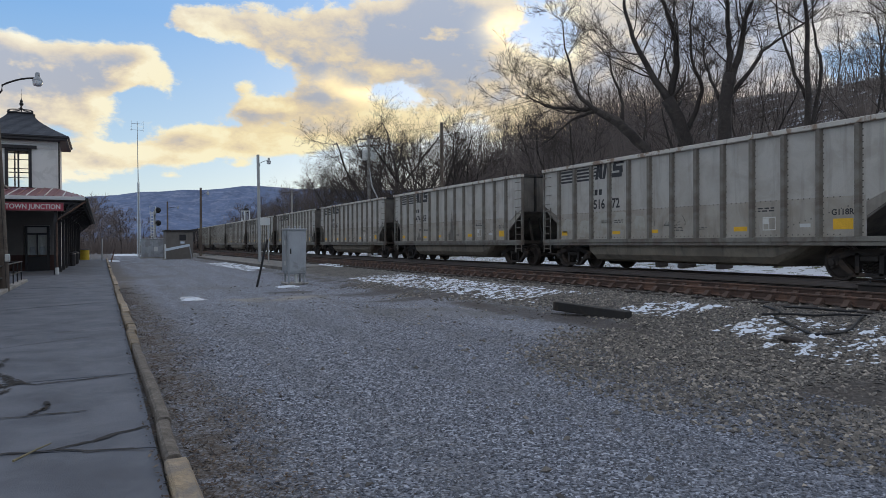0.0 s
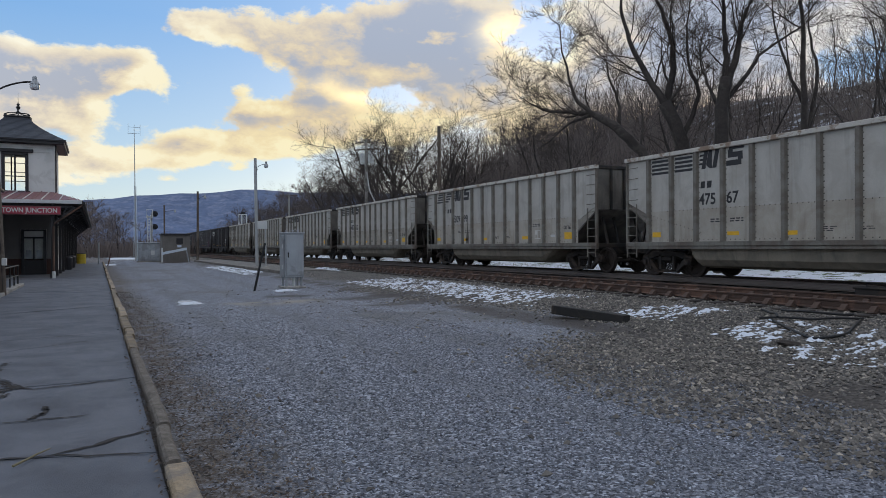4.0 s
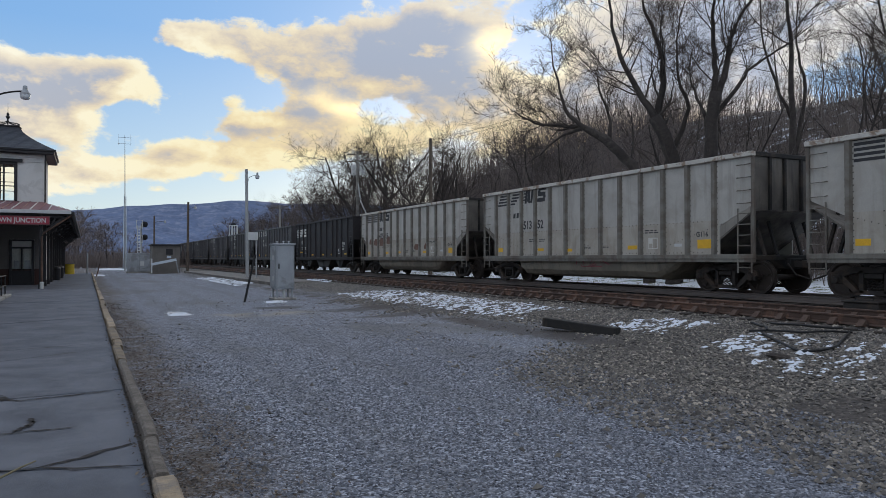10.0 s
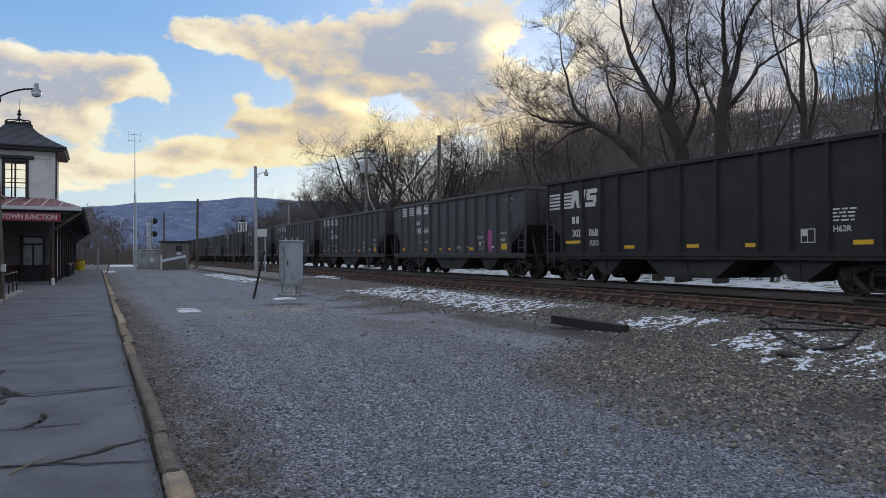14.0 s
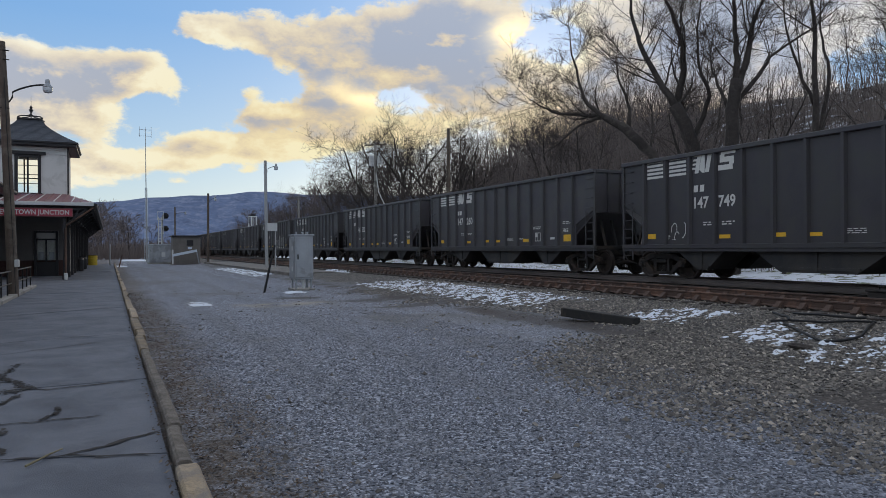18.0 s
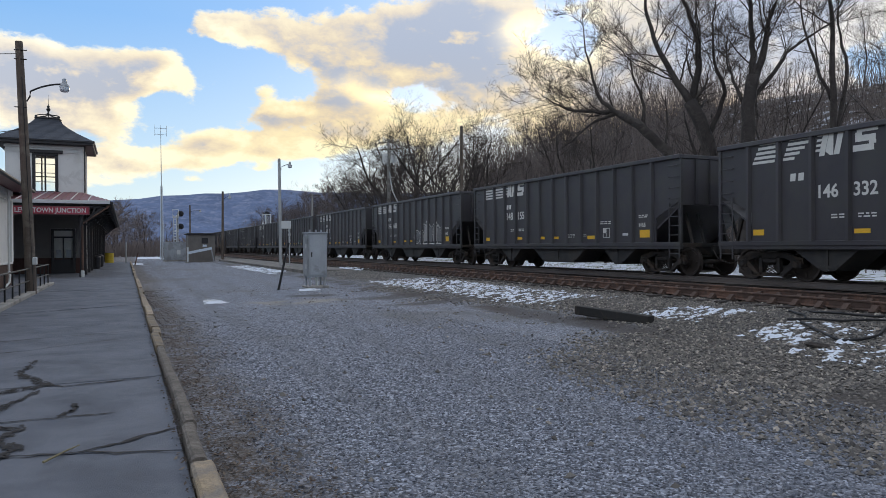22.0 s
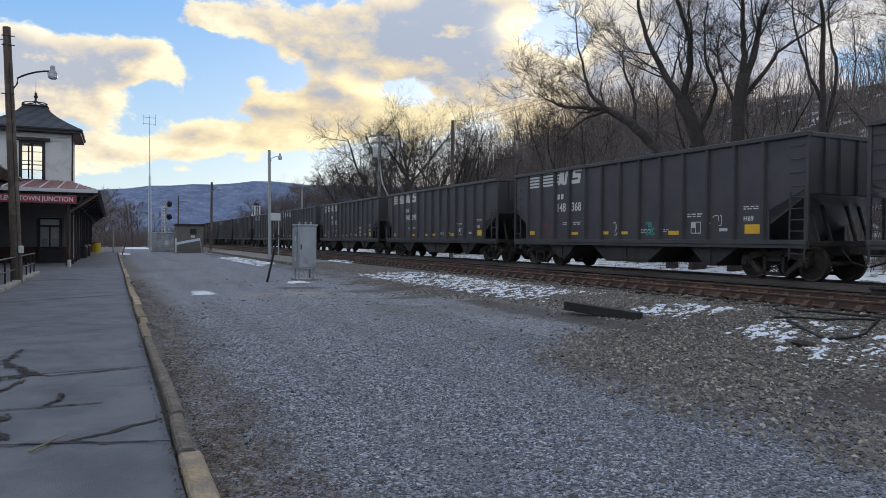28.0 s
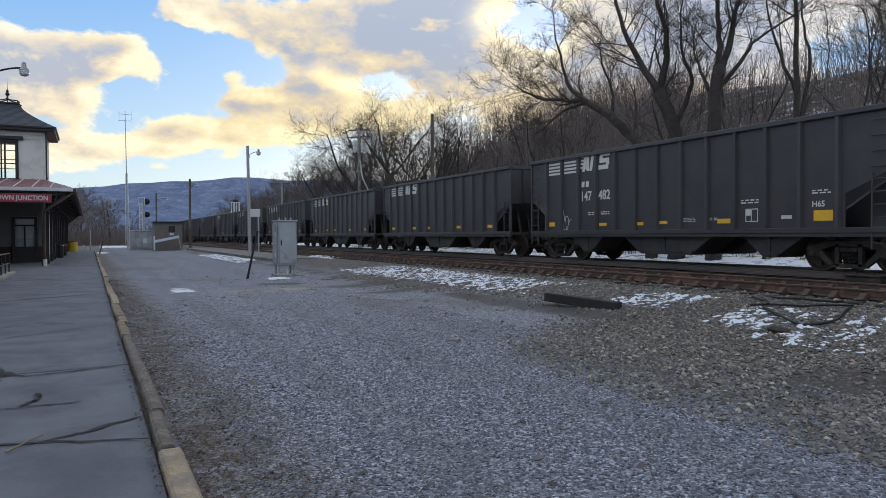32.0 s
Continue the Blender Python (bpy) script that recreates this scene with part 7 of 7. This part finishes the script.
TRACK_SNOW = "streaky old snow lying in the ballast beside the track"
snow(TRACK_SNOW, 8.6, 11.9, 12.4, 29.0, 0.06, -0.25, 0.9, 6.5, seed=1.0)
snow(TRACK_SNOW, 9.2, 11.6, 9.5, 11.8, 0.04, -0.22, 1.0, 5.5, seed=2.0)
snow(TRACK_SNOW, 8.7, 11.0, 6.9, 8.7, 0.035, -0.32, 1.0, 5.0, seed=3.3)
snow(TRACK_SNOW, 7.8, 11.4, 5.0, 7.3, 0.035, -0.35, 1.0, 5.0, seed=3.9)
snow("thin old snow beside the concrete strip", 7.3, 9.1, 38.0, 62.0, 0.11, -0.22, 1.2, 1.8, seed=4.0)
snow("thin old snow beside the crossing", 11.6, 13.2, 36.5, 42.0, 0.12, 0.15, seed=5.0)
snow("thin snow patch beside the cabinet", 5.6, 6.6, 24.6, 26.2, 0.06, -0.1, seed=6.0)
snow("small melting snow patch on the gravel lot", 1.95, 2.75, 20.0, 22.8, 0.05, 0.12, 1.2, 0.6, 0.5, 7.0, 0.015)
snow("snow by the end of the platform", 0.6, 1.5, 70.0, 78.0, 0.3, 0.5, seed=8.0)
snow("bright snow beyond the relay cabinet", 1.5, 5.0, 105.0, 125.0, 0.6, 0.4, seed=9.0)

# a loose tie, hoses and a dark rock by the rail
lt = one("loose_tie", Geo().box(-0.88, 0.88, -0.11, 0.11, 0, 0.18, 0.012), M["grime"], "dark weathered railway tie lying on the ballast", "railway tie", m=pose(8.81, 11.23, height(8.81, 11.23) + 0.02, 0, 3, -74))
hose = thing("cable_coil", None, "loose loops of black cable lying by the rail", "cable")
for k, (way, r) in enumerate(((((10.5, 8.3), (9.75, 7.35), (9.42, 6.75), (9.75, 6.55), (10.5, 6.85), (11.6, 7.45)), 0.022), (((10.4, 8.5), (10.9, 7.95), (11.3, 7.6), (11.75, 7.5)), 0.02),
                              (((11.2, 9.1), (11.0, 8.6), (10.55, 8.25)), 0.024), (((11.5, 8.9), (11.3, 8.2), (11.8, 7.7)), 0.022))):
    pts = []
    for (ax, ay), (bx, by) in zip(way, way[1:]):
        pts += [(ax + (bx - ax) * i / 5, ay + (by - ay) * i / 5) for i in range(5)]
    pts.append(way[-1])
    for turn in range(14):
        pts = [pts[0]] + [tuple((p[j] + 2 * q[j] + w_[j]) / 4 for j in (0, 1)) for p, q, w_ in zip(pts, pts[1:], pts[2:])] + [pts[-1]]
    part("cable", Geo().tube([(x, y, height(x, y) + r + 0.02 * k + 0.03 * abs(math.sin(i * 0.35 + k))) for i, (x, y) in enumerate(pts)], r, 7), M["iron"], hose)
rk = Geo()
rk.lathe([(0.02, -0.05), (0.2, -0.02), (0.26, 0.08), (0.18, 0.17), (0.04, 0.2)], 9, Matrix.Diagonal((0.75, 0.42, 0.42, 1)))
one("rock", rk, M["tie"], "dark angular rock lying on the ballast", "rock", m=pose(9.0, 6.85, height(9.0, 6.85), 0, 8, -30))
pad = one("crossing_strip", Geo().box(9.0, 12.0, 38.4, 77.0, 0.0, 0.30, 0.02), M["strip"], "pale concrete strip beside the near track", "pavement", kind="structure")
junction = thing("track_box", pose(15.6, 9.6, height(15.6, 9.6)), "low rusty steel box between the tracks", "equipment box")
part("body", Geo().box(-0.25, 0.25, -0.4, 0.4, 0, 0.26, 0.02), M["truck"], junction)
part("lid", Geo().box(-0.28, 0.28, -0.43, 0.43, 0.26, 0.31, 0.015), M["truck"], junction)
part("handle", Geo().tube([(-0.1, -0.2, 0.31), (-0.1, -0.2, 0.4), (-0.1, 0.2, 0.4), (-0.1, 0.2, 0.31)], 0.015, 6), M["iron"], junction)


# tar bands and a stick on the platform
def tar(points, w, seed):
    """A ragged band of tar along points."""
    rng_ = random.Random(seed)
    left, right = [], []
    pts = []
    for (ax, ay), (bx, by) in zip(points, points[1:]):
        n_ = max(2, int(math.hypot(bx - ax, by - ay) / 0.06))
        pts += [(ax + (bx - ax) * i / n_, ay + (by - ay) * i / n_) for i in range(n_)]
    pts.append(points[-1])
    pts = [(x + 0.05 * noise.noise((x * 3.5, y * 3.5, seed + 9.0)) + 0.02 * noise.noise((x * 12, y * 12, seed + 4.0)), y + 0.08 * noise.noise((x * 3.5, y * 3.5, seed + 7.0)) + 0.03 * noise.noise((x * 12, y * 12, seed + 2.0))) for x, y in pts]
    for i, (x, y) in enumerate(pts):
        a, b = pts[max(0, i - 1)], pts[min(len(pts) - 1, i + 1)]
        dx, dy = b[0] - a[0], b[1] - a[1]
        l = math.hypot(dx, dy) or 1
        taper = min(1.0, i / 4 + 0.15, (len(pts) - 1 - i) / 4 + 0.15)
        for side, s in ((left, 1), (right, -1)):
            k = s * w * taper * (0.25 + 1.5 * abs(noise.noise((x * 4, y * 4, seed + s))) + 0.5 * abs(noise.noise((x * 17, y * 17, seed + s)))) * rng_.uniform(0.75, 1.25)
            side.append((x - dy / l * k, y + dx / l * k))
    g = Geo()
    n_ = len(pts)
    g.v = [(x, y, 0.0705) for x, y in left] + [(x, y, 0.0705) for x, y in right]
    g.f = [(i, n_ + i, n_ + i + 1, i + 1) for i in range(n_ - 1)]
    part("tar_band", quick("tar_band", g, M["crack"]), None, plat, "ragged dark tar band")


for k, (pts, w) in enumerate((
        (((-2.4, 6.5), (-0.81, 6.02), (-0.33, 5.87), (0.34, 5.64)), 0.022), (((-0.4, 5.9), (-0.06, 6.08), (0.34, 6.36)), 0.04),
        (((-1.9, 7.5), (-0.97, 7.23), (-0.53, 7.18), (-0.11, 7.21)), 0.02), (((-2.2, 9.3), (-1.18, 8.89), (-0.93, 9.0), (-0.66, 8.75), (-0.25, 8.89), (0.28, 9.02)), 0.026),
        (((-2.6, 11.4), (-1.58, 11.98), (-0.18, 12.93)), 0.02), (((-2.6, 13.2), (-1.78, 13.5), (0.33, 14.14)), 0.024), (((-3.0, 18.2), (-2.36, 18.77), (0.01, 20.67)), 0.03),
        (((-2.5, 24.0), (0.2, 25.5)), 0.03), (((-2.6, 32.0), (0.2, 33.0)), 0.04))):
    tar(pts, w, k + 1)


def crumbled(way, wide, count, seed):
    """Asphalt broken up into dark crumbs along a wandering line."""
    rg = random.Random(seed)
    g = Geo()
    for i in range(count):
        f = rg.uniform(0, len(way) - 1.001)
        k = int(f)
        (ax, ay), (bx, by) = way[k], way[k + 1]
        spread_ = wide * (0.6 + 0.6 * abs(noise.noise((f * 1.7, seed, 0.0))))
        x, y = ax + (bx - ax) * (f - k) + rg.gauss(0, spread_), ay + (by - ay) * (f - k) + rg.gauss(0, spread_ * 1.6)
        r, n_ = rg.uniform(0.008, 0.03), rg.randint(5, 8)
        o, z = len(g.v), 0.0705 + 0.0004 * (i % 9)
        g.v += [(x + r * rg.uniform(0.5, 1.2) * math.cos(j * math.tau / n_), y + 1.4 * r * rg.uniform(0.5, 1.2) * math.sin(j * math.tau / n_), z) for j in range(n_)]
        g.f.append(tuple(range(o, o + n_)))
    tagged(part("crumbled_asphalt", quick("crumbled_asphalt", g, M["crack"]), None, plat, "dark crumbled asphalt"), "dark crumbled asphalt", kind="stuff")


crumbled(((-0.95, 5.95), (-0.78, 6.25), (-1.0, 6.5), (-0.86, 6.9), (-1.2, 7.1), (-1.22, 7.6), (-1.05, 8.1), (-0.9, 8.6)), 0.03, 420, 1)
crumbled(((-1.4, 8.55), (-1.1, 8.8), (-0.8, 8.95), (-1.0, 9.3), (-1.22, 9.9), (-1.15, 10.9)), 0.05, 300, 2)
crumbled(((-0.6, 7.25), (-0.47, 7.5), (-0.5, 7.8)), 0.02, 40, 3)
one("stick", Geo().tube([(-0.57, 5.71, 0.08), (-0.50, 5.82, 0.085), (-0.44, 5.95, 0.083), (-0.36, 6.09, 0.08)], [0.009, 0.008, 0.007, 0.004], 6), M["weed"], "thin dry stick lying on the platform", "stick")

motions()
